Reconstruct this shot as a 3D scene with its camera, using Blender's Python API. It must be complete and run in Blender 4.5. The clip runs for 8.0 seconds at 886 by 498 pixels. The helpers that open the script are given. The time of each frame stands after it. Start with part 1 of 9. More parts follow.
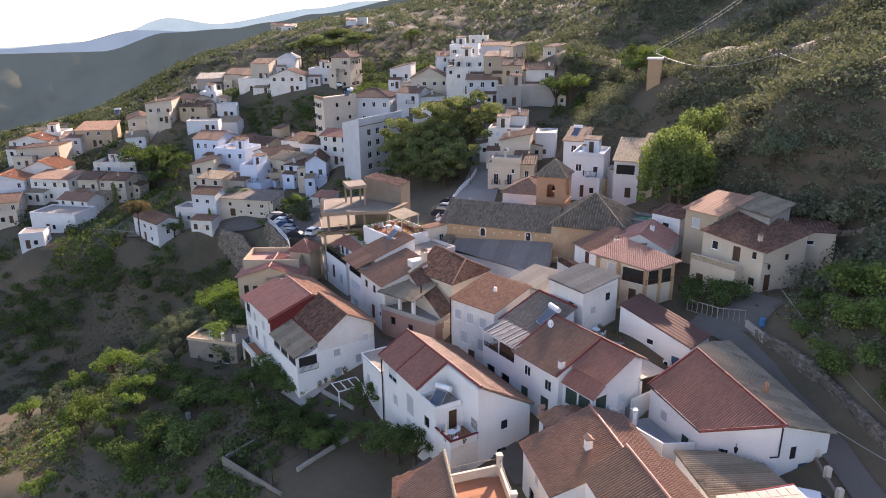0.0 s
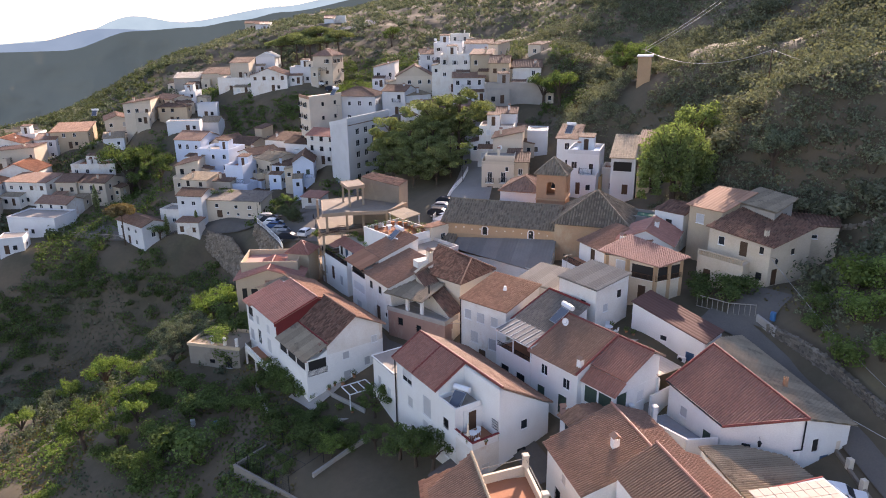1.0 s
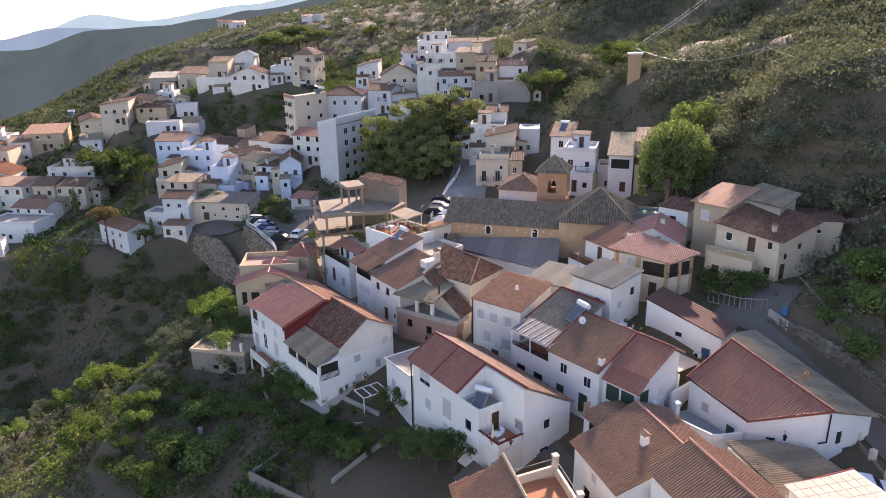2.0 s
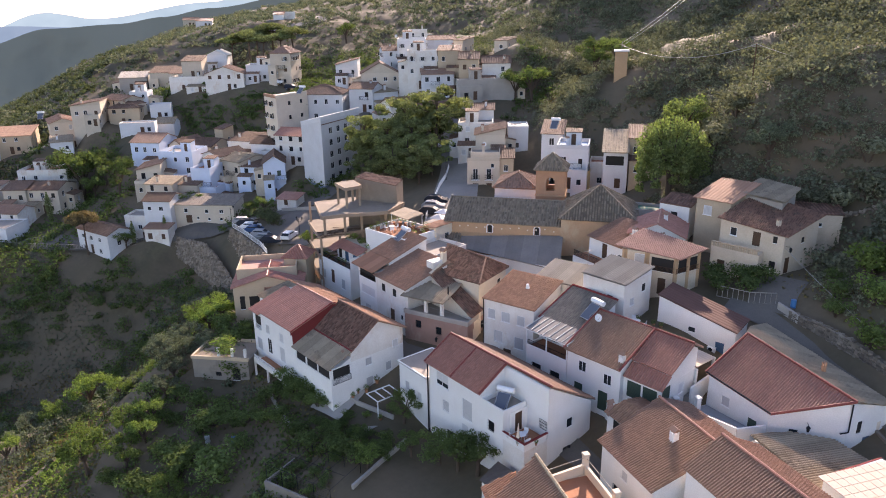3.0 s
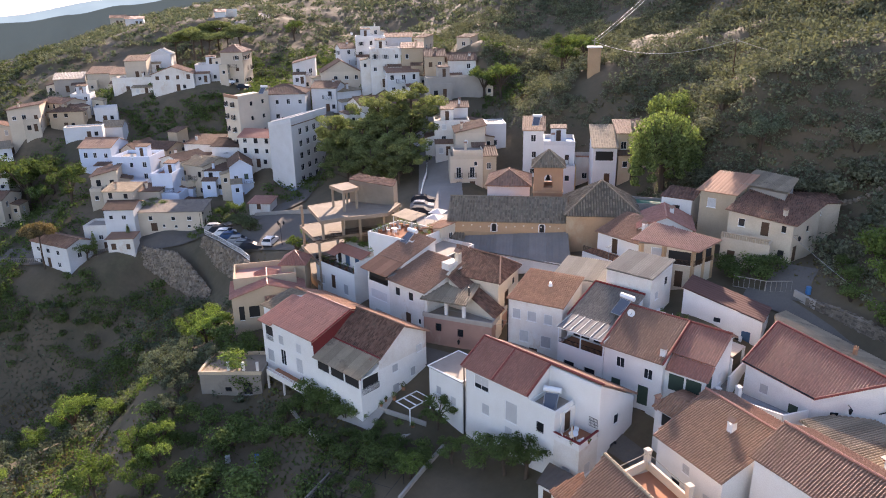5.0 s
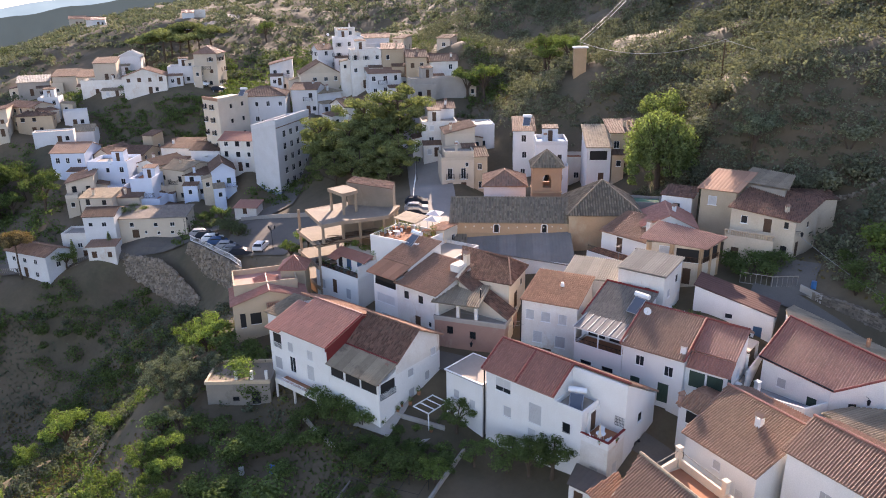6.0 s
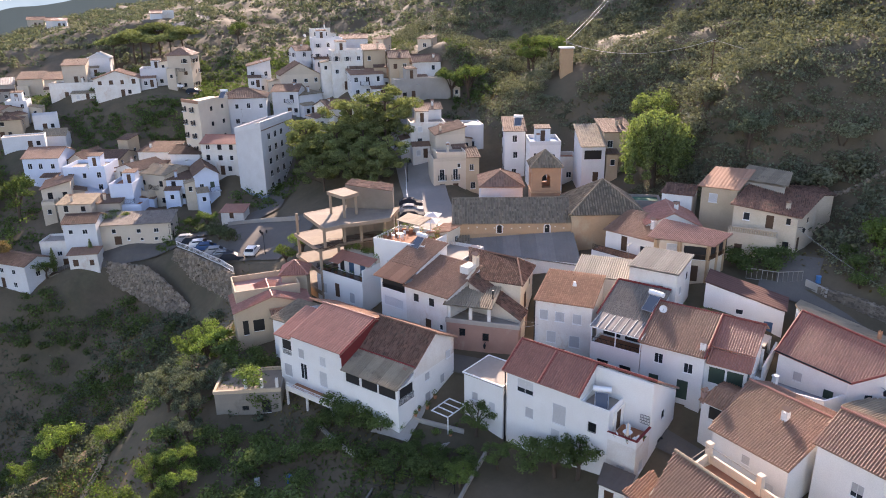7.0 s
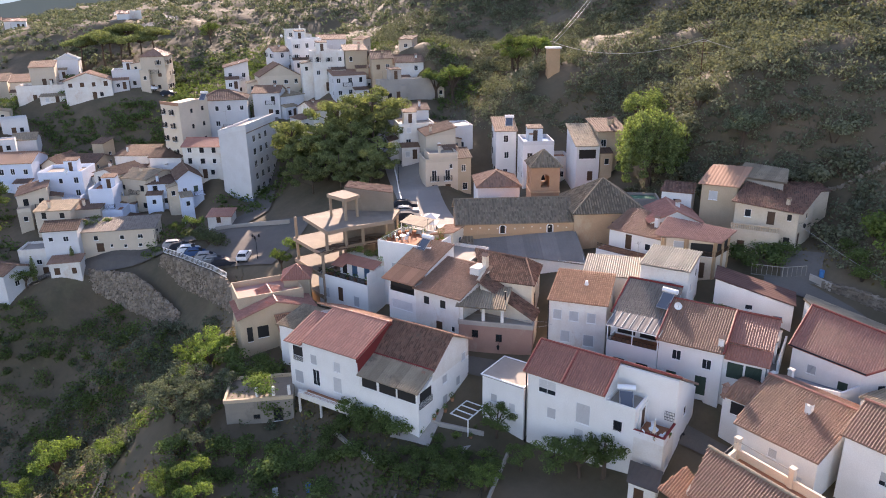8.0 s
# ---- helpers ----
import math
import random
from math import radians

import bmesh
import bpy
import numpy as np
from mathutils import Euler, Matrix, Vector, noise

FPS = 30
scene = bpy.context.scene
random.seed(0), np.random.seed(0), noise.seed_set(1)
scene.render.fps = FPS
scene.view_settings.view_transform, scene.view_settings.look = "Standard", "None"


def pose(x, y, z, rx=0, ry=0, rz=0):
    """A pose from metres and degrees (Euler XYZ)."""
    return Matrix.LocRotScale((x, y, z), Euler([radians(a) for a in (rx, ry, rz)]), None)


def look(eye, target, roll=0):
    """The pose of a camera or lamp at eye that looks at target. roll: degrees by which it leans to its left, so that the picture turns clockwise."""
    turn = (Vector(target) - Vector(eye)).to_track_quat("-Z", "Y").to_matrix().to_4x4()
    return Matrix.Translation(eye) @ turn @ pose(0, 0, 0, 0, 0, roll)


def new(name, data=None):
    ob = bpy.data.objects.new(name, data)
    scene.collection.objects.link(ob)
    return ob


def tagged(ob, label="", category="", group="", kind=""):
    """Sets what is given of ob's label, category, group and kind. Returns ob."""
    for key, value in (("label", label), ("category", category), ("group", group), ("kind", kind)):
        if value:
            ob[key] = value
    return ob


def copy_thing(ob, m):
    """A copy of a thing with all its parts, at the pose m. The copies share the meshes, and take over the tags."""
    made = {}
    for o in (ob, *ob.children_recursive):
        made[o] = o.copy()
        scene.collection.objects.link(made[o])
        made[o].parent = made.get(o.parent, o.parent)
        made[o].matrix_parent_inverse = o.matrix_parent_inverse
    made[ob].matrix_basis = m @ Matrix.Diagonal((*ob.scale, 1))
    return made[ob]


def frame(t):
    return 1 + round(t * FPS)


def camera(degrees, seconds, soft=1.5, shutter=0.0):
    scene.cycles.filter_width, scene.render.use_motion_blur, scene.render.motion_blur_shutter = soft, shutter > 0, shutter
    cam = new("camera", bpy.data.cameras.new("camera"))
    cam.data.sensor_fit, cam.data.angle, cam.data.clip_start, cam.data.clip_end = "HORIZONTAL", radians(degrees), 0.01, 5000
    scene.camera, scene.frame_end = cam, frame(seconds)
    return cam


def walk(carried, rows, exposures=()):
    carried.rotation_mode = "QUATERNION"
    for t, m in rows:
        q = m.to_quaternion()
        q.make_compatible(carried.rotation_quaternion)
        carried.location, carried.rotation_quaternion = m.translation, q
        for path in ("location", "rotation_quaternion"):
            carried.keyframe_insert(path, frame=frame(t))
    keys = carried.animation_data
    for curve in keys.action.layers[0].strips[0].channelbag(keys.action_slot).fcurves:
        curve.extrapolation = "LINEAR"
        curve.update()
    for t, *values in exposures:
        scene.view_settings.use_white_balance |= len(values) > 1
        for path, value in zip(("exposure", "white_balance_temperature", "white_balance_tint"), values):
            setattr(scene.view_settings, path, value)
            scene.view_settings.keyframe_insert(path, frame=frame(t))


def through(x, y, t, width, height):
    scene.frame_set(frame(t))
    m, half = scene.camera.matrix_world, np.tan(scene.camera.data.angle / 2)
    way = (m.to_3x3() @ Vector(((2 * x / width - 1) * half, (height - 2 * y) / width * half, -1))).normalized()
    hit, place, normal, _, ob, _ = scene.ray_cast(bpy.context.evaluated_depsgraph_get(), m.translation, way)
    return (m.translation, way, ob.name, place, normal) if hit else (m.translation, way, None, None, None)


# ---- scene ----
cam = camera(64.8, 8.0, 1.0)
METRES, EYE, TILT, LEAN, TURN = 42.0, 45.0, 0.0, 0.0, -8.1
ROWS = [
    (0.0, 0.0, 0.0, 0.0, -0.18, -18.24, 0.55),
    (0.5, -0.0471, 0.0072, 0.0008, -1.32, -18.33, 0.61),
    (1.0, -0.1018, 0.0166, 0.0016, -2.65, -18.43, 0.66),
    (1.5, -0.1548, 0.0266, 0.0026, -3.87, -18.51, 0.7),
    (3.0, -0.3321, 0.07, 0.006, -8.31, -18.82, 0.81),
    (3.5, -0.3901, 0.0873, 0.0072, -9.82, -18.91, 0.83),
    (4.0, -0.4533, 0.1082, 0.0086, -11.43, -19.01, 0.85),
    (4.5, -0.512, 0.1293, 0.0096, -12.93, -19.1, 0.87),
    (6.0, -0.6992, 0.2049, 0.0126, -17.84, -19.15, 0.89),
    (6.5, -0.7576, 0.2322, 0.0129, -19.38, -19.15, 0.88),
    (7.0, -0.8201, 0.2634, 0.0131, -21.06, -19.14, 0.88),
    (7.5, -0.8771, 0.2938, 0.0131, -22.6, -19.13, 0.86),
    (8.0, -0.9381, 0.328, 0.0131, -24.27, -19.14, 0.84),
]
walk(cam, [(t, pose(0, 0, EYE, TILT, LEAN, TURN) @ pose(METRES * x, METRES * y, METRES * z, 90 + pitch, roll, yaw)) for t, x, y, z, yaw, pitch, roll in ROWS], [(0.0, 1.23, 6700, 26), (8.0, 1.41, 6700, 26)])

# ---- world and sun ----
SUN_EL, SUN_AZ = 26.0, 31.0
world = bpy.data.worlds.new("sky")
scene.world = world
world.use_nodes = True
wn = world.node_tree.nodes
sky = wn.new("ShaderNodeTexSky")
sky.sky_type = 'NISHITA'
sky.sun_disc = False
sky.sun_elevation = radians(SUN_EL)
sky.sun_rotation = radians(SUN_AZ)
sky.altitude = 700
sky.air_density, sky.dust_density = 1.0, 1.0
wn["Background"].inputs["Strength"].default_value = 0.14
world.node_tree.links.new(sky.outputs[0], wn["Background"].inputs["Color"])
sun = new("sun", bpy.data.lights.new("sun", 'SUN'))
sun.data.energy, sun.data.angle, sun.data.color = 5.0, radians(0.6), (1.0, 0.86, 0.68)
toward = Vector((math.sin(radians(SUN_AZ)) * math.cos(radians(SUN_EL)), math.cos(radians(SUN_AZ)) * math.cos(radians(SUN_EL)), math.sin(radians(SUN_EL))))
sun.matrix_world = look(toward * 100, (0, 0, 0))

# ---- materials ----
def material(name, colour, second=None, rough=0.85, scale=1.5, fine=18.0, bump=0.15, metal=0.0, mix=0.6, stain=None, rnd=0.0, island=0.0, cells=0.0, spec=0.3):
    """Base colour varied at two scales; second: the worn colour; stain: a third, in blotches; rnd: change from object to object; island: from piece to piece; cells: size of tile cells."""
    m = bpy.data.materials.new(name)
    m.use_nodes = True
    nt = m.node_tree
    bsdf = nt.nodes["Principled BSDF"]
    link = nt.links.new

    def node(kind, **values):
        n = nt.nodes.new(kind)
        for k, v in values.items():
            n.inputs[k].default_value = v
        return n

    second = second or tuple(c * 0.72 for c in colour)
    co = nt.nodes.new("ShaderNodeTexCoord").outputs["Object"]
    big = node("ShaderNodeTexNoise", Scale=scale, Detail=6.0, Roughness=0.62)
    small = node("ShaderNodeTexNoise", Scale=fine, Detail=5.0, Roughness=0.65)
    link(co, big.inputs["Vector"]), link(co, small.inputs["Vector"])
    ramp = nt.nodes.new("ShaderNodeMapRange")
    ramp.inputs["From Min"].default_value, ramp.inputs["From Max"].default_value = 0.35, 0.7
    ramp.inputs["To Max"].default_value = mix
    link(big.outputs["Fac"], ramp.inputs["Value"])
    mixa = nt.nodes.new("ShaderNodeMix")
    mixa.data_type = 'RGBA'
    mixa.inputs["A"].default_value, mixa.inputs["B"].default_value = (*colour, 1), (*second, 1)
    link(ramp.outputs["Result"], mixa.inputs["Factor"])
    out = mixa.outputs["Result"]
    if stain:
        blot = node("ShaderNodeTexNoise", Scale=scale * 0.55, Detail=8.0, Roughness=0.7)
        mapping = nt.nodes.new("ShaderNodeMapping")
        mapping.inputs["Location"].default_value = (3.7, 9.1, 5.3)
        mapping.inputs["Scale"].default_value = (1.0, 1.0, 0.6)
        link(co, mapping.inputs["Vector"]), link(mapping.outputs["Vector"], blot.inputs["Vector"])
        edge = nt.nodes.new("ShaderNodeMapRange")
        edge.inputs["From Min"].default_value, edge.inputs["From Max"].default_value = 0.56, 0.66
        edge.inputs["To Max"].default_value = 0.75
        link(blot.outputs["Fac"], edge.inputs["Value"])
        mixs = nt.nodes.new("ShaderNodeMix")
        mixs.data_type = 'RGBA'
        mixs.inputs["B"].default_value = (*stain, 1)
        link(out, mixs.inputs["A"]), link(edge.outputs["Result"], mixs.inputs["Factor"])
        out = mixs.outputs["Result"]
    value = nt.nodes.new("ShaderNodeMapRange")
    value.inputs["To Min"].default_value, value.inputs["To Max"].default_value = 0.8, 1.18
    link(small.outputs["Fac"], value.inputs["Value"])
    val = value.outputs["Result"]

    def times(a, source, lo, hi):
        r = nt.nodes.new("ShaderNodeMapRange")
        r.inputs["To Min"].default_value, r.inputs["To Max"].default_value = lo, hi
        link(source, r.inputs["Value"])
        p = nt.nodes.new("ShaderNodeMath")
        p.operation = 'MULTIPLY'
        link(a, p.inputs[0]), link(r.outputs["Result"], p.inputs[1])
        return p.outputs[0]

    if cells:
        vor = node("ShaderNodeTexVoronoi", Scale=1.0 / cells)
        link(co, vor.inputs["Vector"])
        sep = nt.nodes.new("ShaderNodeSeparateColor")
        link(vor.outputs["Color"], sep.inputs["Color"])
        val = times(val, sep.outputs["Red"], 0.72, 1.28)
    if rnd:
        val = times(val, nt.nodes.new("ShaderNodeObjectInfo").outputs["Random"], 1 - rnd, 1 + rnd)
    if island:
        val = times(val, nt.nodes.new("ShaderNodeNewGeometry").outputs["Random Per Island"], 1 - island, 1 + island)
    hsv = nt.nodes.new("ShaderNodeHueSaturation")
    link(out, hsv.inputs["Color"]), link(val, hsv.inputs["Value"])
    link(hsv.outputs["Color"], bsdf.inputs["Base Color"])
    bsdf.inputs["Roughness"].default_value, bsdf.inputs["Metallic"].default_value = rough, metal
    bsdf.inputs["Specular IOR Level"].default_value = spec
    if bump:
        b = nt.nodes.new("ShaderNodeBump")
        b.inputs["Strength"].default_value, b.inputs["Distance"].default_value = bump, 0.05
        link(small.outputs["Fac"], b.inputs["Height"])
        link(b.outputs["Normal"], bsdf.inputs["Normal"])
    return m


def leafy(name, colour, second, through=0.35, glow=(1.5, 1.35, 0.55)):
    """Leaves: a rough face and light let through, varied from clump to clump."""
    m = material(name, colour, second, rough=0.85, scale=0.9, fine=5.0, bump=0.0, rnd=0.25, island=0.35, spec=0.08)
    nt = m.node_tree
    bsdf = nt.nodes["Principled BSDF"]
    tr = nt.nodes.new("ShaderNodeBsdfTranslucent")
    mixed = nt.nodes.new("ShaderNodeMixShader")
    mixed.inputs[0].default_value = through
    warm = nt.nodes.new("ShaderNodeMix")
    warm.data_type, warm.blend_type = 'RGBA', 'MULTIPLY'
    warm.inputs["Factor"].default_value = 1.0
    warm.inputs["B"].default_value = (*glow, 1)
    nt.links.new(bsdf.inputs["Base Color"].links[0].from_socket, warm.inputs["A"])
    nt.links.new(warm.outputs["Result"], tr.inputs["Color"])
    nt.links.new(bsdf.outputs[0], mixed.inputs[1]), nt.links.new(tr.outputs[0], mixed.inputs[2])
    nt.links.new(mixed.outputs[0], nt.nodes["Material Output"].inputs["Surface"])
    return m


def plain(name, colour, rough=0.5, metal=0.0, glow=0.0):
    m = bpy.data.materials.new(name)
    m.use_nodes = True
    b = m.node_tree.nodes["Principled BSDF"]
    b.inputs["Base Color"].default_value, b.inputs["Roughness"].default_value, b.inputs["Metallic"].default_value = (*colour, 1), rough, metal
    if glow:
        b.inputs["Emission Color"].default_value, b.inputs["Emission Strength"].default_value = (*colour, 1), glow
    return m


WHITE = material("limewash_white", (0.80, 0.78, 0.735), (0.69, 0.66, 0.60), scale=0.5, fine=9, bump=0.12, mix=0.5)
DULLWHITE = material("dull_white_limewash", (0.67, 0.665, 0.655), (0.56, 0.545, 0.52), scale=0.4, fine=8, bump=0.12, mix=0.6, rnd=0.08)
DULLCREAM = material("dull_cream_render", (0.60, 0.51, 0.395), (0.49, 0.41, 0.31), scale=0.4, fine=8, mix=0.6, rnd=0.1)
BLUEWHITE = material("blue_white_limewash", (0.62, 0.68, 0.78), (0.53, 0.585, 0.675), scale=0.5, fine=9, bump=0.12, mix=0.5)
BLUEFLOOR = material("blue_terrace_paint", (0.16, 0.28, 0.46), (0.24, 0.33, 0.46), scale=0.7, fine=9)
PALEPAVE = material("pale_terrace_paving", (0.56, 0.47, 0.38), (0.47, 0.39, 0.31), scale=0.7, fine=8, bump=0.1)
OLDWHITE = material("weathered_limewash", (0.76, 0.73, 0.67), (0.60, 0.52, 0.42), scale=0.5, fine=7, bump=0.2, stain=(0.55, 0.38, 0.25))
CREAM = material("cream_render", (0.72, 0.62, 0.48), (0.60, 0.50, 0.37), scale=0.4, fine=8)
PEELING = material("peeling_ochre_render", (0.62, 0.52, 0.39), (0.49, 0.38, 0.26), scale=0.45, fine=6, stain=(0.40, 0.36, 0.31), bump=0.25)
TAN = material("tan_render", (0.52, 0.41, 0.28), (0.42, 0.32, 0.22), scale=0.4, fine=8)
OCHRE = material("ochre_render", (0.66, 0.46, 0.22), (0.55, 0.40, 0.24), scale=0.4, fine=8)
GREYREND = material("grey_cement_render", (0.40, 0.36, 0.31), (0.30, 0.27, 0.23), scale=0.5, fine=8, bump=0.2)
PINKBRICK = material("pink_brick_render", (0.37, 0.225, 0.175), (0.29, 0.18, 0.14), scale=0.6, fine=14, bump=0.3, stain=(0.42, 0.32, 0.26))
CHURCH = material("church_stone_render", (0.50, 0.315, 0.18), (0.40, 0.25, 0.145), scale=0.5, fine=9, bump=0.35, stain=(0.52, 0.40, 0.26))
TOWERBRICK = material("tower_brick", (0.43, 0.245, 0.145), (0.34, 0.19, 0.115), scale=0.7, fine=14, bump=0.3)
RAWBRICK = material("raw_hollow_brick", (0.48, 0.24, 0.10), (0.40, 0.20, 0.10), scale=0.8, fine=14, bump=0.3)
CONCRETE = material("raw_concrete", (0.255, 0.205, 0.155), (0.185, 0.15, 0.112), scale=0.5, fine=10, bump=0.25, stain=(0.30, 0.25, 0.19))
BEAM = material("tan_concrete_beam", (0.37, 0.275, 0.19), (0.29, 0.215, 0.148), scale=0.7, fine=10, bump=0.25)
REDTILE = material("red_roof_tile", (0.42, 0.19, 0.132), (0.33, 0.15, 0.105), rough=0.5, scale=0.5, fine=9, bump=0.2, spec=0.5, island=0.13)
BROWNTILE = material("brown_roof_tile", (0.32, 0.184, 0.121), (0.25, 0.146, 0.097), rough=0.6, scale=0.5, fine=9, bump=0.2, spec=0.35, island=0.13)
FARTILE = material("weathered_brown_tile", (0.19, 0.118, 0.082), (0.125, 0.083, 0.062), scale=0.6, fine=7, bump=0.3, stain=(0.11, 0.09, 0.07), rnd=0.25, island=0.2)
PALETILE = material("faded_clay_tile", (0.29, 0.175, 0.118), (0.21, 0.13, 0.09), scale=0.6, fine=7, bump=0.3, rnd=0.25, island=0.2)
ORANGETILE = material("new_orange_tile", (0.42, 0.19, 0.10), (0.33, 0.15, 0.085), scale=0.6, fine=7, bump=0.2, island=0.15)
DARKCAP = material("dark_red_ridge_tile", (0.235, 0.06, 0.045), (0.18, 0.05, 0.04), rough=0.6, scale=0.8, fine=10)
SALMON = material("salmon_roof_tile", (0.385, 0.215, 0.135), (0.31, 0.172, 0.11), scale=0.5, fine=9, bump=0.15, island=0.18)
OLDTILE = material("old_clay_tile", (0.225, 0.118, 0.08), (0.125, 0.082, 0.06), scale=1.2, fine=9, bump=0.35, stain=(0.10, 0.085, 0.06), island=0.4)
CHURCHTILE = material("grey_lichened_tile", (0.25, 0.195, 0.135), (0.165, 0.128, 0.09), scale=0.9, fine=9, bump=0.35, stain=(0.22, 0.19, 0.13), island=0.35)
FIBRE = material("grey_fibre_cement", (0.36, 0.285, 0.195), (0.24, 0.19, 0.13), scale=0.9, fine=9, bump=0.3, stain=(0.15, 0.12, 0.09), island=0.16)
LEANTO = material("dark_fibre_sheet", (0.255, 0.222, 0.188), (0.19, 0.165, 0.14), scale=0.5, fine=7, bump=0.2, island=0.12)
GREYFLAT = material("grey_terrace_screed", (0.33, 0.29, 0.245), (0.25, 0.22, 0.19), scale=0.6, fine=8, bump=0.1)
TERRACOTTA = material("terracotta_paving", (0.38, 0.17, 0.09), (0.30, 0.14, 0.08), scale=0.6, fine=10, bump=0.1)
PINKFLOOR = material("pink_terrace_floor", (0.50, 0.29, 0.235), (0.42, 0.25, 0.20), scale=0.6, fine=8, bump=0.1)
DARKREND = material("dark_weathered_render", (0.27, 0.235, 0.19), (0.19, 0.165, 0.135), scale=0.5, fine=8, bump=0.25, stain=(0.14, 0.12, 0.10))
REDTRIM = material("red_painted_trim", (0.22, 0.035, 0.03), (0.17, 0.03, 0.025), scale=0.8, fine=10)
METAL = material("galvanised_sheet", (0.31, 0.275, 0.225), (0.24, 0.21, 0.175), scale=0.6, fine=8, rough=0.6, island=0.14)
IRON = plain("dark_iron", (0.02, 0.02, 0.022), 0.5, 0.6)
WHITEPAINT = plain("white_paint", (0.78, 0.78, 0.76), 0.45)
SHUTTER = material("roller_shutter", (0.56, 0.55, 0.53), (0.48, 0.47, 0.45), scale=0.8, fine=12, rough=0.55, rnd=0.2)
GREENSH = plain("green_shutter", (0.035, 0.062, 0.042), 0.6)
WOOD = material("dark_wood", (0.10, 0.055, 0.03), (0.07, 0.04, 0.025), scale=2, fine=20, rough=0.6)
BLUEDOOR = plain("blue_door", (0.035, 0.09, 0.16), 0.5)
# near-black colour that paints the shade inside open windows
ROOMSHADE = plain("painted_room_shade", (0.02, 0.018, 0.016), 0.9)
GLASS = plain("window_glass", (0.025, 0.03, 0.035), 0.08)
GLASS.node_tree.nodes["Principled BSDF"].inputs["Specular IOR Level"].default_value = 0.2
PINKSHEET = material("faded_pink_sheet", (0.33, 0.19, 0.155), (0.26, 0.15, 0.125), scale=0.5, fine=8, bump=0.15, island=0.12)
LEANBROWN = material("dark_brown_sheet", (0.145, 0.072, 0.054), (0.112, 0.057, 0.044), scale=0.5, fine=8, bump=0.15, island=0.08)
DULLTILE = material("grey_concrete_tile", (0.26, 0.22, 0.18), (0.19, 0.16, 0.13), scale=0.6, fine=9, bump=0.2, island=0.2)
DARKSHED = material("dark_shed_sheet", (0.13, 0.105, 0.085), (0.09, 0.075, 0.06), scale=0.6, fine=8, bump=0.2)
TOWERTAN = material("ochre_brick_shaft", (0.46, 0.30, 0.17), (0.36, 0.23, 0.13), scale=0.6, fine=12, bump=0.3)
CLEAR = material("grimy_awning_sheet", (0.19, 0.18, 0.17), (0.14, 0.132, 0.125), scale=0.8, fine=8, rough=0.85, island=0.15)
STONE = material("rubble_stone", (0.30, 0.25, 0.19), (0.20, 0.165, 0.13), scale=0.8, fine=6, bump=0.4, rnd=0.3)
ASPHALT = material("street_concrete", (0.15, 0.13, 0.108), (0.105, 0.092, 0.077), scale=0.35, fine=6, bump=0.1)
PINE = leafy("pine_needles", (0.205, 0.235, 0.105), (0.135, 0.16, 0.072), 0.45, (1.25, 1.25, 0.7))
LEAF = leafy("leaf_green", (0.125, 0.168, 0.062), (0.08, 0.115, 0.044), 0.42, (1.25, 1.3, 0.65))
BRIGHT = leafy("leaf_light_green", (0.155, 0.208, 0.068), (0.108, 0.152, 0.05), 0.46, (1.25, 1.35, 0.6))
OLIVE = leafy("leaf_olive", (0.158, 0.178, 0.118), (0.096, 0.115, 0.074), 0.32, (1.15, 1.22, 0.8))
# scrub leaves made paler and greyer: hillside haze put into their colour
SCRUB = leafy("leaf_scrub", (0.205, 0.212, 0.135), (0.14, 0.148, 0.095), 0.3, (1.1, 1.12, 0.8))
DEEP = leafy("leaf_deep_green", (0.085, 0.10, 0.05), (0.055, 0.068, 0.035), 0.3, (1.25, 1.25, 0.7))
WOODLAND = leafy("leaf_holm_oak", (0.165, 0.175, 0.115), (0.11, 0.12, 0.08), 0.3, (1.2, 1.2, 0.75))
DRYPINE = leafy("browning_needles", (0.17, 0.135, 0.07), (0.12, 0.105, 0.05), 0.3, (1.3, 1.15, 0.6))
LIME = leafy("leaf_pepper_green", (0.18, 0.22, 0.095), (0.132, 0.175, 0.07), 0.5, (1.2, 1.3, 0.65))
BARK = material("bark", (0.10, 0.07, 0.05), (0.06, 0.045, 0.03), scale=2, fine=12, bump=0.4)

# ---- building blocks ----
PADS = []


def mesh_of(name, verts, faces, mat):
    me = bpy.data.meshes.new(name)
    me.from_pydata([tuple(v) for v in verts], [], faces)
    me.materials.append(mat)
    me.update()
    return me


def part(name, me, parent, label="", m=None):
    ob = new(name, me)
    ob.parent = parent
    if m is not None:
        ob.matrix_local = m
    if label:
        ob["label"] = label
    return ob


def thing(name, m, label, category, group="", kind=""):
    ob = new(name)
    ob.empty_display_size = 0.3
    ob.matrix_world = m
    return tagged(ob, label, category, group, kind)


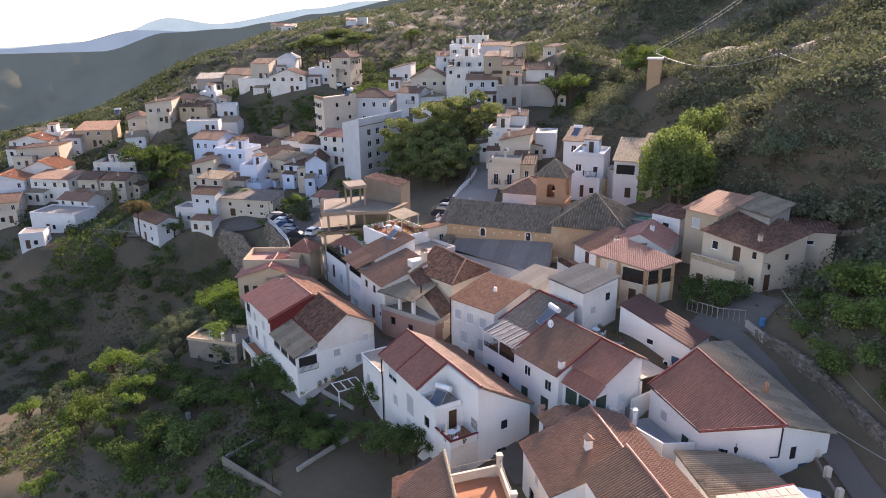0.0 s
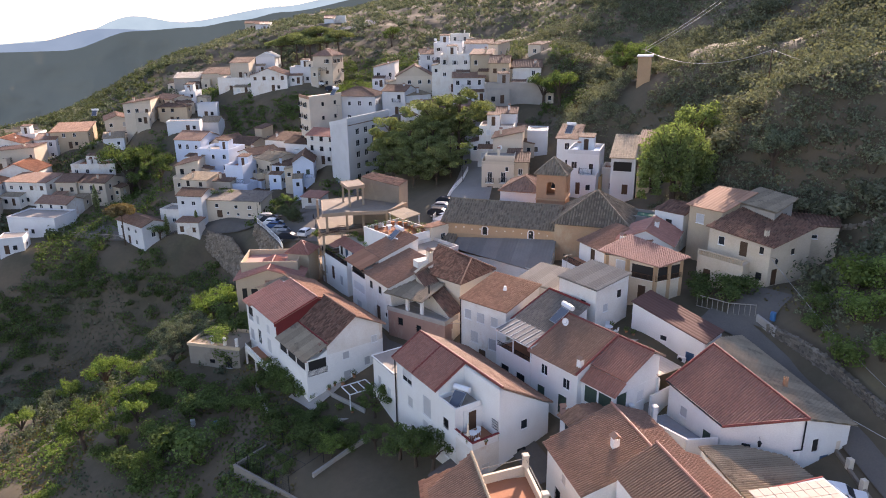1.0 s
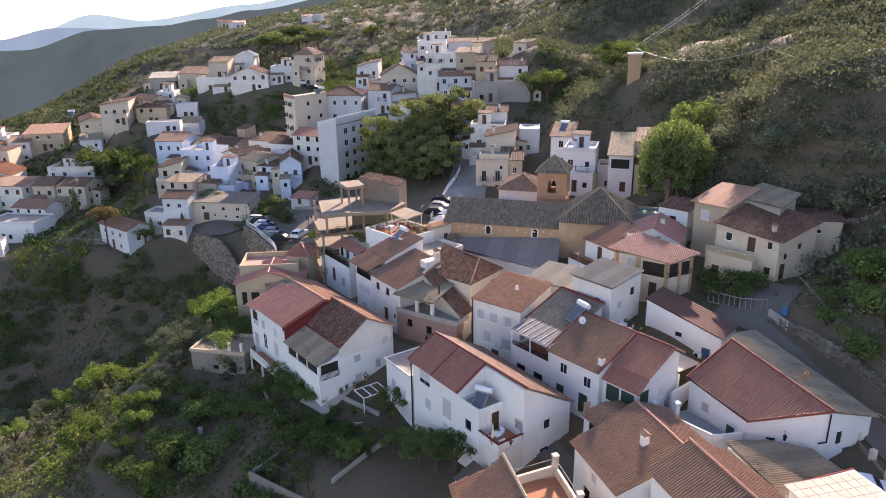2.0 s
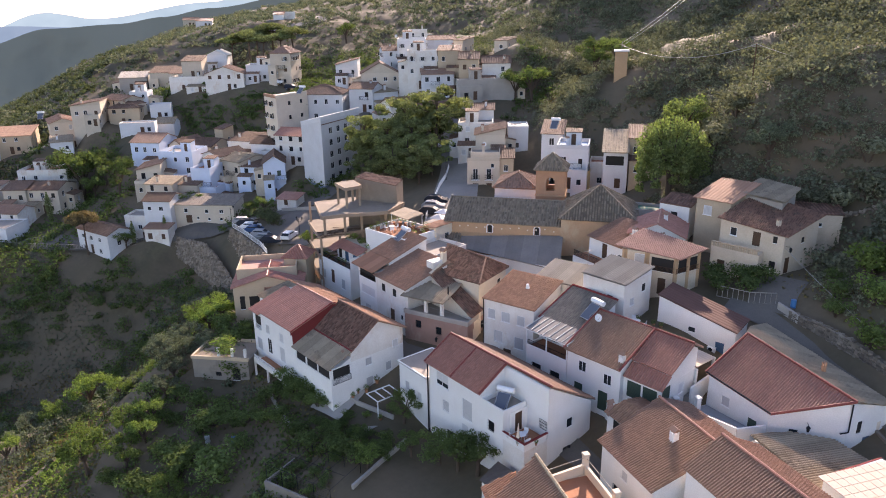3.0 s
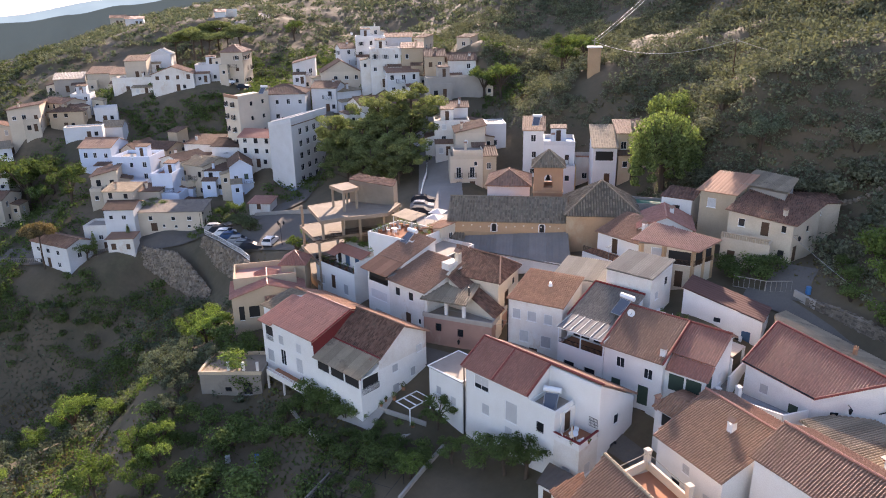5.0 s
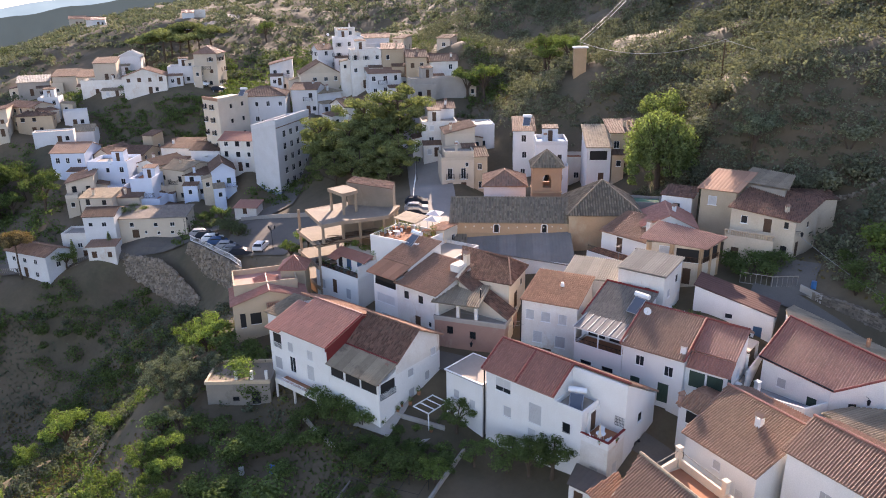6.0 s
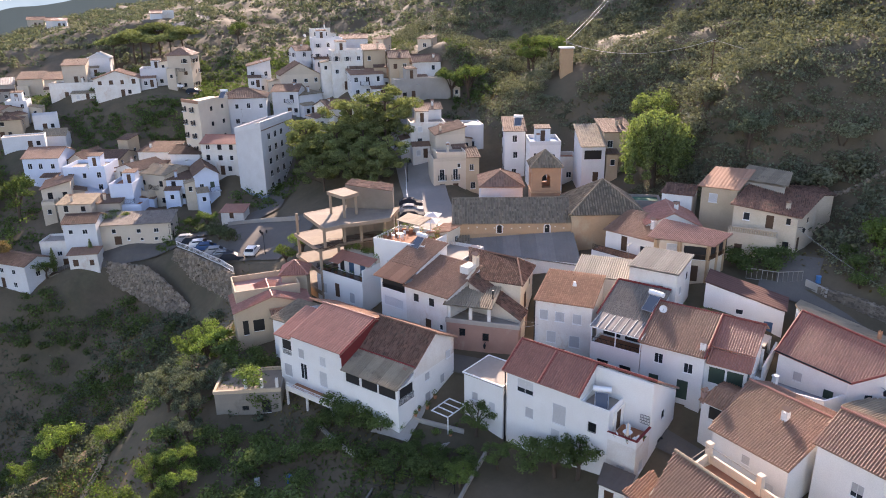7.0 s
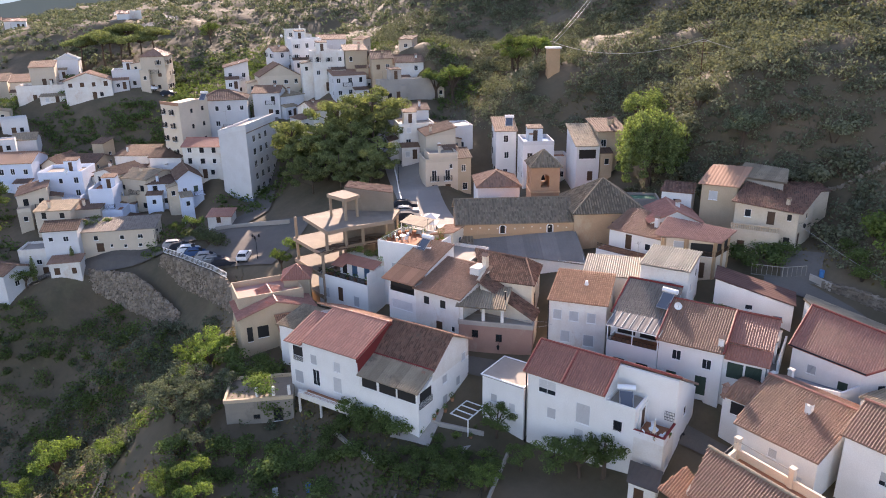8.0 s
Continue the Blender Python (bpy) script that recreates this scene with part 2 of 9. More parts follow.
class Shape:
    """Collects faces for one mesh."""

    def __init__(self):
        self.v, self.f = [], []

    def quad(self, *pts):
        n = len(self.v)
        self.v += [Vector(p) for p in pts]
        self.f.append(tuple(range(n, n + len(pts))))

    def box(self, x0, x1, y0, y1, z0, z1, bevel=0.0):
        b = bevel
        n = len(self.v)
        if b:
            for z, e in ((z0, 0), (z1 - b, 0), (z1, b)):
                self.v += [Vector(p) for p in ((x0 + e, y0 + e, z), (x1 - e, y0 + e, z), (x1 - e, y1 - e, z), (x0 + e, y1 - e, z))]
            rings = 3
        else:
            for z in (z0, z1):
                self.v += [Vector(p) for p in ((x0, y0, z), (x1, y0, z), (x1, y1, z), (x0, y1, z))]
            rings = 2
        self.f.append((n + 3, n + 2, n + 1, n))
        for r in range(rings - 1):
            for i in range(4):
                j = (i + 1) % 4
                a = n + 4 * r
                self.f.append((a + i, a + j, a + 4 + j, a + 4 + i))
        a = n + 4 * (rings - 1)
        self.f.append((a, a + 1, a + 2, a + 3))
        return self

    def prism(self, profile, x0, x1):
        """A (y, z) outline drawn out along x."""
        n, k = len(self.v), len(profile)
        self.v += [Vector((x0, y, z)) for y, z in profile] + [Vector((x1, y, z)) for y, z in profile]
        self.f.append(tuple(range(n, n + k)))
        self.f.append(tuple(range(n + 2 * k - 1, n + k - 1, -1)))
        for i in range(k):
            j = (i + 1) % k
            self.f.append((n + i, n + k + i, n + k + j, n + j))
        return self

    def tube(self, pts, r0, r1=None, sides=6):
        pts = [Vector(p) for p in pts]
        r1 = r0 if r1 is None else r1
        n = len(self.v)
        for i, p in enumerate(pts):
            d = (pts[min(i + 1, len(pts) - 1)] - pts[max(i - 1, 0)]).normalized()
            a = d.orthogonal().normalized()
            b = d.cross(a)
            r = r0 + (r1 - r0) * i / max(1, len(pts) - 1)
            self.v += [p + (a * math.cos(math.tau * k / sides) + b * math.sin(math.tau * k / sides)) * r for k in range(sides)]
        for i in range(len(pts) - 1):
            for k in range(sides):
                l = (k + 1) % sides
                a = n + i * sides
                self.f.append((a + k, a + l, a + sides + l, a + sides + k))
        self.f.append(tuple(n + k for k in reversed(range(sides))))
        self.f.append(tuple(n + (len(pts) - 1) * sides + k for k in range(sides)))
        return self

    def facade(self, o, ux, nx, length, z0, z1, holes, depth=0.17):
        """A wall face with rectangular openings (u, z, w, h) and their reveals."""
        o, ux, nx = Vector(o), Vector(ux), Vector(nx)
        us = sorted({0.0, length, *[c for h in holes for c in (h[0], h[0] + h[2])]})
        zs = sorted({z0, z1, *[c for h in holes for c in (h[1], h[1] + h[3])]})

        def at(u, z, back=0.0):
            return o + ux * u - nx * back + Vector((0, 0, z))
        for a, b in zip(us, us[1:]):
            for c, d in zip(zs, zs[1:]):
                mu, mz = (a + b) / 2, (c + d) / 2
                if not any(h[0] < mu < h[0] + h[2] and h[1] < mz < h[1] + h[3] for h in holes):
                    self.quad(at(a, c), at(b, c), at(b, d), at(a, d))
        for u, z, w, h, *_ in holes:
            ring = [(u, z), (u + w, z), (u + w, z + h), (u, z + h)]
            for (a, c), (b, d) in zip(ring, ring[1:] + ring[:1]):
                self.quad(at(a, c), at(a, c, depth), at(b, d, depth), at(b, d))
            self.quad(*[at(a, c, depth) for a, c in ring])

    def mesh(self, name, mat):
        return mesh_of(name, self.v, self.f, mat)

    def welded(self):
        """Joins corners that lie in one place."""
        seen, index = {}, []
        for p in self.v:
            index.append(seen.setdefault((round(p.x, 3), round(p.y, 3), round(p.z, 3)), len(seen)))
        verts = [None] * len(seen)
        for p, i in zip(self.v, index):
            verts[i] = p
        faces = [tuple(dict.fromkeys(index[i] for i in f)) for f in self.f]
        self.v, self.f = verts, [f for f in faces if len(f) > 2]
        return self


def ribbed(shape, poly, up, pitch=0.24, amp=0.06, course=0.42, thick=0.09, seed=3):
    """A roof face on a slab: barrel tiles in courses, each its own piece, or corrugated sheets about a metre wide."""
    rng = random.Random(seed)
    poly = [Vector(p) for p in poly]
    n = sum((p.cross(q) for p, q in zip(poly, poly[1:] + poly[:1])), Vector()).normalized()
    if n.z < 0:
        n = -n
    mid = sum(poly, Vector()) / len(poly)
    poly = [p - n * (p - mid).dot(n) for p in poly]
    up = Vector(up)
    up = (up - n * up.dot(n)).normalized()
    e = up.cross(n)
    o = poly[0]
    st = [((p - o).dot(e), (p - o).dot(up)) for p in poly]
    s0, s1 = min(a for a, _ in st), max(a for a, _ in st)

    def span(s):
        hits = []
        for (a, b), (c, d) in zip(st, st[1:] + st[:1]):
            if (a - s) * (c - s) <= 0 and a != c:
                hits.append(b + (d - b) * (s - a) / (c - a))
        return (min(hits), max(hits)) if hits else (0.0, 0.0)
    count = max(2, int((s1 - s0) / pitch))
    step = (s1 - s0) / count
    for i in range(count):
        s = s0 + (i + 0.5) * step
        if course:
            lo, hi = span(s)
            k = max(1, int(round((hi - lo) / course)))
            half = step * 0.31
            for c in range(k):
                a, b = lo + (hi - lo) * c / k, min(hi, lo + (hi - lo) * (c + 1.12) / k)
                if b - a < 0.02:
                    continue
                m = len(shape.v)
                d = rng.uniform(-0.008, 0.008)
                for t, w, h in ((a, 1.05, 0.03), (b, 0.92, 0.0)):
                    for q, r in ((-1, -0.02), (-0.55, 0.8), (0.0, 1.0), (0.55, 0.8), (1, -0.02)):
                        shape.v.append(o + e * (s + d + q * half * w) + up * t + n * (amp * r * w + h))
                shape.f += [(m + q, m + q + 1, m + q + 6, m + q + 5) for q in range(4)]
                shape.f.append((m + 4, m + 3, m + 2, m + 1, m))
        else:
            if i % 5 == 0:
                base, lift = None, rng.uniform(0.0, 0.02)
            for f in range(5):
                if base is not None and f == 0:
                    continue
                u = min(max(s0 + (i + f / 4) * step, s0 + 1e-4), s1 - 1e-4)
                lo, hi = span(u)
                h = (0.0, 0.72, 1.0, 0.72, 0.0)[f] * amp + 0.015 + lift
                shape.v += [o + e * u + up * lo + n * h, o + e * u + up * hi + n * h]
                if base is not None:
                    m = len(shape.v)
                    shape.f.append((m - 4, m - 2, m - 1, m - 3))
                base = 1
    k = len(shape.v)
    shape.v += [p.copy() for p in poly] + [p - n * thick for p in poly]
    c = len(poly)
    shape.f.append(tuple(range(k, k + c)))
    shape.f.append(tuple(range(k + 2 * c - 1, k + c - 1, -1)))
    for i in range(c):
        j = (i + 1) % c
        shape.f.append((k + i, k + c + i, k + c + j, k + j))


def roof_face(parent, poly, up, mat, style="tile", name="roof", label=""):
    s = Shape()
    if style == "tile":
        ribbed(s, poly, up, 0.23, 0.095, 0.38)
    elif style == "coarse":
        ribbed(s, poly, up, 0.4, 0.075, 0.6)
    elif style == "barrel":
        ribbed(s, poly, up, 0.36, 0.13, 0.5)
    elif style == "sheet":
        ribbed(s, poly, up, 0.26, 0.14, 0, 0.04)
    elif style == "panel":
        ribbed(s, poly, up, 0.36, 0.075, 0.9)
    elif style == "wide":
        ribbed(s, poly, up, 0.45, 0.035, 0, 0.06)
    return part(name, s.mesh(name, mat), parent, label)


def cap(parent, a, b, mat, r=0.13, name="ridge_cap"):
    """Half-round ridge tiles from a to b, each lapping the next."""
    a, b = Vector(a), Vector(b)
    s = Shape()
    k = max(1, int((b - a).length / 0.45))
    pts, radii = [], []
    for i in range(k):
        pts += [a.lerp(b, i / k), a.lerp(b, (i + 0.96) / k)]
        radii += [r, r * 0.84]
    side = (b - a).normalized()
    e = side.orthogonal().normalized()
    f = side.cross(e)
    for p, q in zip(pts, radii):
        s.v += [p + (e * math.cos(math.tau * n / 7) + f * math.sin(math.tau * n / 7)) * q for n in range(7)]
    for i in range(len(pts) - 1):
        for n in range(7):
            m = (n + 1) % 7
            s.f.append((7 * i + n, 7 * i + m, 7 * i + 7 + m, 7 * i + 7 + n))
    s.f.append(tuple(range(6, -1, -1)))
    s.f.append(tuple(7 * (len(pts) - 1) + n for n in range(7)))
    return part(name, s.mesh(name, mat), parent)


WINDOWS = {}


def window_meshes(w, h, kind):
    key = (round(w, 2), round(h, 2), kind)
    if key in WINDOWS:
        return WINDOWS[key]
    fr, out = Shape(), []
    t = 0.045
    y0, y1 = 0.03, 0.08
    if kind != "o":
        fr.box(0, t, y0, y1, 0, h).box(w - t, w, y0, y1, 0, h).box(t, w - t, y0, y1, 0, t).box(t, w - t, y0, y1, h - t, h)
    if kind in "ghrb" and w > 0.8:
        fr.box(w / 2 - 0.018, w / 2 + 0.018, y0, y1, t, h - t)
    fmat = {"d": WOOD, "G": GREENSH, "r": IRON, "B": BLUEDOOR}.get(kind, WHITEPAINT)
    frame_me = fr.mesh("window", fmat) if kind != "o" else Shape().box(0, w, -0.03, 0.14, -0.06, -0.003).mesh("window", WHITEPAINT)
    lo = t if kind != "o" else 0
    # an open hole gets a near-black sheet as the room's painted shade
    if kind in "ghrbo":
        out.append(("pane", Shape().box(lo, w - lo, 0.055, 0.065, lo, h - lo).mesh("pane", ROOMSHADE if kind == "o" else GLASS)))
    if kind in "shG":
        bottom = h * 0.35 if kind == "h" else t
        s = Shape()
        k = max(3, int((h - t - bottom) / 0.12))
        step = (h - t - bottom) / k
        profile = [(0.07, h - t), (0.07, bottom)]
        for i in range(k):
            profile += [(0.03, bottom + step * i), (0.03, bottom + step * (i + 0.8)), (0.055, bottom + step * (i + 0.9))]
        s.prism(profile, t, w - t)
        out.append(("shutter", s.mesh("shutter", GREENSH if kind == "G" else SHUTTER)))
    if kind in "dB":
        s = Shape().box(t, w - t, 0.05, 0.08, 0, h - t)
        for i in range(2):
            for j in range(3):
                a, c = t + (w - 2 * t) * i / 2, h * j / 3
                s.box(a + 0.06, a + (w - 2 * t) / 2 - 0.06, 0.035, 0.05, c + 0.08, c + h / 3 - 0.1)
        out.append(("door_leaf", s.mesh("door_leaf", WOOD if kind == "d" else BLUEDOOR)))
    if kind == "r":
        s = Shape()
        for i in range(max(3, int(w / 0.13)) + 1):
            x = w * i / max(3, int(w / 0.13))
            s.box(x - 0.01, x + 0.01, -0.07, -0.05, 0, h)
        for z in (0.0, h / 3, h * 2 / 3, h):
            s.box(-0.02, w + 0.02, -0.075, -0.045, z - 0.015, z + 0.015)
        out.append(("grille", s.mesh("grille", IRON)))
    if kind == "b":
        s = Shape().box(-0.3, w + 0.3, -0.5, 0.0, -0.1, 0.0)
        out.append(("balcony_slab", s.mesh("balcony_slab", WHITEPAINT)))
        out.append(("railing", rail_shape([(-0.28, -0.02, 0), (-0.28, -0.48, 0), (w + 0.28, -0.48, 0), (w + 0.28, -0.02, 0)], 0.95).mesh("railing", IRON)))
    WINDOWS[key] = (frame_me, out)
    return WINDOWS[key]


def rail_shape(pts, h=0.95, step=0.14, r=0.012):
    """A railing: bars welded between a top and a bottom rail, one lattice a run."""
    s = Shape()
    pts = [Vector(p) for p in pts]
    q = r * 1.6
    for a, b in zip(pts, pts[1:]):
        length = (b - a).length
        flat = Vector((b.x - a.x, b.y - a.y, 0)).normalized()
        side = Vector((-flat.y, flat.x, 0)) * q
        k = max(1, int(length / step))
        n = len(s.v)
        marks = [c for i in range(k + 1) for c in (r + (length - 2 * r) * i / k - r, r + (length - 2 * r) * i / k + r)]
        for u in marks:
            p = a.lerp(b, u / length)
            for z in (0.0, 2 * q, h - q, h + q):
                s.v += [p - side + Vector((0, 0, z)), p + side + Vector((0, 0, z))]
        for m in range(len(marks) - 1):
            o, e = n + 8 * m, n + 8 * m + 8
            for lo in (0, 4):
                s.f += [(o + lo, e + lo, e + lo + 2, o + lo + 2), (e + lo + 1, o + lo + 1, o + lo + 3, e + lo + 3)]
            s.f += [(o, o + 1, e + 1, e), (o + 6, e + 6, e + 7, o + 7)]
            if m % 2 == 0:
                s.f += [(o + 2, e + 2, e + 4, o + 4), (e + 3, o + 3, o + 5, e + 5), (o + 3, o + 2, o + 4, o + 5), (e + 2, e + 3, e + 5, e + 4)]
            else:
                s.f += [(o + 2, e + 2, e + 3, o + 3), (o + 5, e + 5, e + 4, o + 4)]
        o, e = n, n + 8 * (len(marks) - 1)
        s.f += [(o, o + 2, o + 3, o + 1), (o + 4, o + 6, o + 7, o + 5), (e + 1, e + 3, e + 2, e), (e + 5, e + 7, e + 6, e + 4)]
    return s


def windows_on(parent, o, yaw, holes):
    """Fits a window or door part into each opening of a face whose left lower corner is o."""
    for u, z, w, h, kind in holes:
        frame_me, extra = window_meshes(w, h, kind)
        turn = pose(*o, 0, 0, yaw)
        win = part("door" if kind in "dB" else "window", frame_me, parent, "", turn @ pose(u, 0, z))
        for name, me in extra:
            part(name, me, win)
        if kind in "gsh":
            part("sill", Shape().box(-0.06, w + 0.06, -0.05, 0.08, -0.07, -0.002).mesh("sill", WHITEPAINT), win)


def block(parent, x0, x1, y0, y1, z0, z1, mat, holes=None, name="wall", top=True):
    """A walled volume with openings on its faces: f front, r right, l left, b back."""
    holes = holes or {}
    s = Shape()
    w, d = x1 - x0, y1 - y0
    faces = {"f": ((x0, y0, 0), (1, 0, 0), (0, -1, 0), w, 0), "r": ((x1, y0, 0), (0, 1, 0), (1, 0, 0), d, 90),
             "b": ((x1, y1, 0), (-1, 0, 0), (0, 1, 0), w, 180), "l": ((x0, y1, 0), (0, -1, 0), (-1, 0, 0), d, -90)}
    for key, (o, ux, nx, length, yaw) in faces.items():
        hs = [h for h in holes.get(key, []) if h[0] > 0.02 and h[0] + h[2] < length - 0.02]
        low = [h for h in hs if h[1] + h[3] < z1 - 0.02]
        s.facade(o, ux, nx, length, z0, z1, [h[:4] for h in low])
        windows_on(parent, o, yaw, low)
        windows_on(parent, Vector(o) + Vector(nx) * 0.12, yaw, [h for h in hs if h not in low])
    s.quad((x0, y0, z1), (x1, y0, z1), (x1, y1, z1), (x0, y1, z1))
    return part(name, s.welded().mesh(name, mat), parent)


def grid_holes(length, z0, floors, storey, kinds, w=0.9, h=1.2, gap=2.4, rng=None, skip=0.2, sill=0.95):
    """Rows of windows, storey by storey."""
    out = []
    k = max(1, int(length / gap))
    for f in range(floors):
        for i in range(k):
            if rng.random() < skip:
                continue
            kind = rng.choice(kinds)
            ww, hh = w * rng.uniform(0.85, 1.1), h * rng.uniform(0.8, 1.1)
            u = length * (i + 0.5) / k - ww / 2 + rng.uniform(-0.2, 0.2)
            out.append((u, z0 + f * storey + sill, ww, hh, kind))
    return out


def parapet(parent, x0, x1, y0, y1, z, h, mat, t=0.18, name="parapet", open_side=""):
    s = Shape()
    if "f" not in open_side:
        s.box(x0, x1, y0, y0 + t, z, z + h, 0.02)
    if "b" not in open_side:
        s.box(x0, x1, y1 - t, y1, z, z + h, 0.02)
    if "l" not in open_side:
        s.box(x0, x0 + t, y0 + t, y1 - t, z, z + h, 0.02)
    if "r" not in open_side:
        s.box(x1 - t, x1, y0 + t, y1 - t, z, z + h, 0.02)
    return part(name, s.mesh(name, mat), parent)


def chimney(parent, x, y, z, h=1.0, w=0.5, mat=None, pot=True):
    mat = mat or WHITE
    s = Shape().box(x - w / 2, x + w / 2, y - w / 2, y + w / 2, z - 0.5, z + h * 0.65)
    for dx in (-1, 1):
        for dy in (-1, 1):
            px, py = x + dx * w * 0.38, y + dy * w * 0.38
            s.box(px - w * 0.12, px + w * 0.12, py - w * 0.12, py + w * 0.12, z + h * 0.65, z + h * 0.9)
    c = part("chimney", s.mesh("chimney", mat), parent)
    if pot:
        r = Shape()
        a = w * 0.72
        r.prism([(y - a, z + h * 0.9), (y, z + h * 1.18), (y + a, z + h * 0.9)], x - a, x + a)
        part("chimney_cap", r.mesh("chimney_cap", BROWNTILE), c)
    return c


def simple_roof(parent, kind, x0, x1, y0, y1, z, rise, mat, wallmat, style="coarse", over=0.3, back=None):
    """Gable along x ('gx') or y ('gy'), hip, shed rising to the back ('sb') or to a side ('sr', 'sl'), or a flat terrace."""
    ym, xm = (y0 + y1) / 2, (x0 + x1) / 2
    k = rise / max(0.1, ym - y0)
    X0, X1, Y0, Y1 = x0 - over, x1 + over, y0 - over, y1 + over
    if kind == "gx":
        lo = z - over * k
        roof_face(parent, [(X0, Y0, lo), (X1, Y0, lo), (X1, ym, z + rise), (X0, ym, z + rise)], (0, 1, 1), mat, style)
        roof_face(parent, [(X1, Y1, lo), (X0, Y1, lo), (X0, ym, z + rise), (X1, ym, z + rise)], (0, -1, 1), mat, style)
        cap(parent, (X0, ym, z + rise + 0.05), (X1, ym, z + rise + 0.05), mat)
        part("gable_wall", Shape().prism([(y0, z), (y1, z), (ym, z + rise - 0.1)], x0, x1).mesh("gable_wall", wallmat), parent)
    elif kind == "gy":
        k = rise / max(0.1, xm - x0)
        lo = z - over * k
        roof_face(parent, [(X0, Y1, lo), (X0, Y0, lo), (xm, Y0, z + rise), (xm, Y1, z + rise)], (1, 0, 1), mat, style)
        roof_face(parent, [(X1, Y0, lo), (X1, Y1, lo), (xm, Y1, z + rise), (xm, Y0, z + rise)], (-1, 0, 1), mat, style)
        cap(parent, (xm, Y0, z + rise + 0.05), (xm, Y1, z + rise + 0.05), mat)
        for y in (y0, y1):
            s = Shape()
            s.quad((x0, y, z), (x1, y, z), (xm, y, z + rise - 0.1))
            part("gable_wall", s.mesh("gable_wall", wallmat), parent)
    elif kind == "hip":
        lo = z - over * 0.4
        inset = min(xm - x0, ym - y0)
        a, b = (xm - (x1 - x0) / 2 + inset, xm + (x1 - x0) / 2 - inset)
        c, d = (y0 + inset, y1 - inset)
        r0, r1 = ((a, ym), (b, ym)) if x1 - x0 >= y1 - y0 else ((xm, c), (xm, d))
        if r0 == r1 or (abs(r0[0] - r1[0]) < 0.05 and abs(r0[1] - r1[1]) < 0.05):
            r0, r1 = (xm, ym), (xm, ym)
        top = z + rise
        corners = [(X0, Y0, lo), (X1, Y0, lo), (X1, Y1, lo), (X0, Y1, lo)]
        if x1 - x0 >= y1 - y0:
            tops = [[r1, r0], [r1], [r0, r1], [r0]]
        else:
            tops = [[r0], [r1, r0], [r1], [r0, r1]]
        ups = [(0, 1, 1), (-1, 0, 1), (0, -1, 1), (1, 0, 1)]
        for i in range(4):
            pts = [corners[i], corners[(i + 1) % 4]]
            for p in tops[i]:
                q = (*p, top)
                if (Vector(q) - Vector(pts[-1])).length > 0.05:
                    pts.append(q)
            roof_face(parent, pts, ups[i], mat, style)
        for i, p in enumerate((r0, r1, r1, r0) if x1 - x0 >= y1 - y0 else (r0, r0, r1, r1)):
            cap(parent, Vector(corners[i]) + Vector((0, 0, 0.06)), (*p, top + 0.06), mat, 0.12, "hip_cap")
        if r0 != r1:
            cap(parent, (*r0, top + 0.06), (*r1, top + 0.06), mat)
    elif kind in ("sb", "sf", "sr", "sl"):
        rel = {"sb": (0, 0, 1, 1), "sf": (1, 1, 0, 0), "sr": (0, 1, 1, 0), "sl": (1, 0, 0, 1)}[kind]
        up = {"sb": (0, 1, 1), "sf": (0, -1, 1), "sr": (1, 0, 1), "sl": (-1, 0, 1)}[kind]
        zs = [z + rise * r + 0.04 for r in rel]
        roof_face(parent, [(X0, Y0, zs[0]), (X1, Y0, zs[1]), (X1, Y1, zs[2]), (X0, Y1, zs[3])], up, mat, style)
        s = Shape()
        pts = [(x0, y0), (x1, y0), (x1, y1), (x0, y1)]
        for i in range(4):
            j = (i + 1) % 4
            s.quad((*pts[i], z), (*pts[j], z), (*pts[j], zs[j] - 0.1), (*pts[i], zs[i] - 0.1))
        part("upper_wall", s.mesh("upper_wall", wallmat), parent)
    elif kind == "flat":
        part("terrace", Shape().box(x0 + 0.15, x1 - 0.15, y0 + 0.15, y1 - 0.15, z, z + 0.05).mesh("terrace", mat), parent)
        parapet(parent, x0 - 0.02, x1 + 0.02, y0 - 0.02, y1 + 0.02, z - 0.02, rise, wallmat)


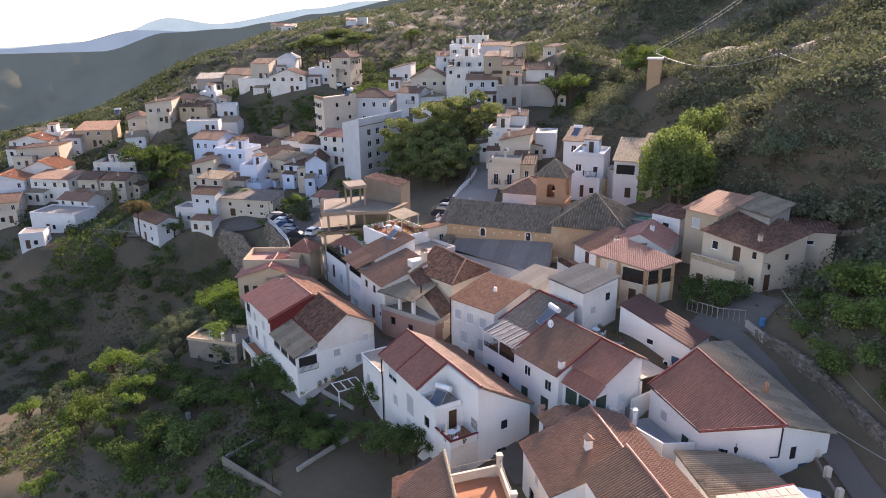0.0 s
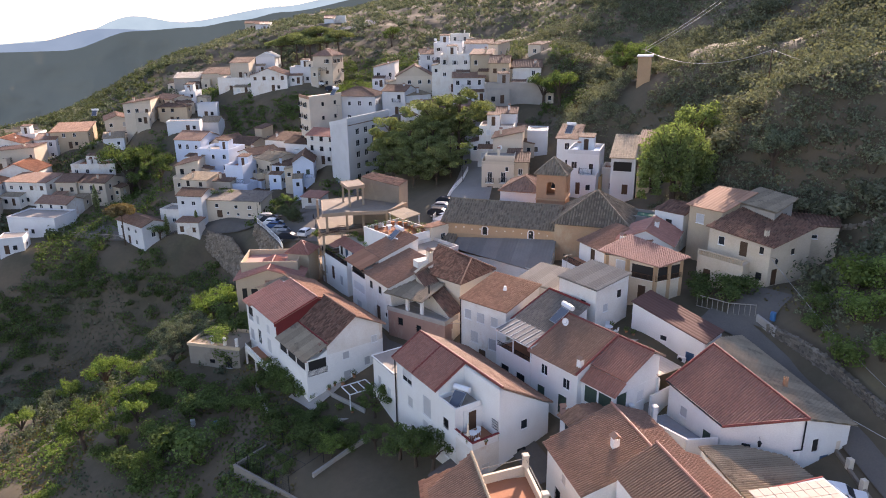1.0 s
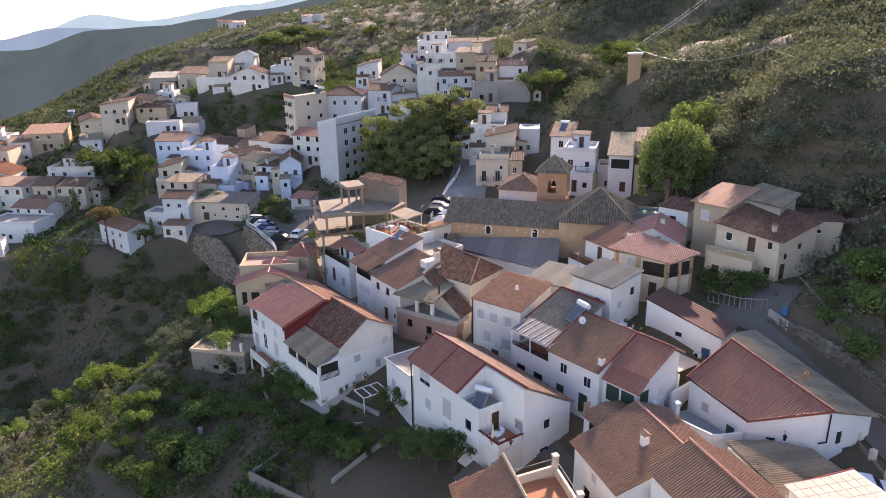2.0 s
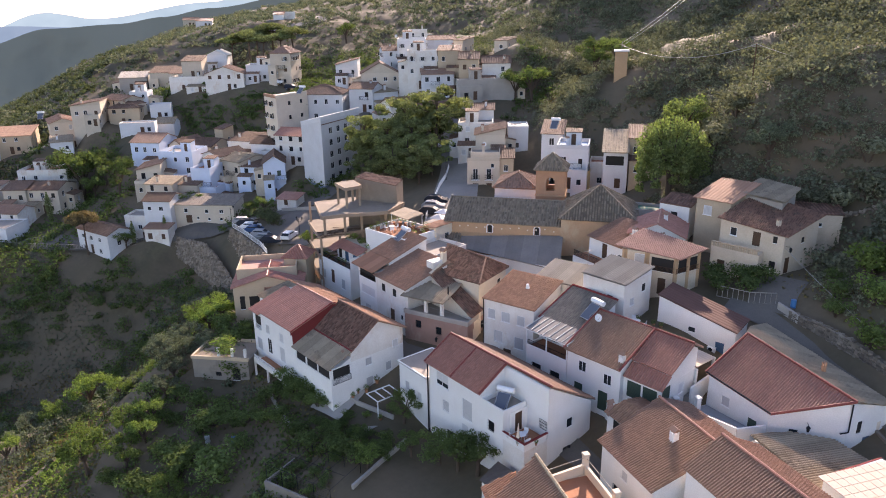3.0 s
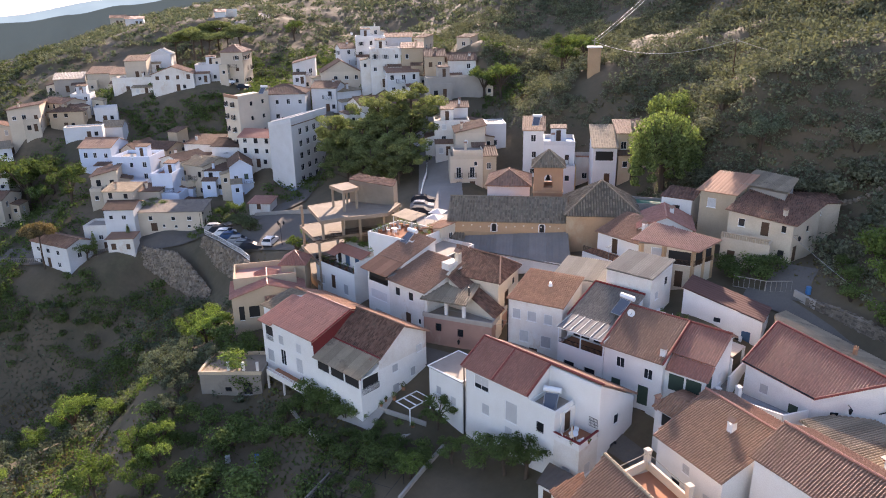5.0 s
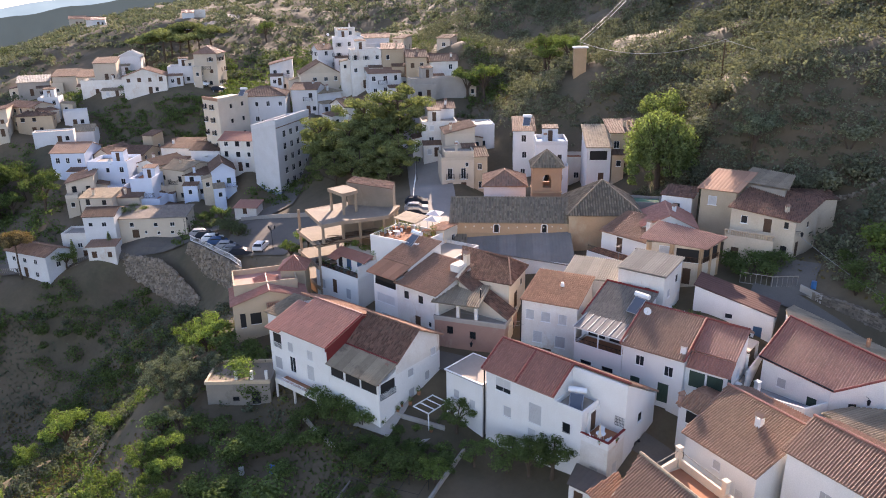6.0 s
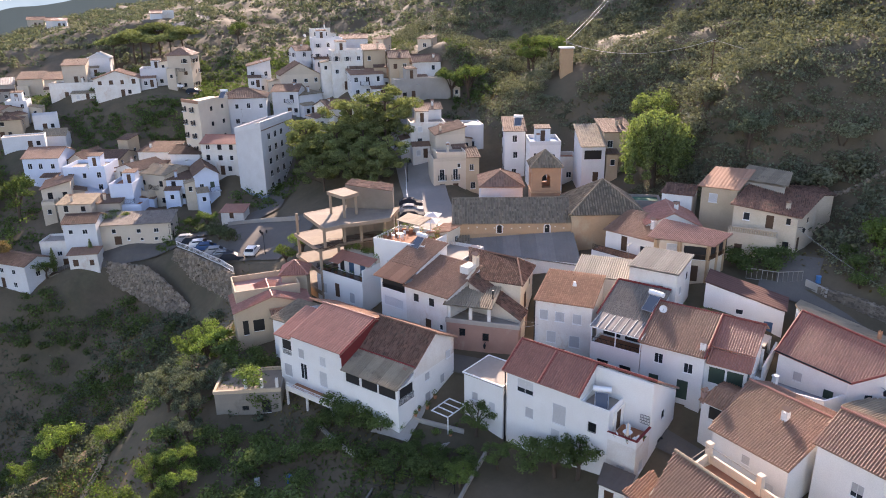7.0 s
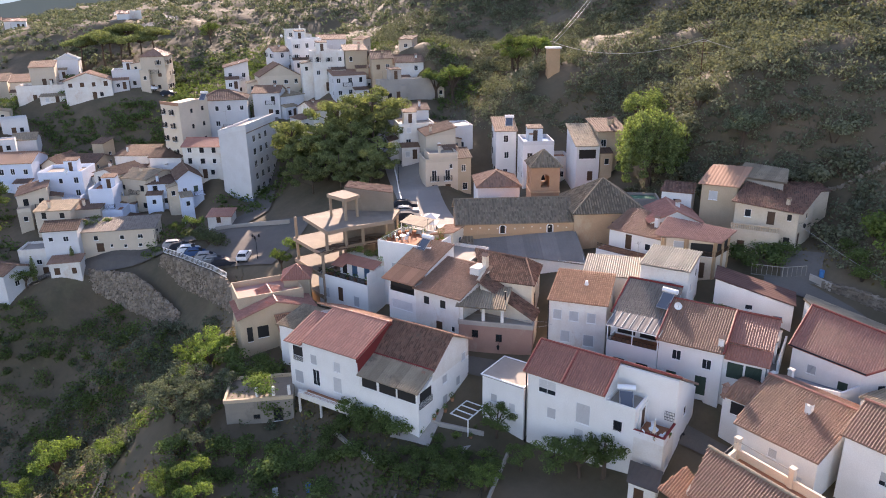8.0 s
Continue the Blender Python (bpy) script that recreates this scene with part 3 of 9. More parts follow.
def house(x, y, yaw, w, d, base, eave, roof="gx", rise=1.5, wall=None, tile=None, label="", holes=None, floors=2, kinds="gsh", deep=6.5, style="coarse", seed=0, name="house", group="village houses", chim=0, skip=0.2, gap=2.4, over=0.3, size=(0.9, 1.2), grown=True):
    """A plain village house. x, y: its front left corner; base: ground at the front; eave: height of the eaves."""
    wall, tile = wall or WHITE, tile or BROWNTILE
    rng = random.Random(seed * 7 + int(abs(x) * 13 + abs(y) * 29))
    root = thing(name, pose(x, y, base, 0, 0, yaw), label if len(label.split()) > 3 else label + " in the upper village", "house", group)
    h = eave - base
    if seed:
        wall = {WHITE: OLDWHITE if rng.random() < 0.3 else DULLWHITE, CREAM: DULLCREAM}.get(wall, wall)
    mid = root.matrix_world @ Vector((w / 2, d / 2, 0))
    PADS.append((mid.x, mid.y, base))
    step = root.matrix_world @ Vector((w / 2, -2.2, 0))
    if seed:
        PADS.append((step.x, step.y, base - 0.25))
    st = h / floors
    if holes is None:
        holes = {"f": grid_holes(w, 0, floors, st, kinds, *size, gap, rng, skip), "r": grid_holes(d, 0, floors, st, kinds, *size, gap + 0.5, rng, skip + 0.15), "l": grid_holes(d, 0, floors, st, kinds, *size, gap + 0.5, rng, skip + 0.15)}
        if holes["f"] and w > 4 and rng.random() < 0.7:
            holes["f"] = [q for q in holes["f"] if q[1] > st * 0.9]
            u = w * rng.uniform(0.2, 0.6)
            holes["f"] += [(u, 0.02, 1.0, 2.05, "d"), (min(u + 1.8, w - 1.2), 0.9, 0.8, 1.0, "r")]
    block(root, 0, w, 0, d, -deep, h, wall, holes)
    simple_roof(root, roof, 0, w, 0, d, h, rise, tile, wall, style, over)
    for i in range(chim):
        chimney(root, w * rng.uniform(0.2, 0.8), d * rng.uniform(0.3, 0.7), h + rise * 0.7, 1.0, 0.5, wall)
    if grown and seed and w > 4 and h > 3.5:
        wings(root, w, d, h, wall, rng, roof)
    return root


def wings(root, w, d, h, wall, rng, roof):
    """The small additions that village houses gather: a lower front room, a side lean-to, a roof room, a balcony, a chimney."""
    if rng.random() < 0.75:
        ww, dd, hh = w * rng.uniform(0.35, 0.6), rng.uniform(1.6, 3.0), h * rng.uniform(0.4, 0.62)
        u = rng.choice((0.02, w - ww - 0.02))
        block(root, u, u + ww, -dd, -0.01, -4, hh, wall, {"f": [(ww * 0.2, max(0.3, hh - 1.9), 0.9, 1.1, rng.choice("gsr")), (ww * 0.6, max(0.02, hh - 2.4), 0.9, 1.9, "d")] if ww > 3.2 else [(ww * 0.35, max(0.3, hh - 1.9), 0.8, 1.0, "g")], "r": [(dd * 0.3, max(0.3, hh - 1.8), 0.7, 0.9, "g")]}, "wing")
        if rng.random() < 0.5:
            simple_roof(root, "sb", u, u + ww, -dd, -0.05, hh, 0.5, rng.choice((FARTILE, PALETILE, FIBRE, FARTILE)), wall, "coarse", 0.15)
        else:
            part("terrace", Shape().box(u + 0.1, u + ww - 0.1, -dd + 0.1, -0.03, hh, hh + 0.04).mesh("terrace", TERRACOTTA), root)
            parapet(root, u, u + ww, -dd, -0.02, hh, 0.7, wall, 0.15, "parapet", "b")
    if rng.random() < 0.55:
        side = rng.choice((-1, 1))
        ww, dd, hh = rng.uniform(1.8, 3.2), d * rng.uniform(0.45, 0.8), h * rng.uniform(0.5, 0.8)
        x0, x1 = (-ww, -0.01) if side < 0 else (w + 0.01, w + ww)
        v = rng.uniform(0.2, d - dd)
        other = rng.choice((wall, wall, CREAM, PEELING))
        block(root, x0, x1, v, v + dd, -4, hh, other, {"f": [(ww * 0.3, hh - 1.7, 0.8, 1.0, "g")], "r": [(dd * 0.4, hh - 1.7, 0.8, 1.0, "s")]}, "wing")
        simple_roof(root, "sr" if side < 0 else "sl", x0, x1, v, v + dd, hh, 0.5, rng.choice((FARTILE, FARTILE, FIBRE)), other, "coarse", 0.12)
    if roof == "flat" and rng.random() < 0.7:
        a, b = w * rng.uniform(0.1, 0.5), d * rng.uniform(0.35, 0.5)
        block(root, a, a + 2.6, b, b + 2.4, h, h + 2.3, wall, {"f": [(0.9, h + 0.1, 0.8, 1.9, "d")]}, "roof_room")
        simple_roof(root, "sb", a, a + 2.6, b, b + 2.4, h + 2.3, 0.3, FARTILE, wall, "coarse", 0.12)
    if h > 5 and rng.random() < 0.5:
        u = w * rng.uniform(0.25, 0.6)
        part("balcony_slab", Shape().box(u, u + 2.2, -0.9, -0.01, h * 0.52, h * 0.52 + 0.14).mesh("balcony_slab", wall), root)
        part("railing", rail_shape([(u + 0.03, -0.03, h * 0.52 + 0.14), (u + 0.03, -0.86, h * 0.52 + 0.14), (u + 2.17, -0.86, h * 0.52 + 0.14), (u + 2.17, -0.03, h * 0.52 + 0.14)], 0.9, 0.2).mesh("railing", IRON), root)
    if rng.random() < 0.6:
        chimney(root, w * rng.uniform(0.2, 0.8), d * rng.uniform(0.25, 0.45), h + 0.5, 1.1, 0.45, wall)


def poly_house(label, pts, base, wall, edges=None, roofs=(), name="house", group="village houses", deep=4.0, category="house"):
    """A house of any outline. pts: corners (x, y, top of wall), counterclockwise; edges: openings of each side by number, heights over the base; roofs: (corners, way up, material, style)."""
    ox, oy, _ = pts[0]
    root = thing(name, pose(ox, oy, base), label, category, group)
    PADS.append((sum(p[0] for p in pts) / len(pts), sum(p[1] for p in pts) / len(pts), base))
    s = Shape()
    n = len(pts)
    for i in range(n):
        (ax, ay, az), (bx, by, bz) = pts[i], pts[(i + 1) % n]
        a, b = Vector((ax - ox, ay - oy, 0)), Vector((bx - ox, by - oy, 0))
        ux = (b - a).normalized()
        low = min(az, bz) - base
        holes = [h for h in (edges or {}).get(i, []) if h[0] + h[2] < (b - a).length - 0.02]
        s.facade(a, ux, (ux.y, -ux.x, 0), (b - a).length, -deep, low, [h[:4] for h in holes])
        if abs(az - bz) > 0.02:
            s.quad(a + Vector((0, 0, low)), b + Vector((0, 0, low)), b + Vector((0, 0, bz - base)), a + Vector((0, 0, az - base)))
        windows_on(root, a, math.degrees(math.atan2(ux.y, ux.x)), holes)
    s.quad(*[(p[0] - ox, p[1] - oy, p[2] - base - 0.03) for p in pts])
    part("wall", s.welded().mesh("wall", wall), root)
    for poly, up, mat, style in roofs:
        roof_face(root, [(p[0] - ox, p[1] - oy, p[2] - base) for p in poly], up, mat, style)
    return root


def local(root, *pts):
    """World places as places in an unturned thing."""
    o = root.matrix_world.translation
    return [(p[0] - o.x, p[1] - o.y, p[2] - o.z) for p in pts]


def leaves(name, centres, sizes, mat, rng, flat=0.0, droop=0.0):
    """One mesh of small bent leaf sprays, one at each centre."""
    c, k = np.asarray(centres, float), len(centres)
    sizes = np.asarray(sizes, float).reshape(-1, 1)
    n = rng.normal(size=(k, 3))
    if c.shape[1] == 6:
        n, c = n * 0.55 + c[:, 3:] * 1.25, c[:, :3]
    n[:, 2] += flat
    n /= np.linalg.norm(n, axis=1, keepdims=True)
    a = np.cross(n, rng.normal(size=(k, 3)))
    a[:, 2] -= droop
    a /= np.linalg.norm(a, axis=1, keepdims=True)
    b = np.cross(n, a)
    b /= np.linalg.norm(b, axis=1, keepdims=True)
    w = rng.uniform(0.45, 0.8, size=(k, 1))
    v = np.stack([c - a * sizes, c + b * sizes * w + n * sizes * 0.2, c + a * sizes, c - b * sizes * w + n * sizes * 0.2], 1).reshape(-1, 3)
    me = bpy.data.meshes.new(name)
    me.vertices.add(4 * k), me.loops.add(4 * k), me.polygons.add(k)
    me.vertices.foreach_set("co", v.ravel())
    me.loops.foreach_set("vertex_index", np.arange(4 * k))
    me.polygons.foreach_set("loop_start", np.arange(k) * 4)
    me.materials.append(mat)
    me.update(calc_edges=True)
    me.validate()
    return me


def puff(rng, centre, radius, count, squash=0.75, shell=0.55):
    """Places through a lump of leaves, denser at its skin, each with its way out."""
    d = rng.normal(size=(count, 3))
    d /= np.linalg.norm(d, axis=1, keepdims=True)
    r = radius * (shell + (1 - shell) * rng.random((count, 1))) * rng.uniform(0.82, 1.12, size=(count, 1))
    p = d * r
    p[:, 2] *= squash
    p[:, 2] = np.maximum(p[:, 2], -radius * squash * 0.6)
    return np.concatenate([p + np.asarray(centre), d], 1)

# ---- lie of the land ----
# spot heights: village terraces and streets, then the valley and the hills
TERRACES = [(-7, 73, 3.2), (2.7, 67, 2.4), (13.4, 55.6, 5.2), (-9.5, 63, 0.9), (-17, 66, -2.2), (-13.5, 59, -1.8), (-4, 68, 2.2), (-14, 77, 0.6), (-12, 80, 3.2), (-23, 88, 0.8), (-20.0, 85.6, 0.5), (-16.6, 84.2, 1.0), (-17, 99, 3.5), (-5, 101, 6.5), (22, 78, 11.8), (25, 64, 12.3),
            (29, 47, 8), (14, 46, 5), (5, 48, 4), (42, 61, 14.7), (43, 66, 16), (39.4, 54.8, 11.6), (44.8, 54, 15.4), (44, 48, 14.4), (41.0, 54, 11.4), (41.0, 47, 10.4), (40.8, 41, 9.6), (43.4, 54, 14.2), (43.5, 47, 13.1), (43.4, 41, 12.3), (39.4, 47, 10.6), (38.9, 41, 9.8), (35.0, 39.0, 8.0), (17, 68, 7.5), (12, 76, 8.5), (3, 84, 7.5), (30, 100, 13.5), (24, 126, 14.2),
            (15, 108, 12.5), (-4, 107, 6), (-4, 132, 5.3), (-19.2, 147.2, 0.9), (-17.8, 142.2, -0.8), (-16.7, 137, -1.9), (-15.5, 131.5, -2.4), (-14.8, 126.5, -2.0), (-14.5, 146.8, 4.6), (-12.8, 141.8, 4.6), (-11.3, 137, 4.6), (-9.8, 132.4, 4.6), (-9.0, 127.5, 4.6), (-29.5, 151.5, -3.4), (-26.2, 145, -4.4), (-22.8, 138.8, -5.2), (-24.6, 153.8, 1.3), (-20.2, 148.6, 1.3), (-18.7, 144, 0.4), (-20, 154.5, 1.8), (-16.5, 157, 3.3), (-39, 160, -1.5), (3.5, 155, 8), (-5.6, 164, 8), (-22, 171, 8), (39, 78, 14.5)]
UPTOWN = [(-40, 195, 8.5), (-5, 182, 12), (-57, 222, 12), (-51, 229, 15), (-32, 246, 23), (-10, 225, 24.8), (0, 228, 26), (14, 206, 24), (30, 207, 27), (34, 177, 26), (39, 172, 25),
          (30, 177, 22.5), (35, 147, 17.5), (52, 177, 35), (51.5, 171.5, 34.0), (41, 124, 15.5), (46, 110, 17), (47, 92, 18.4), (60, 131, 32.8), (59.4, 128.6, 32.6), (62, 126, 32.6), (56, 134, 31.2), (58, 76, 25), (55, 84, 24), (-65, 181, -3), (-57, 195, -3), (-68, 201, 2), (-61, 212, 14)]
# spots of 78 and above are an unseen ridge, added to shade the hillside
HILLS = [(-5, 297, 42), (70, 170, 34), (74, 184, 35), (77, 228, 42.5), (66, 254, 38), (46, 280, 41), (62, 121, 31), (80, 133, 39), (88, 126, 43), (100, 150, 50), (100, 100, 49), (82, 88, 41), (58, 86, 33), (66, 74, 32),
         (60, 50, 24), (45, 30, 11), (52, 44, 17), (54, 161, 26), (106, 190, 58), (54, 330, 50), (26, 405, 49), (8, 420, 48), (138, 198, 88), (125, 225, 78), (110, 262, 58), (160, 170, 92), (190, 140, 96), (180, 205, 98), (175, 250, 100), (150, 60, 70), (70, 420, 62), (130, 330, 68), (110, 20, 45)]
VALLEY = [(-37, 98, -8), (-45, 104, -11), (-37, 118, -16), (-36, 143, -12), (-28, 107, -4), (-60, 130, -24), (-48, 136, -21), (-66, 145, -19), (-82, 150, -20), (-46, 150, -9), (-62, 158, -8), (-30, 60, -7), (-20, 70, -2), (-45, 84, -9), (-57, 112, -18), (-74, 156, -13), (-96, 209, 0), (-97, 284, 6),
          (-84, 319, 13), (-132, 302, 3), (-128, 359, -2), (-108, 407, 4), (-80, 380, 24), (-59, 446, 22), (-24, 430, 40), (-40, 520, 12), (20, 540, 28), (80, 560, 48), (-150, 400, -14), (-60, 262, 20), (-60, 300, 28), (-25, 132, -5), (-24, 142, -6), (-10, 40, -2), (20, 20, 2), (60, 10, 8), (-60, 20, -16), (-28, 150, -6)]
SPOTS = np.array(TERRACES + UPTOWN + HILLS + VALLEY, float)


def ground(x, y):
    """Height of the ground, for numbers or arrays: a smooth sheet through the spot heights and the house plots."""
    x, y = np.asarray(x, float), np.asarray(y, float)
    pts, q = sheet()
    z = q[-3] + q[-2] * x + q[-1] * y
    for (sx, sy), w in zip(pts, q):
        z = z + w * np.sqrt((x - sx) ** 2 + (y - sy) ** 2 + 16.0)
    r = np.hypot(x - 0.0, y - 170.0)
    far = np.clip((r - 320) / 500, 0, 1)
    far = far * far * (3 - 2 * far)
    out = -260 + 320 / (1 + np.exp(-(x - 60) / 120.0))
    return np.clip(z, -40, 140) * (1 - far) + out * far


SHEET = {}


def sheet():
    """The weights of the spot heights, solved once for each number of plots."""
    n = len(PADS)
    if n not in SHEET:
        p = np.array([*SPOTS.tolist(), *PADS], float)
        d = np.sqrt(((p[:, None, :2] - p[None, :, :2]) ** 2).sum(2) + 16.0)
        k = len(p)
        a = np.zeros((k + 3, k + 3))
        a[:k, :k] = d - np.eye(k) * 0.25
        a[:k, k], a[:k, k + 1:k + 3] = 1, p[:, :2]
        a[k, :k], a[k + 1:k + 3, :k] = 1, p[:, :2].T
        q = np.linalg.solve(a, np.concatenate([p[:, 2], [0, 0, 0]]))
        SHEET.clear()
        SHEET[n] = (p[:, :2], np.concatenate([q[:k], q[k:]]))
    return SHEET[n]


def z_at(x, y):
    return float(ground(x, y))



# ---- the houses of the lower village ----
def house_a():
    """The long white house with a roof terrace and a patio."""
    r = thing("house", pose(3.0, 67.35, 2.4, 0, 0, -68), "long white three-storey house with red tiled roof and two roof terraces", "house", "village houses")
    holes = {"f": [(1.2, 6.6, 1.9, 1.5, "h"), (2.2, 4.0, 1.0, 1.2, "s"), (5.3, 4.6, 1.5, 2.2, "s"), (5.2, 2.7, 1.0, 1.2, "s"), (2.9, 0.9, 0.9, 1.1, "r"), (7.0, 2.4, 1.0, 1.1, "s"), (5.0, 0.4, 0.8, 1.2, "o")]}
    block(r, 0, 8.2, 0, 3.2, -4, 8.6, WHITE, holes)
    block(r, 0, 8.2, 3.2, 9, -4, 6.9, WHITE)
    block(r, 8.2, 11.2, 0, 3.0, -4, 7.6, WHITE, {"f": [(1.0, 5.2, 0.8, 1.0, "r"), (1.0, 2.0, 0.9, 1.1, "s")]})
    block(r, 11.2, 14, 0, 3.0, -4, 5.2, OLDWHITE, {"f": [(1.0, 1.6, 0.9, 1.2, "s")], "r": [(1.0, 2.0, 0.9, 1.2, "s")]})
    block(r, 8.2, 14, 3.0, 9, -4, 6.8, WHITE, {"r": [(2.6, 5.3, 0.8, 1.0, "g"), (2.2, 2.0, 0.9, 1.3, "r"), (4.0, 0.1, 1.0, 2.1, "d")]})
    part("gable_wall", Shape().prism([(0.3, 8.72), (3.2, 10.4), (8.98, 7.03), (8.98, 6.5), (0.3, 6.5)], 0.01, 8.19).mesh("gable_wall", WHITE), r)
    part("gable_wall", Shape().prism([(3.0, 6.8), (3.0, 10.4), (3.2, 10.45), (9, 7.05), (9, 6.8)], 8.2, 14).mesh("gable_wall", WHITE), r)
    roof_face(r, [(-0.35, -0.4, 8.55), (8.3, -0.4, 8.55), (8.3, 3.2, 10.65), (-0.35, 3.2, 10.65)], (0, 1, 1), REDTILE)
    roof_face(r, [(14.2, 9.4, 7.1), (-0.35, 9.4, 7.1), (-0.35, 3.2, 10.65), (14.2, 3.2, 10.65)], (0, -1, 1), BROWNTILE, "tile")
    cap(r, (-0.35, 3.2, 10.72), (14.2, 3.2, 10.72), DARKCAP, 0.14)
    for u in (-0.3, 3.9, 8.25):
        cap(r, (u, -0.4, 8.66), (u, 3.2, 10.74), DARKCAP, 0.12, "verge_cap")
    part("terrace", Shape().box(8.4, 11.1, 0.15, 2.95, 7.6, 7.66).mesh("terrace", GREYFLAT), r)
    part("terrace", Shape().box(11.3, 13.9, 0.15, 2.95, 5.2, 5.26).mesh("terrace", TERRACOTTA), r)
    parapet(r, 8.2, 11.25, -0.03, 3.0, 7.55, 0.5, WHITE, 0.16, "parapet", "b")
    parapet(r, 11.2, 14.03, -0.03, 3.0, 5.15, 0.75, WHITE, 0.16, "parapet", "bl")
    part("parapet_coping", Shape().box(11.15, 14.1, -0.08, 0.14, 5.9, 5.97).box(13.86, 14.1, 0.14, 3.0, 5.9, 5.97).mesh("parapet_coping", REDTRIM), r)
    block(r, 11.2, 11.35, 0.9, 3.0, 5.2, 7.55, WHITE, {"r": [(0.5, 5.3, 0.9, 2.0, "d")]})
    windows_on(r, (11.6, 2.98, 0), 0, [(1.4, 6.1, 0.9, 0.9, "r")])
    # downpipe
    part("downpipe", Shape().tube([(-0.12, -0.14, -1), (-0.12, -0.14, 8.6)], 0.07, sides=8).mesh("downpipe", IRON), r)
    # outbuilding with a flat roof
    a = thing("annexe", pose(0.9, 72.3, 3.0, 0, 0, -68), "low white annexe with a flat grey roof beside a house", "annexe", "village houses")
    block(a, 0, 5.0, 0, 4.6, -3, 5.8, WHITE, {"f": [(1.0, 3.0, 0.8, 1.0, "s"), (3.2, 2.6, 0.8, 1.0, "s")], "l": [(1.5, 2.6, 0.8, 1.0, "g")]})
    part("roof", Shape().box(-0.12, 5.05, -0.12, 4.7, 5.8, 5.95).mesh("roof", GREYFLAT), a)
    parapet(a, -0.15, 5.05, -0.15, 4.7, 5.9, 0.14, WHITEPAINT, 0.12)


def house_b():
    """The white double house with red roof, old tiles and a covered terrace."""
    r = thing("house", pose(-14.1, 89.2, 3.4, 0, 0, -65), "large white house with red tiled roof and open loggia", "house", "village houses")
    holes = {"f": [(3.2, 4.6, 0.95, 1.2, "s"), (6.6, 4.6, 0.95, 1.2, "s"), (0.6, 4.4, 1.5, 1.9, "o"), (0.6, 1.6, 1.3, 1.6, "s"), (3.4, 2.0, 1.0, 2.0, "g"), (6.4, 2.0, 1.2, 1.9, "s")], "l": [(5, 4.5, 1.4, 1.6, "o")]}
    left = {"f": [h for h in holes["f"] if h[0] < 2], "l": holes["l"]}
    block(r, 0, 2.2, 0, 9.6, -4, 6.6, WHITE, left)
    block(r, 2.2, 10.2, 0, 9.6, -4, 7.2, WHITE, {"f": [(h[0] - 2.2, *h[1:]) for h in holes["f"] if h[0] > 2.2]})
    roof_face(r, [(2.2, -0.4, 7.25), (10.4, -0.4, 7.25), (10.4, 5.4, 9.2), (2.2, 5.4, 9.2)], (0, 1, 1), REDTILE, "panel")
    roof_face(r, [(-0.4, -0.4, 6.75), (2.2, -0.4, 6.75), (2.2, 5.0, 8.4), (-0.4, 5.0, 8.4)], (0, 1, 1), REDTILE, "panel")
    # back slope in paler salmon: the sunlight on it is put into the colour
    roof_face(r, [(10.4, 10.0, 7.15), (-0.4, 10.0, 7.15), (-0.4, 5.4, 9.2), (10.4, 5.4, 9.2)], (0, -1, 1), SALMON, "tile")
    part("gable_wall", Shape().prism([(0, 7.2), (5.4, 9.05), (9.6, 7.2)], 2.2, 10.19).mesh("gable_wall", WHITE), r)
    part("gable_wall", Shape().prism([(0, 6.7), (5.0, 8.3), (9.6, 7.1)], 0.0, 2.18).mesh("gable_wall", WHITE), r)
    cap(r, (2.1, 5.4, 9.26), (10.4, 5.4, 9.26), REDTILE)
    part("verge_board", Shape().prism([(-0.4, 6.8), (-0.4, 7.36), (5.4, 9.32), (10.0, 7.28), (10.0, 6.8), (5.4, 8.8)], 10.22, 10.36).mesh("verge_board", REDTRIM), r)
    g = Shape()
    g.quad((10.215, -0.2, 5.2), (10.215, 9.5, 5.2), (10.215, 9.5, 7.1), (10.215, 5.4, 8.95), (10.215, -0.2, 7.1))
    part("red_gable", g.mesh("red_gable", REDTRIM), r, "gable face painted dark red")
    # balcony
    part("balcony", Shape().box(2.4, 9.6, -1.6, 0, 0.9, 1.08).box(2.4, 9.6, -1.6, -1.45, 1.08, 1.5).box(9.42, 9.6, -1.6, 0, 1.08, 2.0).box(9.42, 9.6, -1.6, 0, -1.0, 0.9).box(2.4, 2.6, -1.6, -1.4, -3, 0.9).box(5.6, 5.8, -1.6, -1.4, -3, 0.9).mesh("balcony", OLDWHITE), r)
    part("balcony_floor", Shape().box(2.6, 9.4, -1.4, -0.02, 1.08, 1.11).mesh("balcony_floor", TERRACOTTA), r)
    part("railing", rail_shape([(2.5, -1.52, 1.5), (5.9, -1.52, 1.5), (9.4, -1.52, 1.5)], 0.45).mesh("railing", WHITEPAINT), r)
    part("loggia_railing", rail_shape([(0.6, -0.03, 4.4), (2.1, -0.03, 4.4)], 0.7).mesh("loggia_railing", WHITEPAINT), r)
    # second house, leaning on the first
    o = thing("house", pose(-9.78, 79.95, 3.2, 0, 0, -65), "old white house with lichened clay tiles above a corrugated terrace roof", "house", "village houses")
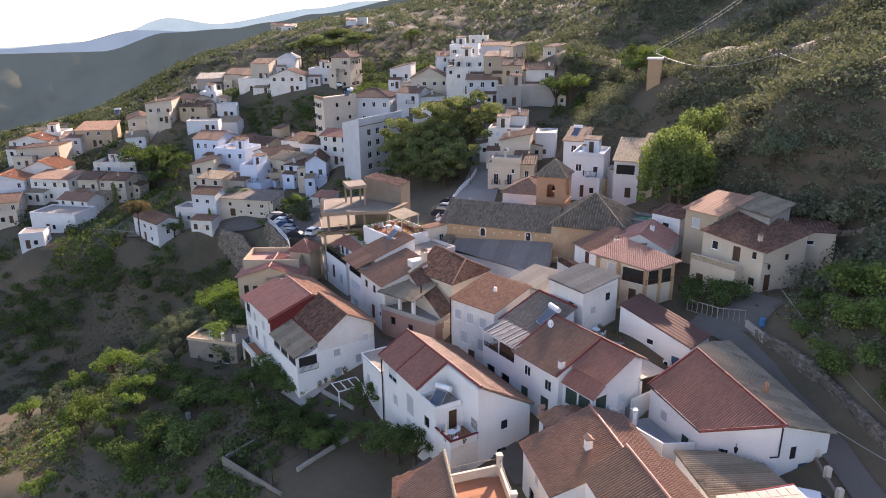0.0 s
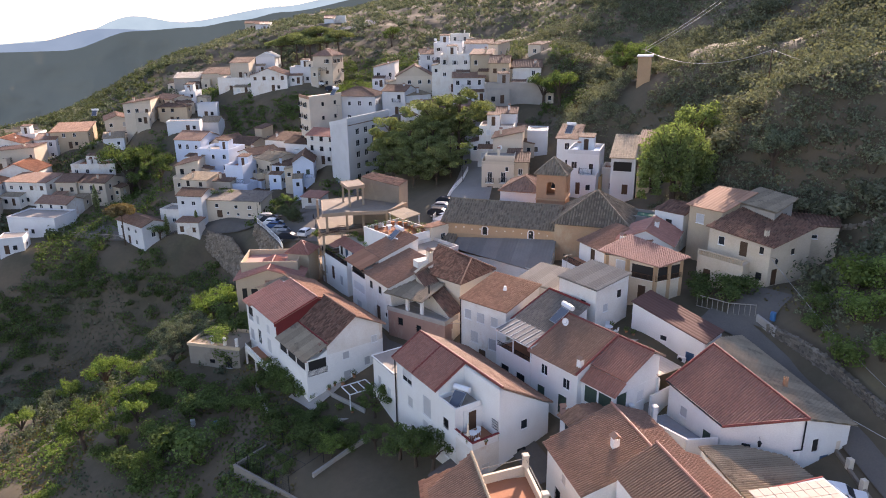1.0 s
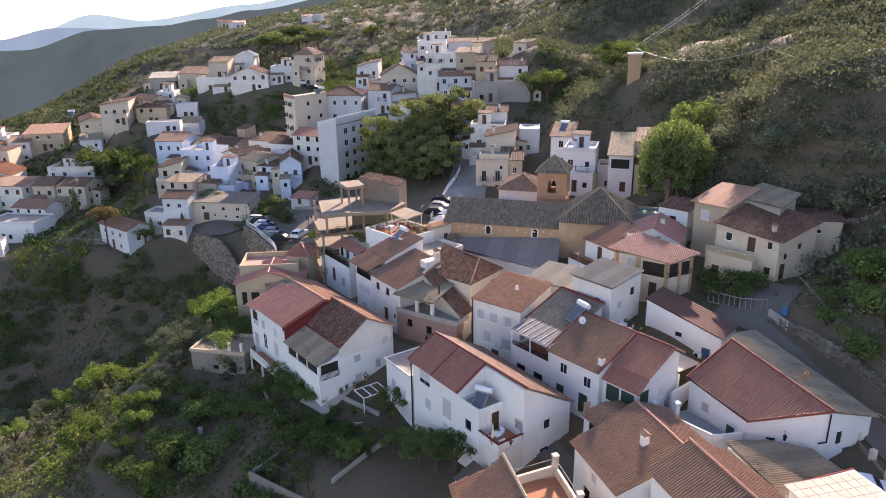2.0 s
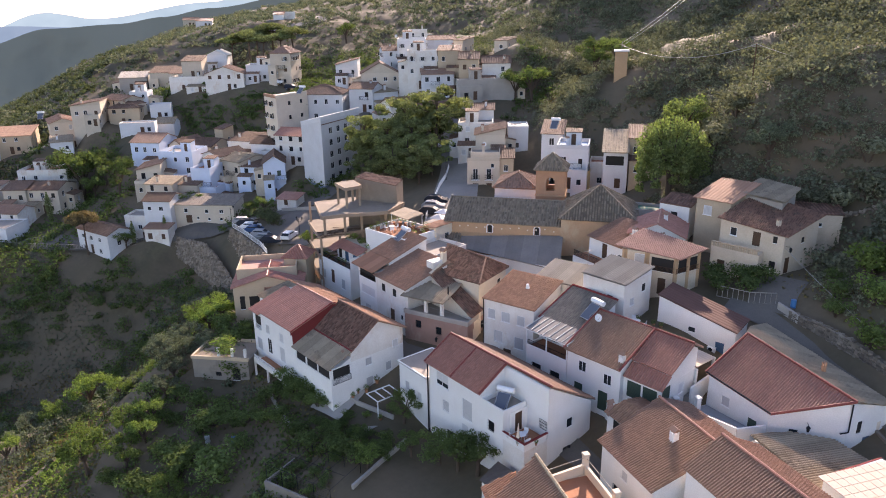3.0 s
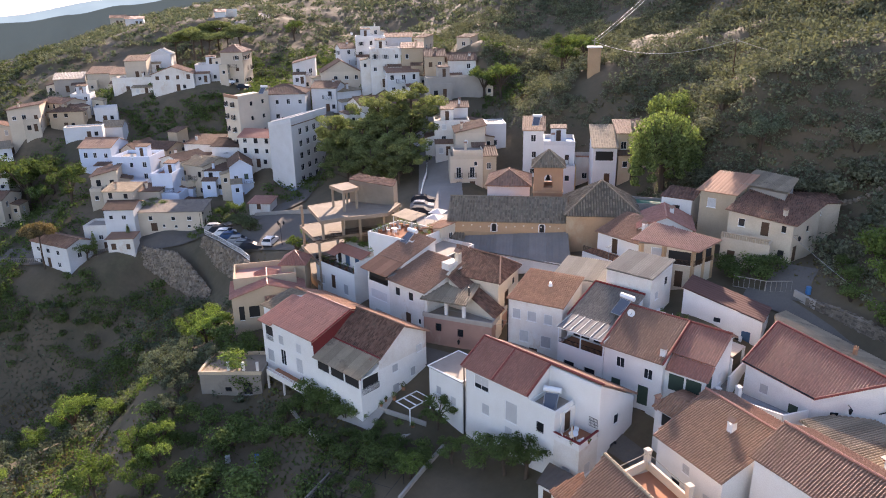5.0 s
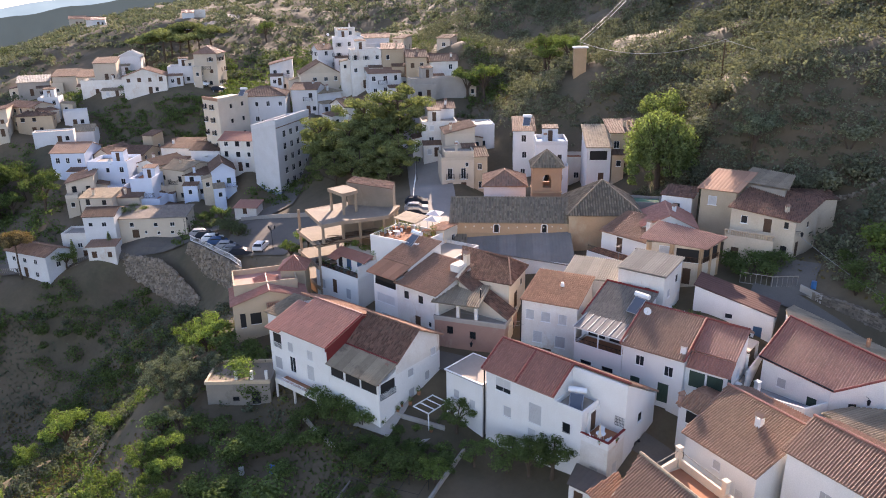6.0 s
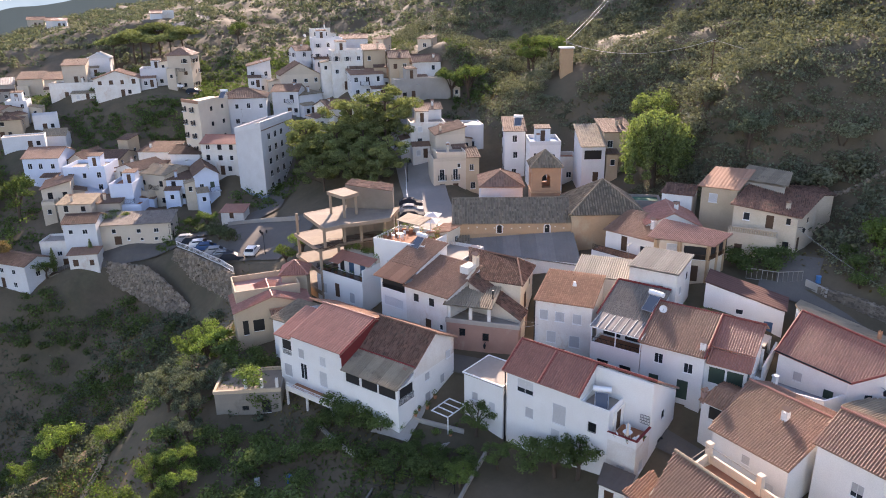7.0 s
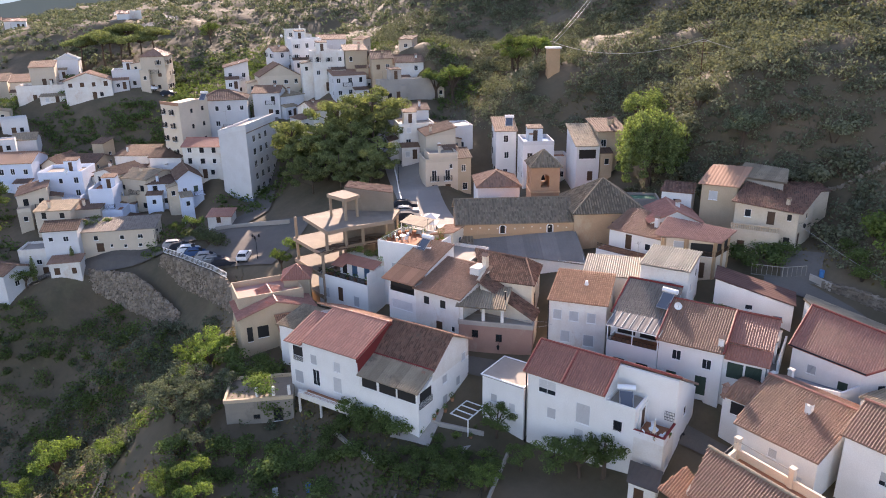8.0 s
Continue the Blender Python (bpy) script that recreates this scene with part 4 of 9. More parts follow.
    h2 = {"f": [(1.6, 1.6, 0.75, 0.8, "s"), (4.4, 1.0, 0.75, 0.9, "s"), (0.3, 4.1, 2.0, 1.2, "o"), (2.6, 4.1, 2.2, 1.2, "o"), (5.0, 4.1, 2.3, 1.2, "o")],
          "r": [(0.3, 4.1, 2.2, 1.15, "o"), (4.6, 4.2, 0.9, 0.95, "s"), (8.4, 5.3, 0.8, 0.9, "s"), (4.6, 1.0, 1.0, 1.7, "s"), (7.4, 2.6, 0.8, 1.1, "s"), (8.2, 0.1, 0.9, 2.0, "d"), (5.4, -1.2, 0.9, 1.0, "o")]}
    block(o, 0, 7.6, 0, 10, -4, 5.4, WHITE, h2)
    part("gable_wall", Shape().prism([(2.7, 5.4), (2.7, 6.6), (6.4, 9.15), (10, 7.3), (10, 5.4)], 0.0, 7.6).mesh("gable_wall", OLDWHITE), o)
    part("gable_wall", Shape().prism([(1.4, 5.41), (2.7, 6.0), (2.7, 5.41)], 0.0, 7.6).mesh("gable_wall", WHITE), o)
    roof_face(o, [(-0.1, -0.4, 5.5), (7.8, -0.4, 5.5), (7.8, 2.75, 6.75), (-0.1, 2.75, 6.75)], (0, 1, 1), FIBRE, "sheet", "terrace_roof", "grey corrugated fibre cement")
    part("terrace_beam", Shape().box(-0.05, 7.65, -0.02, 0.08, 5.3, 5.4).mesh("terrace_beam", REDTRIM), o)
    roof_face(o, [(-0.05, 2.6, 6.7), (7.85, 2.6, 6.7), (7.85, 6.4, 9.35), (-0.05, 6.4, 9.35)], (0, 1, 1), OLDTILE)
    # paler salmon again, a sunlit side painted by its tile colour
    roof_face(o, [(7.95, 10.4, 7.25), (-0.1, 10.4, 7.25), (-0.1, 6.4, 9.35), (7.95, 6.4, 9.35)], (0, -1, 1), SALMON)
    cap(o, (-0.1, 6.4, 9.42), (7.9, 6.4, 9.42), OLDTILE)
    cap(o, (-0.1, 2.7, 6.86), (7.8, 2.7, 6.86), REDTRIM, 0.1, "flashing")
    part("terrace_railing", rail_shape([(7.62, 0.2, 3.4), (7.62, 2.6, 3.4)], 0.7).mesh("terrace_railing", IRON), o)
    part("awning_screen", Shape().box(7.45, 7.5, 1.7, 2.6, 4.1, 5.3).mesh("awning_screen", GREENSH), o, "dark green canvas screen")
    chimney(o, 6.9, 2.2, 6.2, 0.5, 0.3, REDTRIM)
    # garden terrace
    t = thing("garden_terrace", pose(-22.0, 89.2, 1.8, 0, 0, -25), "tall grey walled garden terrace with a low parapet", "terrace")
    block(t, 0, 7.4, 0, 5.2, -5, 2.7, DARKREND, {"f": [(3.0, 0.5, 0.7, 0.5, "r"), (5.2, 0.0, 1.0, 1.6, "o")]})
    parapet(t, -0.1, 7.5, -0.1, 5.3, 2.7, 0.4, TAN, 0.3, "parapet", "r")
    part("terrace_floor", Shape().box(0.2, 7.2, 0.2, 5, 2.7, 2.74).mesh("terrace_floor", CONCRETE), t)
    for u in (3.6, 5.4, 7.1):
        part("post", Shape().box(u - 0.15, u + 0.15, -0.02, 0.28, 3.2, 4.3).mesh("post", OLDWHITE), t)


def house_row():
    """The row along the alley: salmon roof, pergola house, brown tiled house."""
    e = thing("house", pose(11.5, 74.3, 7.0, 0, 0, -52), "tall cream-patched white house with salmon sheet roof", "house", "village houses")
    block(e, 0, 6.4, 0, 6.5, -4, 7.2, OLDWHITE, {"f": [(0.5, 4.9, 1.0, 1.2, "s"), (2.3, 4.9, 1.1, 1.2, "s"), (4.3, 4.9, 1.0, 1.2, "s"), (1.4, 2.2, 1.1, 1.4, "s"), (4.0, 2.0, 1.2, 1.4, "s"), (2.6, -0.5, 1.0, 2.1, "d")]})
    simple_roof(e, "sb", 0, 6.4, 0, 6.5, 7.2, 1.3, SALMON, OLDWHITE, "tile", 0.2)
    part("roof_vent", Shape().tube([(3.6, 3.6, 8.0), (3.6, 3.6, 8.5)], 0.25, 0.15, 8).mesh("roof_vent", WHITEPAINT), e)
    part("downpipe", Shape().tube([(0.0, -0.15, -2), (0.0, -0.15, 7.2)], 0.06, sides=8).mesh("downpipe", IRON), e)
    f = thing("house", pose(13.9, 67.5, 6.0, 0, 0, -65), "white house with grey tiled roof and a glazed terrace pergola", "house", "village houses")
    block(f, 0, 5.5, 0, 2.6, -4, 5.0, WHITE, {"f": [(0.9, 2.0, 1.2, 1.5, "r"), (3.4, 2.0, 1.2, 1.5, "r")]})
    block(f, -0.5, 5.5, 2.6, 8.0, -4, 6.9, WHITE, {"f": [(0.8, 5.2, 2.0, 1.6, "o"), (3.3, 5.2, 1.8, 1.6, "o")]})
    part("terrace", Shape().box(0.1, 5.4, 0.1, 2.55, 5.0, 5.05).mesh("terrace", TERRACOTTA), f)
    parapet(f, 0, 5.5, 0, 2.6, 5.0, 0.35, WHITE, 0.15, "parapet", "b")
    part("railing", rail_shape([(0.08, 0.08, 5.35), (5.42, 0.08, 5.35)], 0.5).mesh("railing", IRON), f)
    s = Shape().box(-0.1, 5.6, -0.1, 0.0, 7.0, 7.12).box(0.0, 0.1, -0.05, 0.05, 5.35, 7.0).box(2.7, 2.8, -0.05, 0.05, 5.35, 7.0).box(5.4, 5.5, -0.05, 0.05, 5.35, 7.0)
    part("pergola_frame", s.mesh("pergola_frame", WHITEPAINT), f)
    roof_face(f, [(-0.1, -0.1, 7.12), (5.6, -0.1, 7.12), (5.6, 2.8, 7.6), (-0.1, 2.8, 7.6)], (0, 1, 1), CLEAR, "wide", "pergola_roof", "pale translucent pergola sheets")
    for i in range(8):
        u = -0.1 + 5.7 * i / 7
        part("pergola_rafter", Shape().prism([(-0.15, 7.16), (-0.15, 7.24), (2.8, 7.72), (2.8, 7.64)], u - 0.025, u + 0.025).mesh("pergola_rafter", SHUTTER), f)
    roof_face(f, [(-0.5, 2.5, 7.4), (5.6, 2.5, 7.4), (5.6, 8.2, 9.6), (-0.5, 8.2, 9.6)], (0, 1, 1), DULLTILE, "tile", "roof", "grey concrete tiles")
    part("upper_wall", Shape().prism([(2.6, 6.8), (2.6, 7.3), (8.0, 9.5), (8.0, 6.8)], -0.45, 5.45).mesh("upper_wall", WHITE), f)
    cap(f, (-0.5, 2.5, 7.5), (-0.5, 8.2, 9.7), REDTRIM, 0.12, "verge_cap")
    cap(f, (-0.5, 8.2, 9.7), (5.6, 8.2, 9.7), REDTRIM, 0.14)
    h = thing("house", pose(16.25, 62.45, 5.4, 0, 0, -64), "white three-storey house with brown tiled roof and green shutters", "house", "village houses")
    block(h, 0, 6.3, 0, 7.0, -4, 7.4, WHITE, {"f": [(1.4, 5.5, 0.9, 1.1, "g"), (4.4, 5.2, 0.9, 1.1, "g"), (1.0, 2.6, 1.0, 1.5, "G"), (3.9, 2.2, 1.1, 2.1, "G"), (3.8, -0.3, 1.1, 1.9, "d"), (0.8, 0.2, 1.0, 1.0, "s")]})
    block(h, 6.3, 10.2, 0.6, 7.0, -4, 6.6, WHITE, {"f": [(0.4, 4.6, 1.5, 1.7, "G"), (2.1, 4.6, 1.5, 1.7, "G")], "r": [(0.4, 4.6, 1.4, 1.9, "G"), (3.4, 4.8, 0.9, 1.1, "s")]})
    roof_face(h, [(-0.2, -0.4, 7.45), (6.4, -0.4, 7.45), (6.4, 5.5, 9.9), (-0.2, 5.5, 9.9)], (0, 1, 1), BROWNTILE)
    roof_face(h, [(6.4, 1.6, 8.0), (10.6, 1.6, 7.9), (10.6, 5.5, 9.7), (6.4, 5.5, 9.8)], (0, 1, 1), REDTILE)
    roof_face(h, [(6.4, 0.2, 6.75), (10.6, 0.2, 6.75), (10.6, 1.7, 7.75), (6.4, 1.7, 7.8)], (0, 1, 1), REDTILE)
    roof_face(h, [(10.6, 7.4, 8.75), (-0.2, 7.4, 8.75), (-0.2, 5.5, 9.9), (10.6, 5.5, 9.75)], (0, -1, 1), BROWNTILE)
    part("gable_wall", Shape().prism([(0.02, 7.41), (5.5, 9.75), (7.0, 8.8), (7.0, 7.41)], 0, 6.29).mesh("gable_wall", WHITE), h)
    part("gable_wall", Shape().prism([(0.62, 6.5), (5.5, 9.5), (7.0, 8.7), (7.0, 6.5)], 6.3, 10.18).mesh("gable_wall", WHITE), h)
    cap(h, (-0.2, 5.5, 9.98), (10.6, 5.5, 9.85), DARKCAP)
    cap(h, (6.4, -0.4, 7.55), (6.4, 5.5, 10.0), DARKCAP, 0.13, "verge_cap")
    cap(h, (-0.2, -0.4, 7.55), (-0.2, 5.5, 10.0), DARKCAP, 0.12, "verge_cap")
    chimney(h, 5.9, 0.7, 7.9, 0.9, 0.5)
    m = thing("house", pose(22.0, 70.7, 12.6, 0, 0, -64), "cream-white cube-like house with corrugated shed roof", "house", "village houses")
    block(m, 0, 5.4, 0, 5.2, -5, 4.7, OLDWHITE, {"f": [(3.2, 2.2, 0.8, 0.9, "g")], "r": [(1.2, 1.9, 0.8, 0.9, "s"), (3.4, 3.0, 0.7, 0.9, "o")]})
    simple_roof(m, "sb", 0, 5.4, 0, 5.2, 4.7, 0.7, METAL, WHITE, "sheet", 0.2)
    n = thing("house", pose(28.3, 65.2, 11.4, 0, 0, -57), "low white house with a brown sheet roof", "house", "village houses")
    block(n, 0, 8.3, 0, 3.6, -3, 2.4, WHITE, {"f": [(3.4, 1.3, 0.8, 0.6, "g"), (2.8, -0.4, 0.9, 1.0, "g"), (6.4, -0.9, 0.9, 1.9, "B"), (4.6, -0.4, 0.5, 0.6, "s")]})
    s = Shape()
    s.quad((0, 0, 2.38), (8.3, 0, 2.38), (8.3, 0, 2.42), (0, 0, 4.45))
    s.quad((0, 3.6, 2.38), (0, 0, 2.38), (0, 0, 4.45), (0, 3.6, 4.1))
    part("upper_wall", s.mesh("upper_wall", WHITE), n)
    roof_face(n, [(-0.15, -0.15, 4.62), (8.5, -0.15, 2.55), (8.5, 3.8, 2.75), (-0.15, 3.8, 4.82)], (-1, 0, 0.2), LEANBROWN, "wide")


def house_j():
    j = thing("house", pose(14.25, 51.2, 5.0, 0, 0, -86), "white house with brown hipped tile roof and chimney", "house", "village houses")
    block(j, 0, 7.2, 0, 9.6, -4, 4.6, WHITE, {"f": [(3.0, 2.8, 0.8, 0.9, "s"), (5.4, 1.2, 0.8, 1.1, "s"), (2.0, 0.0, 0.9, 1.6, "r")]})
    roof_face(j, [(-0.3, -0.4, 4.6), (7.4, -0.4, 4.6), (7.4, 6.4, 6.8), (-1.2, 6.6, 6.8)], (0, 1, 1), BROWNTILE)
    roof_face(j, [(7.4, 10, 5.4), (-1.2, 10, 5.4), (-1.2, 6.6, 6.8), (7.4, 6.4, 6.8)], (0, -1, 1), BROWNTILE, "tile")
    part("gable_wall", Shape().prism([(0, 4.6), (6.5, 6.7), (9.6, 5.4), (9.6, 4.6)], 0, 7.2).mesh("gable_wall", WHITE), j)
    cap(j, (-1.2, 6.55, 6.9), (7.4, 6.45, 6.9), REDTILE)
    chimney(j, 4.0, 4.2, 6.1, 1.1, 0.55)
    k = thing("house", pose(17.1, 43.4, 5.0, 0, 0, -86), "white house with brown tiled gable roof", "house", "village houses")
    block(k, 0, 9, 0, 6.8, -4, 6.6, WHITE, {"f": [(3.0, 3.6, 1.0, 1.3, "h"), (5.4, 3.2, 1.0, 1.3, "s")]})
    roof_face(k, [(-0.3, -0.4, 6.7), (9.3, -0.4, 6.7), (9.3, 3.3, 8.6), (-0.3, 3.3, 8.6)], (0, 1, 1), BROWNTILE)
    roof_face(k, [(9.3, 7.2, 6.7), (-0.3, 7.2, 6.7), (-0.3, 3.3, 8.6), (9.3, 3.3, 8.6)], (0, -1, 1), BROWNTILE, "tile")
    part("gable_wall", Shape().prism([(0, 6.6), (3.3, 8.5), (6.8, 6.6)], 0, 9).mesh("gable_wall", WHITE), k)
    cap(k, (-0.3, 3.3, 8.7), (9.3, 3.3, 8.7), REDTILE)


house_a()
house_b()
house_row()
house_j()


# ---- houses on the upper lane and round the church ----
def lane_houses():
    i = poly_house("white house with a great red tiled roof and grey corrugated lean-to", [(27.3, 54.6, 12.0), (28.8, 48.2, 11.3), (34.0, 44.8, 13.3), (38.9, 45.3, 11.9), (37.6, 59.4, 13.1), (34.2, 57.9, 14.2), (32.2, 55.7, 14.6)], 8.0, WHITE,
                   {0: [(1.6, 1.7, 0.9, 1.0, "s"), (4.6, -0.2, 0.9, 2.1, "G")], 1: [(1.7, 1.5, 0.8, 0.6, "g")], 2: [(1.2, 2.0, 0.6, 1.2, "o"), (2.2, -0.6, 0.9, 2.0, "B")]},
                   [([(27.1, 54.9, 12.15), (28.6, 47.8, 11.45), (34.15, 44.45, 13.55), (32.3, 56.0, 14.95)], (1, 0.25, 0.5), REDTILE, "tile"),
                    ([(32.3, 56.3, 14.85), (34.1, 44.5, 13.5), (39.3, 44.9, 12.0), (38, 60, 13.4), (34.4, 58.2, 14.4)], (-1, 0.1, 0.4), FIBRE, "sheet")])
    a, b, c, d = local(i, (27.1, 54.9, 12.25), (28.6, 47.8, 11.55), (34.15, 44.45, 13.65), (32.3, 56.0, 15.05))
    for p, q in ((a, d), (d, c), (b, c)):
        cap(i, p, q, DARKCAP, 0.13)
    part("gutter", Shape().tube([a, b], 0.08, sides=6).mesh("gutter", IRON), i)
    part("downpipe", Shape().tube(local(i, (33.98, 44.62, 13.3), (33.98, 44.62, 10.6), (33.4, 44.9, 10.4)), 0.07, sides=6).mesh("downpipe", IRON), i)
    chimney(i, 8.3, -4.9, 5.5, 1.1, 0.3, TOWERBRICK, False)
    # forecourt walls of that house
    w = poly_house("white walled yard with a blue-grey painted floor", [(23.2, 53.8, 9.1), (25.8, 48.5, 9.1), (28.6, 48.2, 9.1), (27.0, 54.2, 9.1)], 7.2, WHITE, name="yard", category="yard", deep=4.5)
    f = Shape()
    f.quad((0.05, 0, 1.9), (2.6, -5.2, 1.9), (5.35, -5.5, 1.9), (3.75, 0.35, 1.9))
    part("yard_floor", f.mesh("yard_floor", material("blue_grey_floor", (0.27, 0.285, 0.30), (0.21, 0.22, 0.235), scale=0.8, fine=8)), w)
    for (ax, ay), (bx, by), low, high in (((0.0, 0.0), (2.6, -5.3), 1.2, 3.05), ((2.6, -5.3), (5.4, -5.6), 1.2, 3.0), ((-0.6, 1.2), (0.0, 0.0), 0.5, 3.3)):
        length = math.hypot(bx - ax, by - ay)
        part("yard_wall", Shape().box(0, length, -0.1, 0.1, low, high, 0.02).mesh("yard_wall", WHITE), w, "", pose(ax, ay, 0, 0, 0, math.degrees(math.atan2(by - ay, bx - ax))))
    for x, y in ((0.0, 0.0), (2.0, -0.6)):
        part("gate_pier", Shape().box(x - 0.22, x + 0.22, y - 0.22, y + 0.22, 1.4, 3.5, 0.03).box(x - 0.28, x + 0.28, y - 0.28, y + 0.28, 3.5, 3.6, 0.02).mesh("gate_pier", WHITE), w)
    # reed awning between the houses
    aw = thing("yard_awning", pose(26.9, 56.0, 9.3, 0, 0, 26), "beige reed awning on white posts over a courtyard", "awning")
    roof_face(aw, [(0, 0, 2.9), (3.7, 0, 2.6), (3.7, 2.9, 2.9), (0, 2.9, 3.2)], (0, 1, 0.1), PALEPAVE, "wide", "canopy", "beige reed matting")
    for x, y in ((0.1, 0.1), (3.55, 0.1), (3.55, 2.7)):
        part("post", Shape().box(x - 0.12, x + 0.12, y - 0.12, y + 0.12, -3, 2.62, 0.02).mesh("post", WHITE), aw)
    part("courtyard_wall", Shape().box(-1.6, 5.0, -0.5, -0.3, -4, 1.5, 0.02).mesh("courtyard_wall", WHITE), aw)
    part("courtyard_floor", Shape().box(-1.6, 5.0, -0.3, 4.2, -4, 0.3).mesh("courtyard_floor", GREYFLAT), aw)
    # paved terrace at the lane's foot
    pv = poly_house("flat house roof paved in pale cream tiles", [(25.7, 38.9, 12.1), (25.0, 33.0, 12.1), (32.0, 33.0, 12.1), (31.6, 39.4, 12.1)], 8.0, WHITE, {}, name="roof_terrace", category="terrace")
    for a in range(8):
        for b in range(7):
            part("paving_slab", Shape().box(-0.45 + a * 0.78, 0.3 + a * 0.78, -5.4 + b * 0.8, -4.63 + b * 0.8, 4.08, 4.13, 0.01).mesh("paving_slab", PALEPAVE), pv)
    part("red_fascia", Shape().box(-0.05, 6.0, -0.02, 0.12, 3.7, 4.1).mesh("red_fascia", REDTRIM), pv, "", pose(0, 0, 0, 0, 0, 4.8))
    poly_house("low shed with a corrugated grey roof", [(26.2, 46.8, 10.1), (26.2, 40, 10.1), (33.2, 40, 9.8), (32.8, 44.6, 10.0), (29.6, 46.6, 10.1)], 7.5, WHITE, {},
               [([(26.0, 47.0, 10.4), (26.0, 39.6, 10.4), (33.5, 39.6, 9.8), (32.8, 44.8, 10.0), (29.7, 46.7, 10.2)], (-1, 0, 0.1), FIBRE, "sheet")], "shed", category="shed")
    # house at the alley's foot with a small terrace
    l = poly_house("house with brown tiled slope and a cream walled terrace", [(3.4, 48.0, 9.0), (3.4, 40, 9.0), (6.8, 40, 11.0), (6.8, 48.6, 11.0)], 4.2, CREAM, {0: [(1.2, 2.6, 0.9, 1.2, "s")]},
                   [([(3.0, 47.6, 9.15), (3.0, 39.5, 9.15), (6.85, 39.5, 11.25), (6.85, 48.9, 11.25)], (1, 0, 0.5), BROWNTILE, "tile"),
                    ([(2.6, 50.2, 8.2), (2.4, 47.2, 8.2), (4.6, 47.6, 9.3), (5.6, 49.8, 9.3)], (1, 0.1, 0.4), SALMON, "tile")])
    cap(l, *local(l, (6.85, 39.5, 11.35), (6.85, 48.9, 11.35)), FIBRE, 0.16)
    t = poly_house("cream walled roof terrace with terracotta floor", [(6.9, 48.5, 8.2), (7.0, 40, 8.2), (11.9, 40, 8.2), (11.8, 49.4, 8.2)], 4.2, CREAM, {2: [(2, 1.0, 1.0, 1.2, "s")]}, name="roof_terrace", category="terrace")
    part("floor", Shape().box(0.2, 4.8, -8.4, 0.4, 3.98, 4.03).mesh("floor", TERRACOTTA), t)
    s = Shape().box(4.65, 4.9, -8.5, 0.7, 3.95, 4.8, 0.03)
    s.v += [Vector(p) for p in ((0, -0.1, 4.0), (4.8, 0.75, 4.0), (4.8, 0.75, 4.85), (0, -0.1, 4.85), (0, 0.12, 4.0), (4.8, 0.97, 4.0), (4.8, 0.97, 4.85), (0, 0.12, 4.85))]
    k = len(s.v) - 8
    s.f += [(k, k + 1, k + 2, k + 3), (k + 7, k + 6, k + 5, k + 4), (k + 3, k + 2, k + 6, k + 7), (k, k + 3, k + 7, k + 4), (k + 1, k + 5, k + 6, k + 2)]
    part("parapet", s.mesh("parapet", CREAM), t)
    for x, y in ((4.75, 0.85), (4.75, -4.2)):
        part("post", Shape().box(x - 0.22, x + 0.22, y - 0.22, y + 0.22, 3.9, 5.75, 0.03).box(x - 0.28, x + 0.28, y - 0.28, y + 0.28, 5.75, 5.9, 0.03).mesh("post", CREAM), t)
    part("handrail", Shape().tube([(4.75, 0.85, 5.5), (0.2, 0.1, 5.5)], 0.03).tube([(4.75, 0.85, 5.5), (4.75, -4.2, 5.5)], 0.03).mesh("handrail", METAL), t)
    # garden shed
    poly_house("small white garden shed with dark flat roof", [(4.3, 54.6, 5.2), (5.3, 52.4, 5.2), (7.6, 53.8, 5.2), (6.5, 56.3, 5.2)], 3.0, OLDWHITE, {0: [(0.5, 0.05, 0.9, 1.8, "d")]},
               [([(4.1, 54.7, 5.3), (5.2, 52.1, 5.3), (7.8, 53.7, 5.4), (6.6, 56.6, 5.4)], (0.9, 0.4, 0.05), DARKSHED, "wide")], "shed", category="shed")
    # porch house beside the hipped roof
    j = poly_house("white corner house with salmon hipped porch roof", [(16.6, 54.6, 9.9), (17.2, 51.2, 9.9), (21.0, 51.6, 10.2), (20.4, 55.2, 10.2)], 5.2, WHITE, {0: [(0.8, 3.2, 1.9, 1.3, "o")]},
                   [([(16.3, 54.8, 10.0), (17.0, 50.8, 10.0), (18.6, 51.6, 11.1), (18.1, 54.4, 11.1)], (1, 0.1, 0.5), SALMON, "tile"), ([(18.1, 54.4, 11.1), (18.6, 51.6, 11.1), (21.2, 51.4, 10.4), (20.6, 55.4, 10.4)], (-1, 0, 0.4), SALMON, "tile")])
    chimney(j, 0.2, 0.0, 4.9, 1.0, 0.4, PINKBRICK)


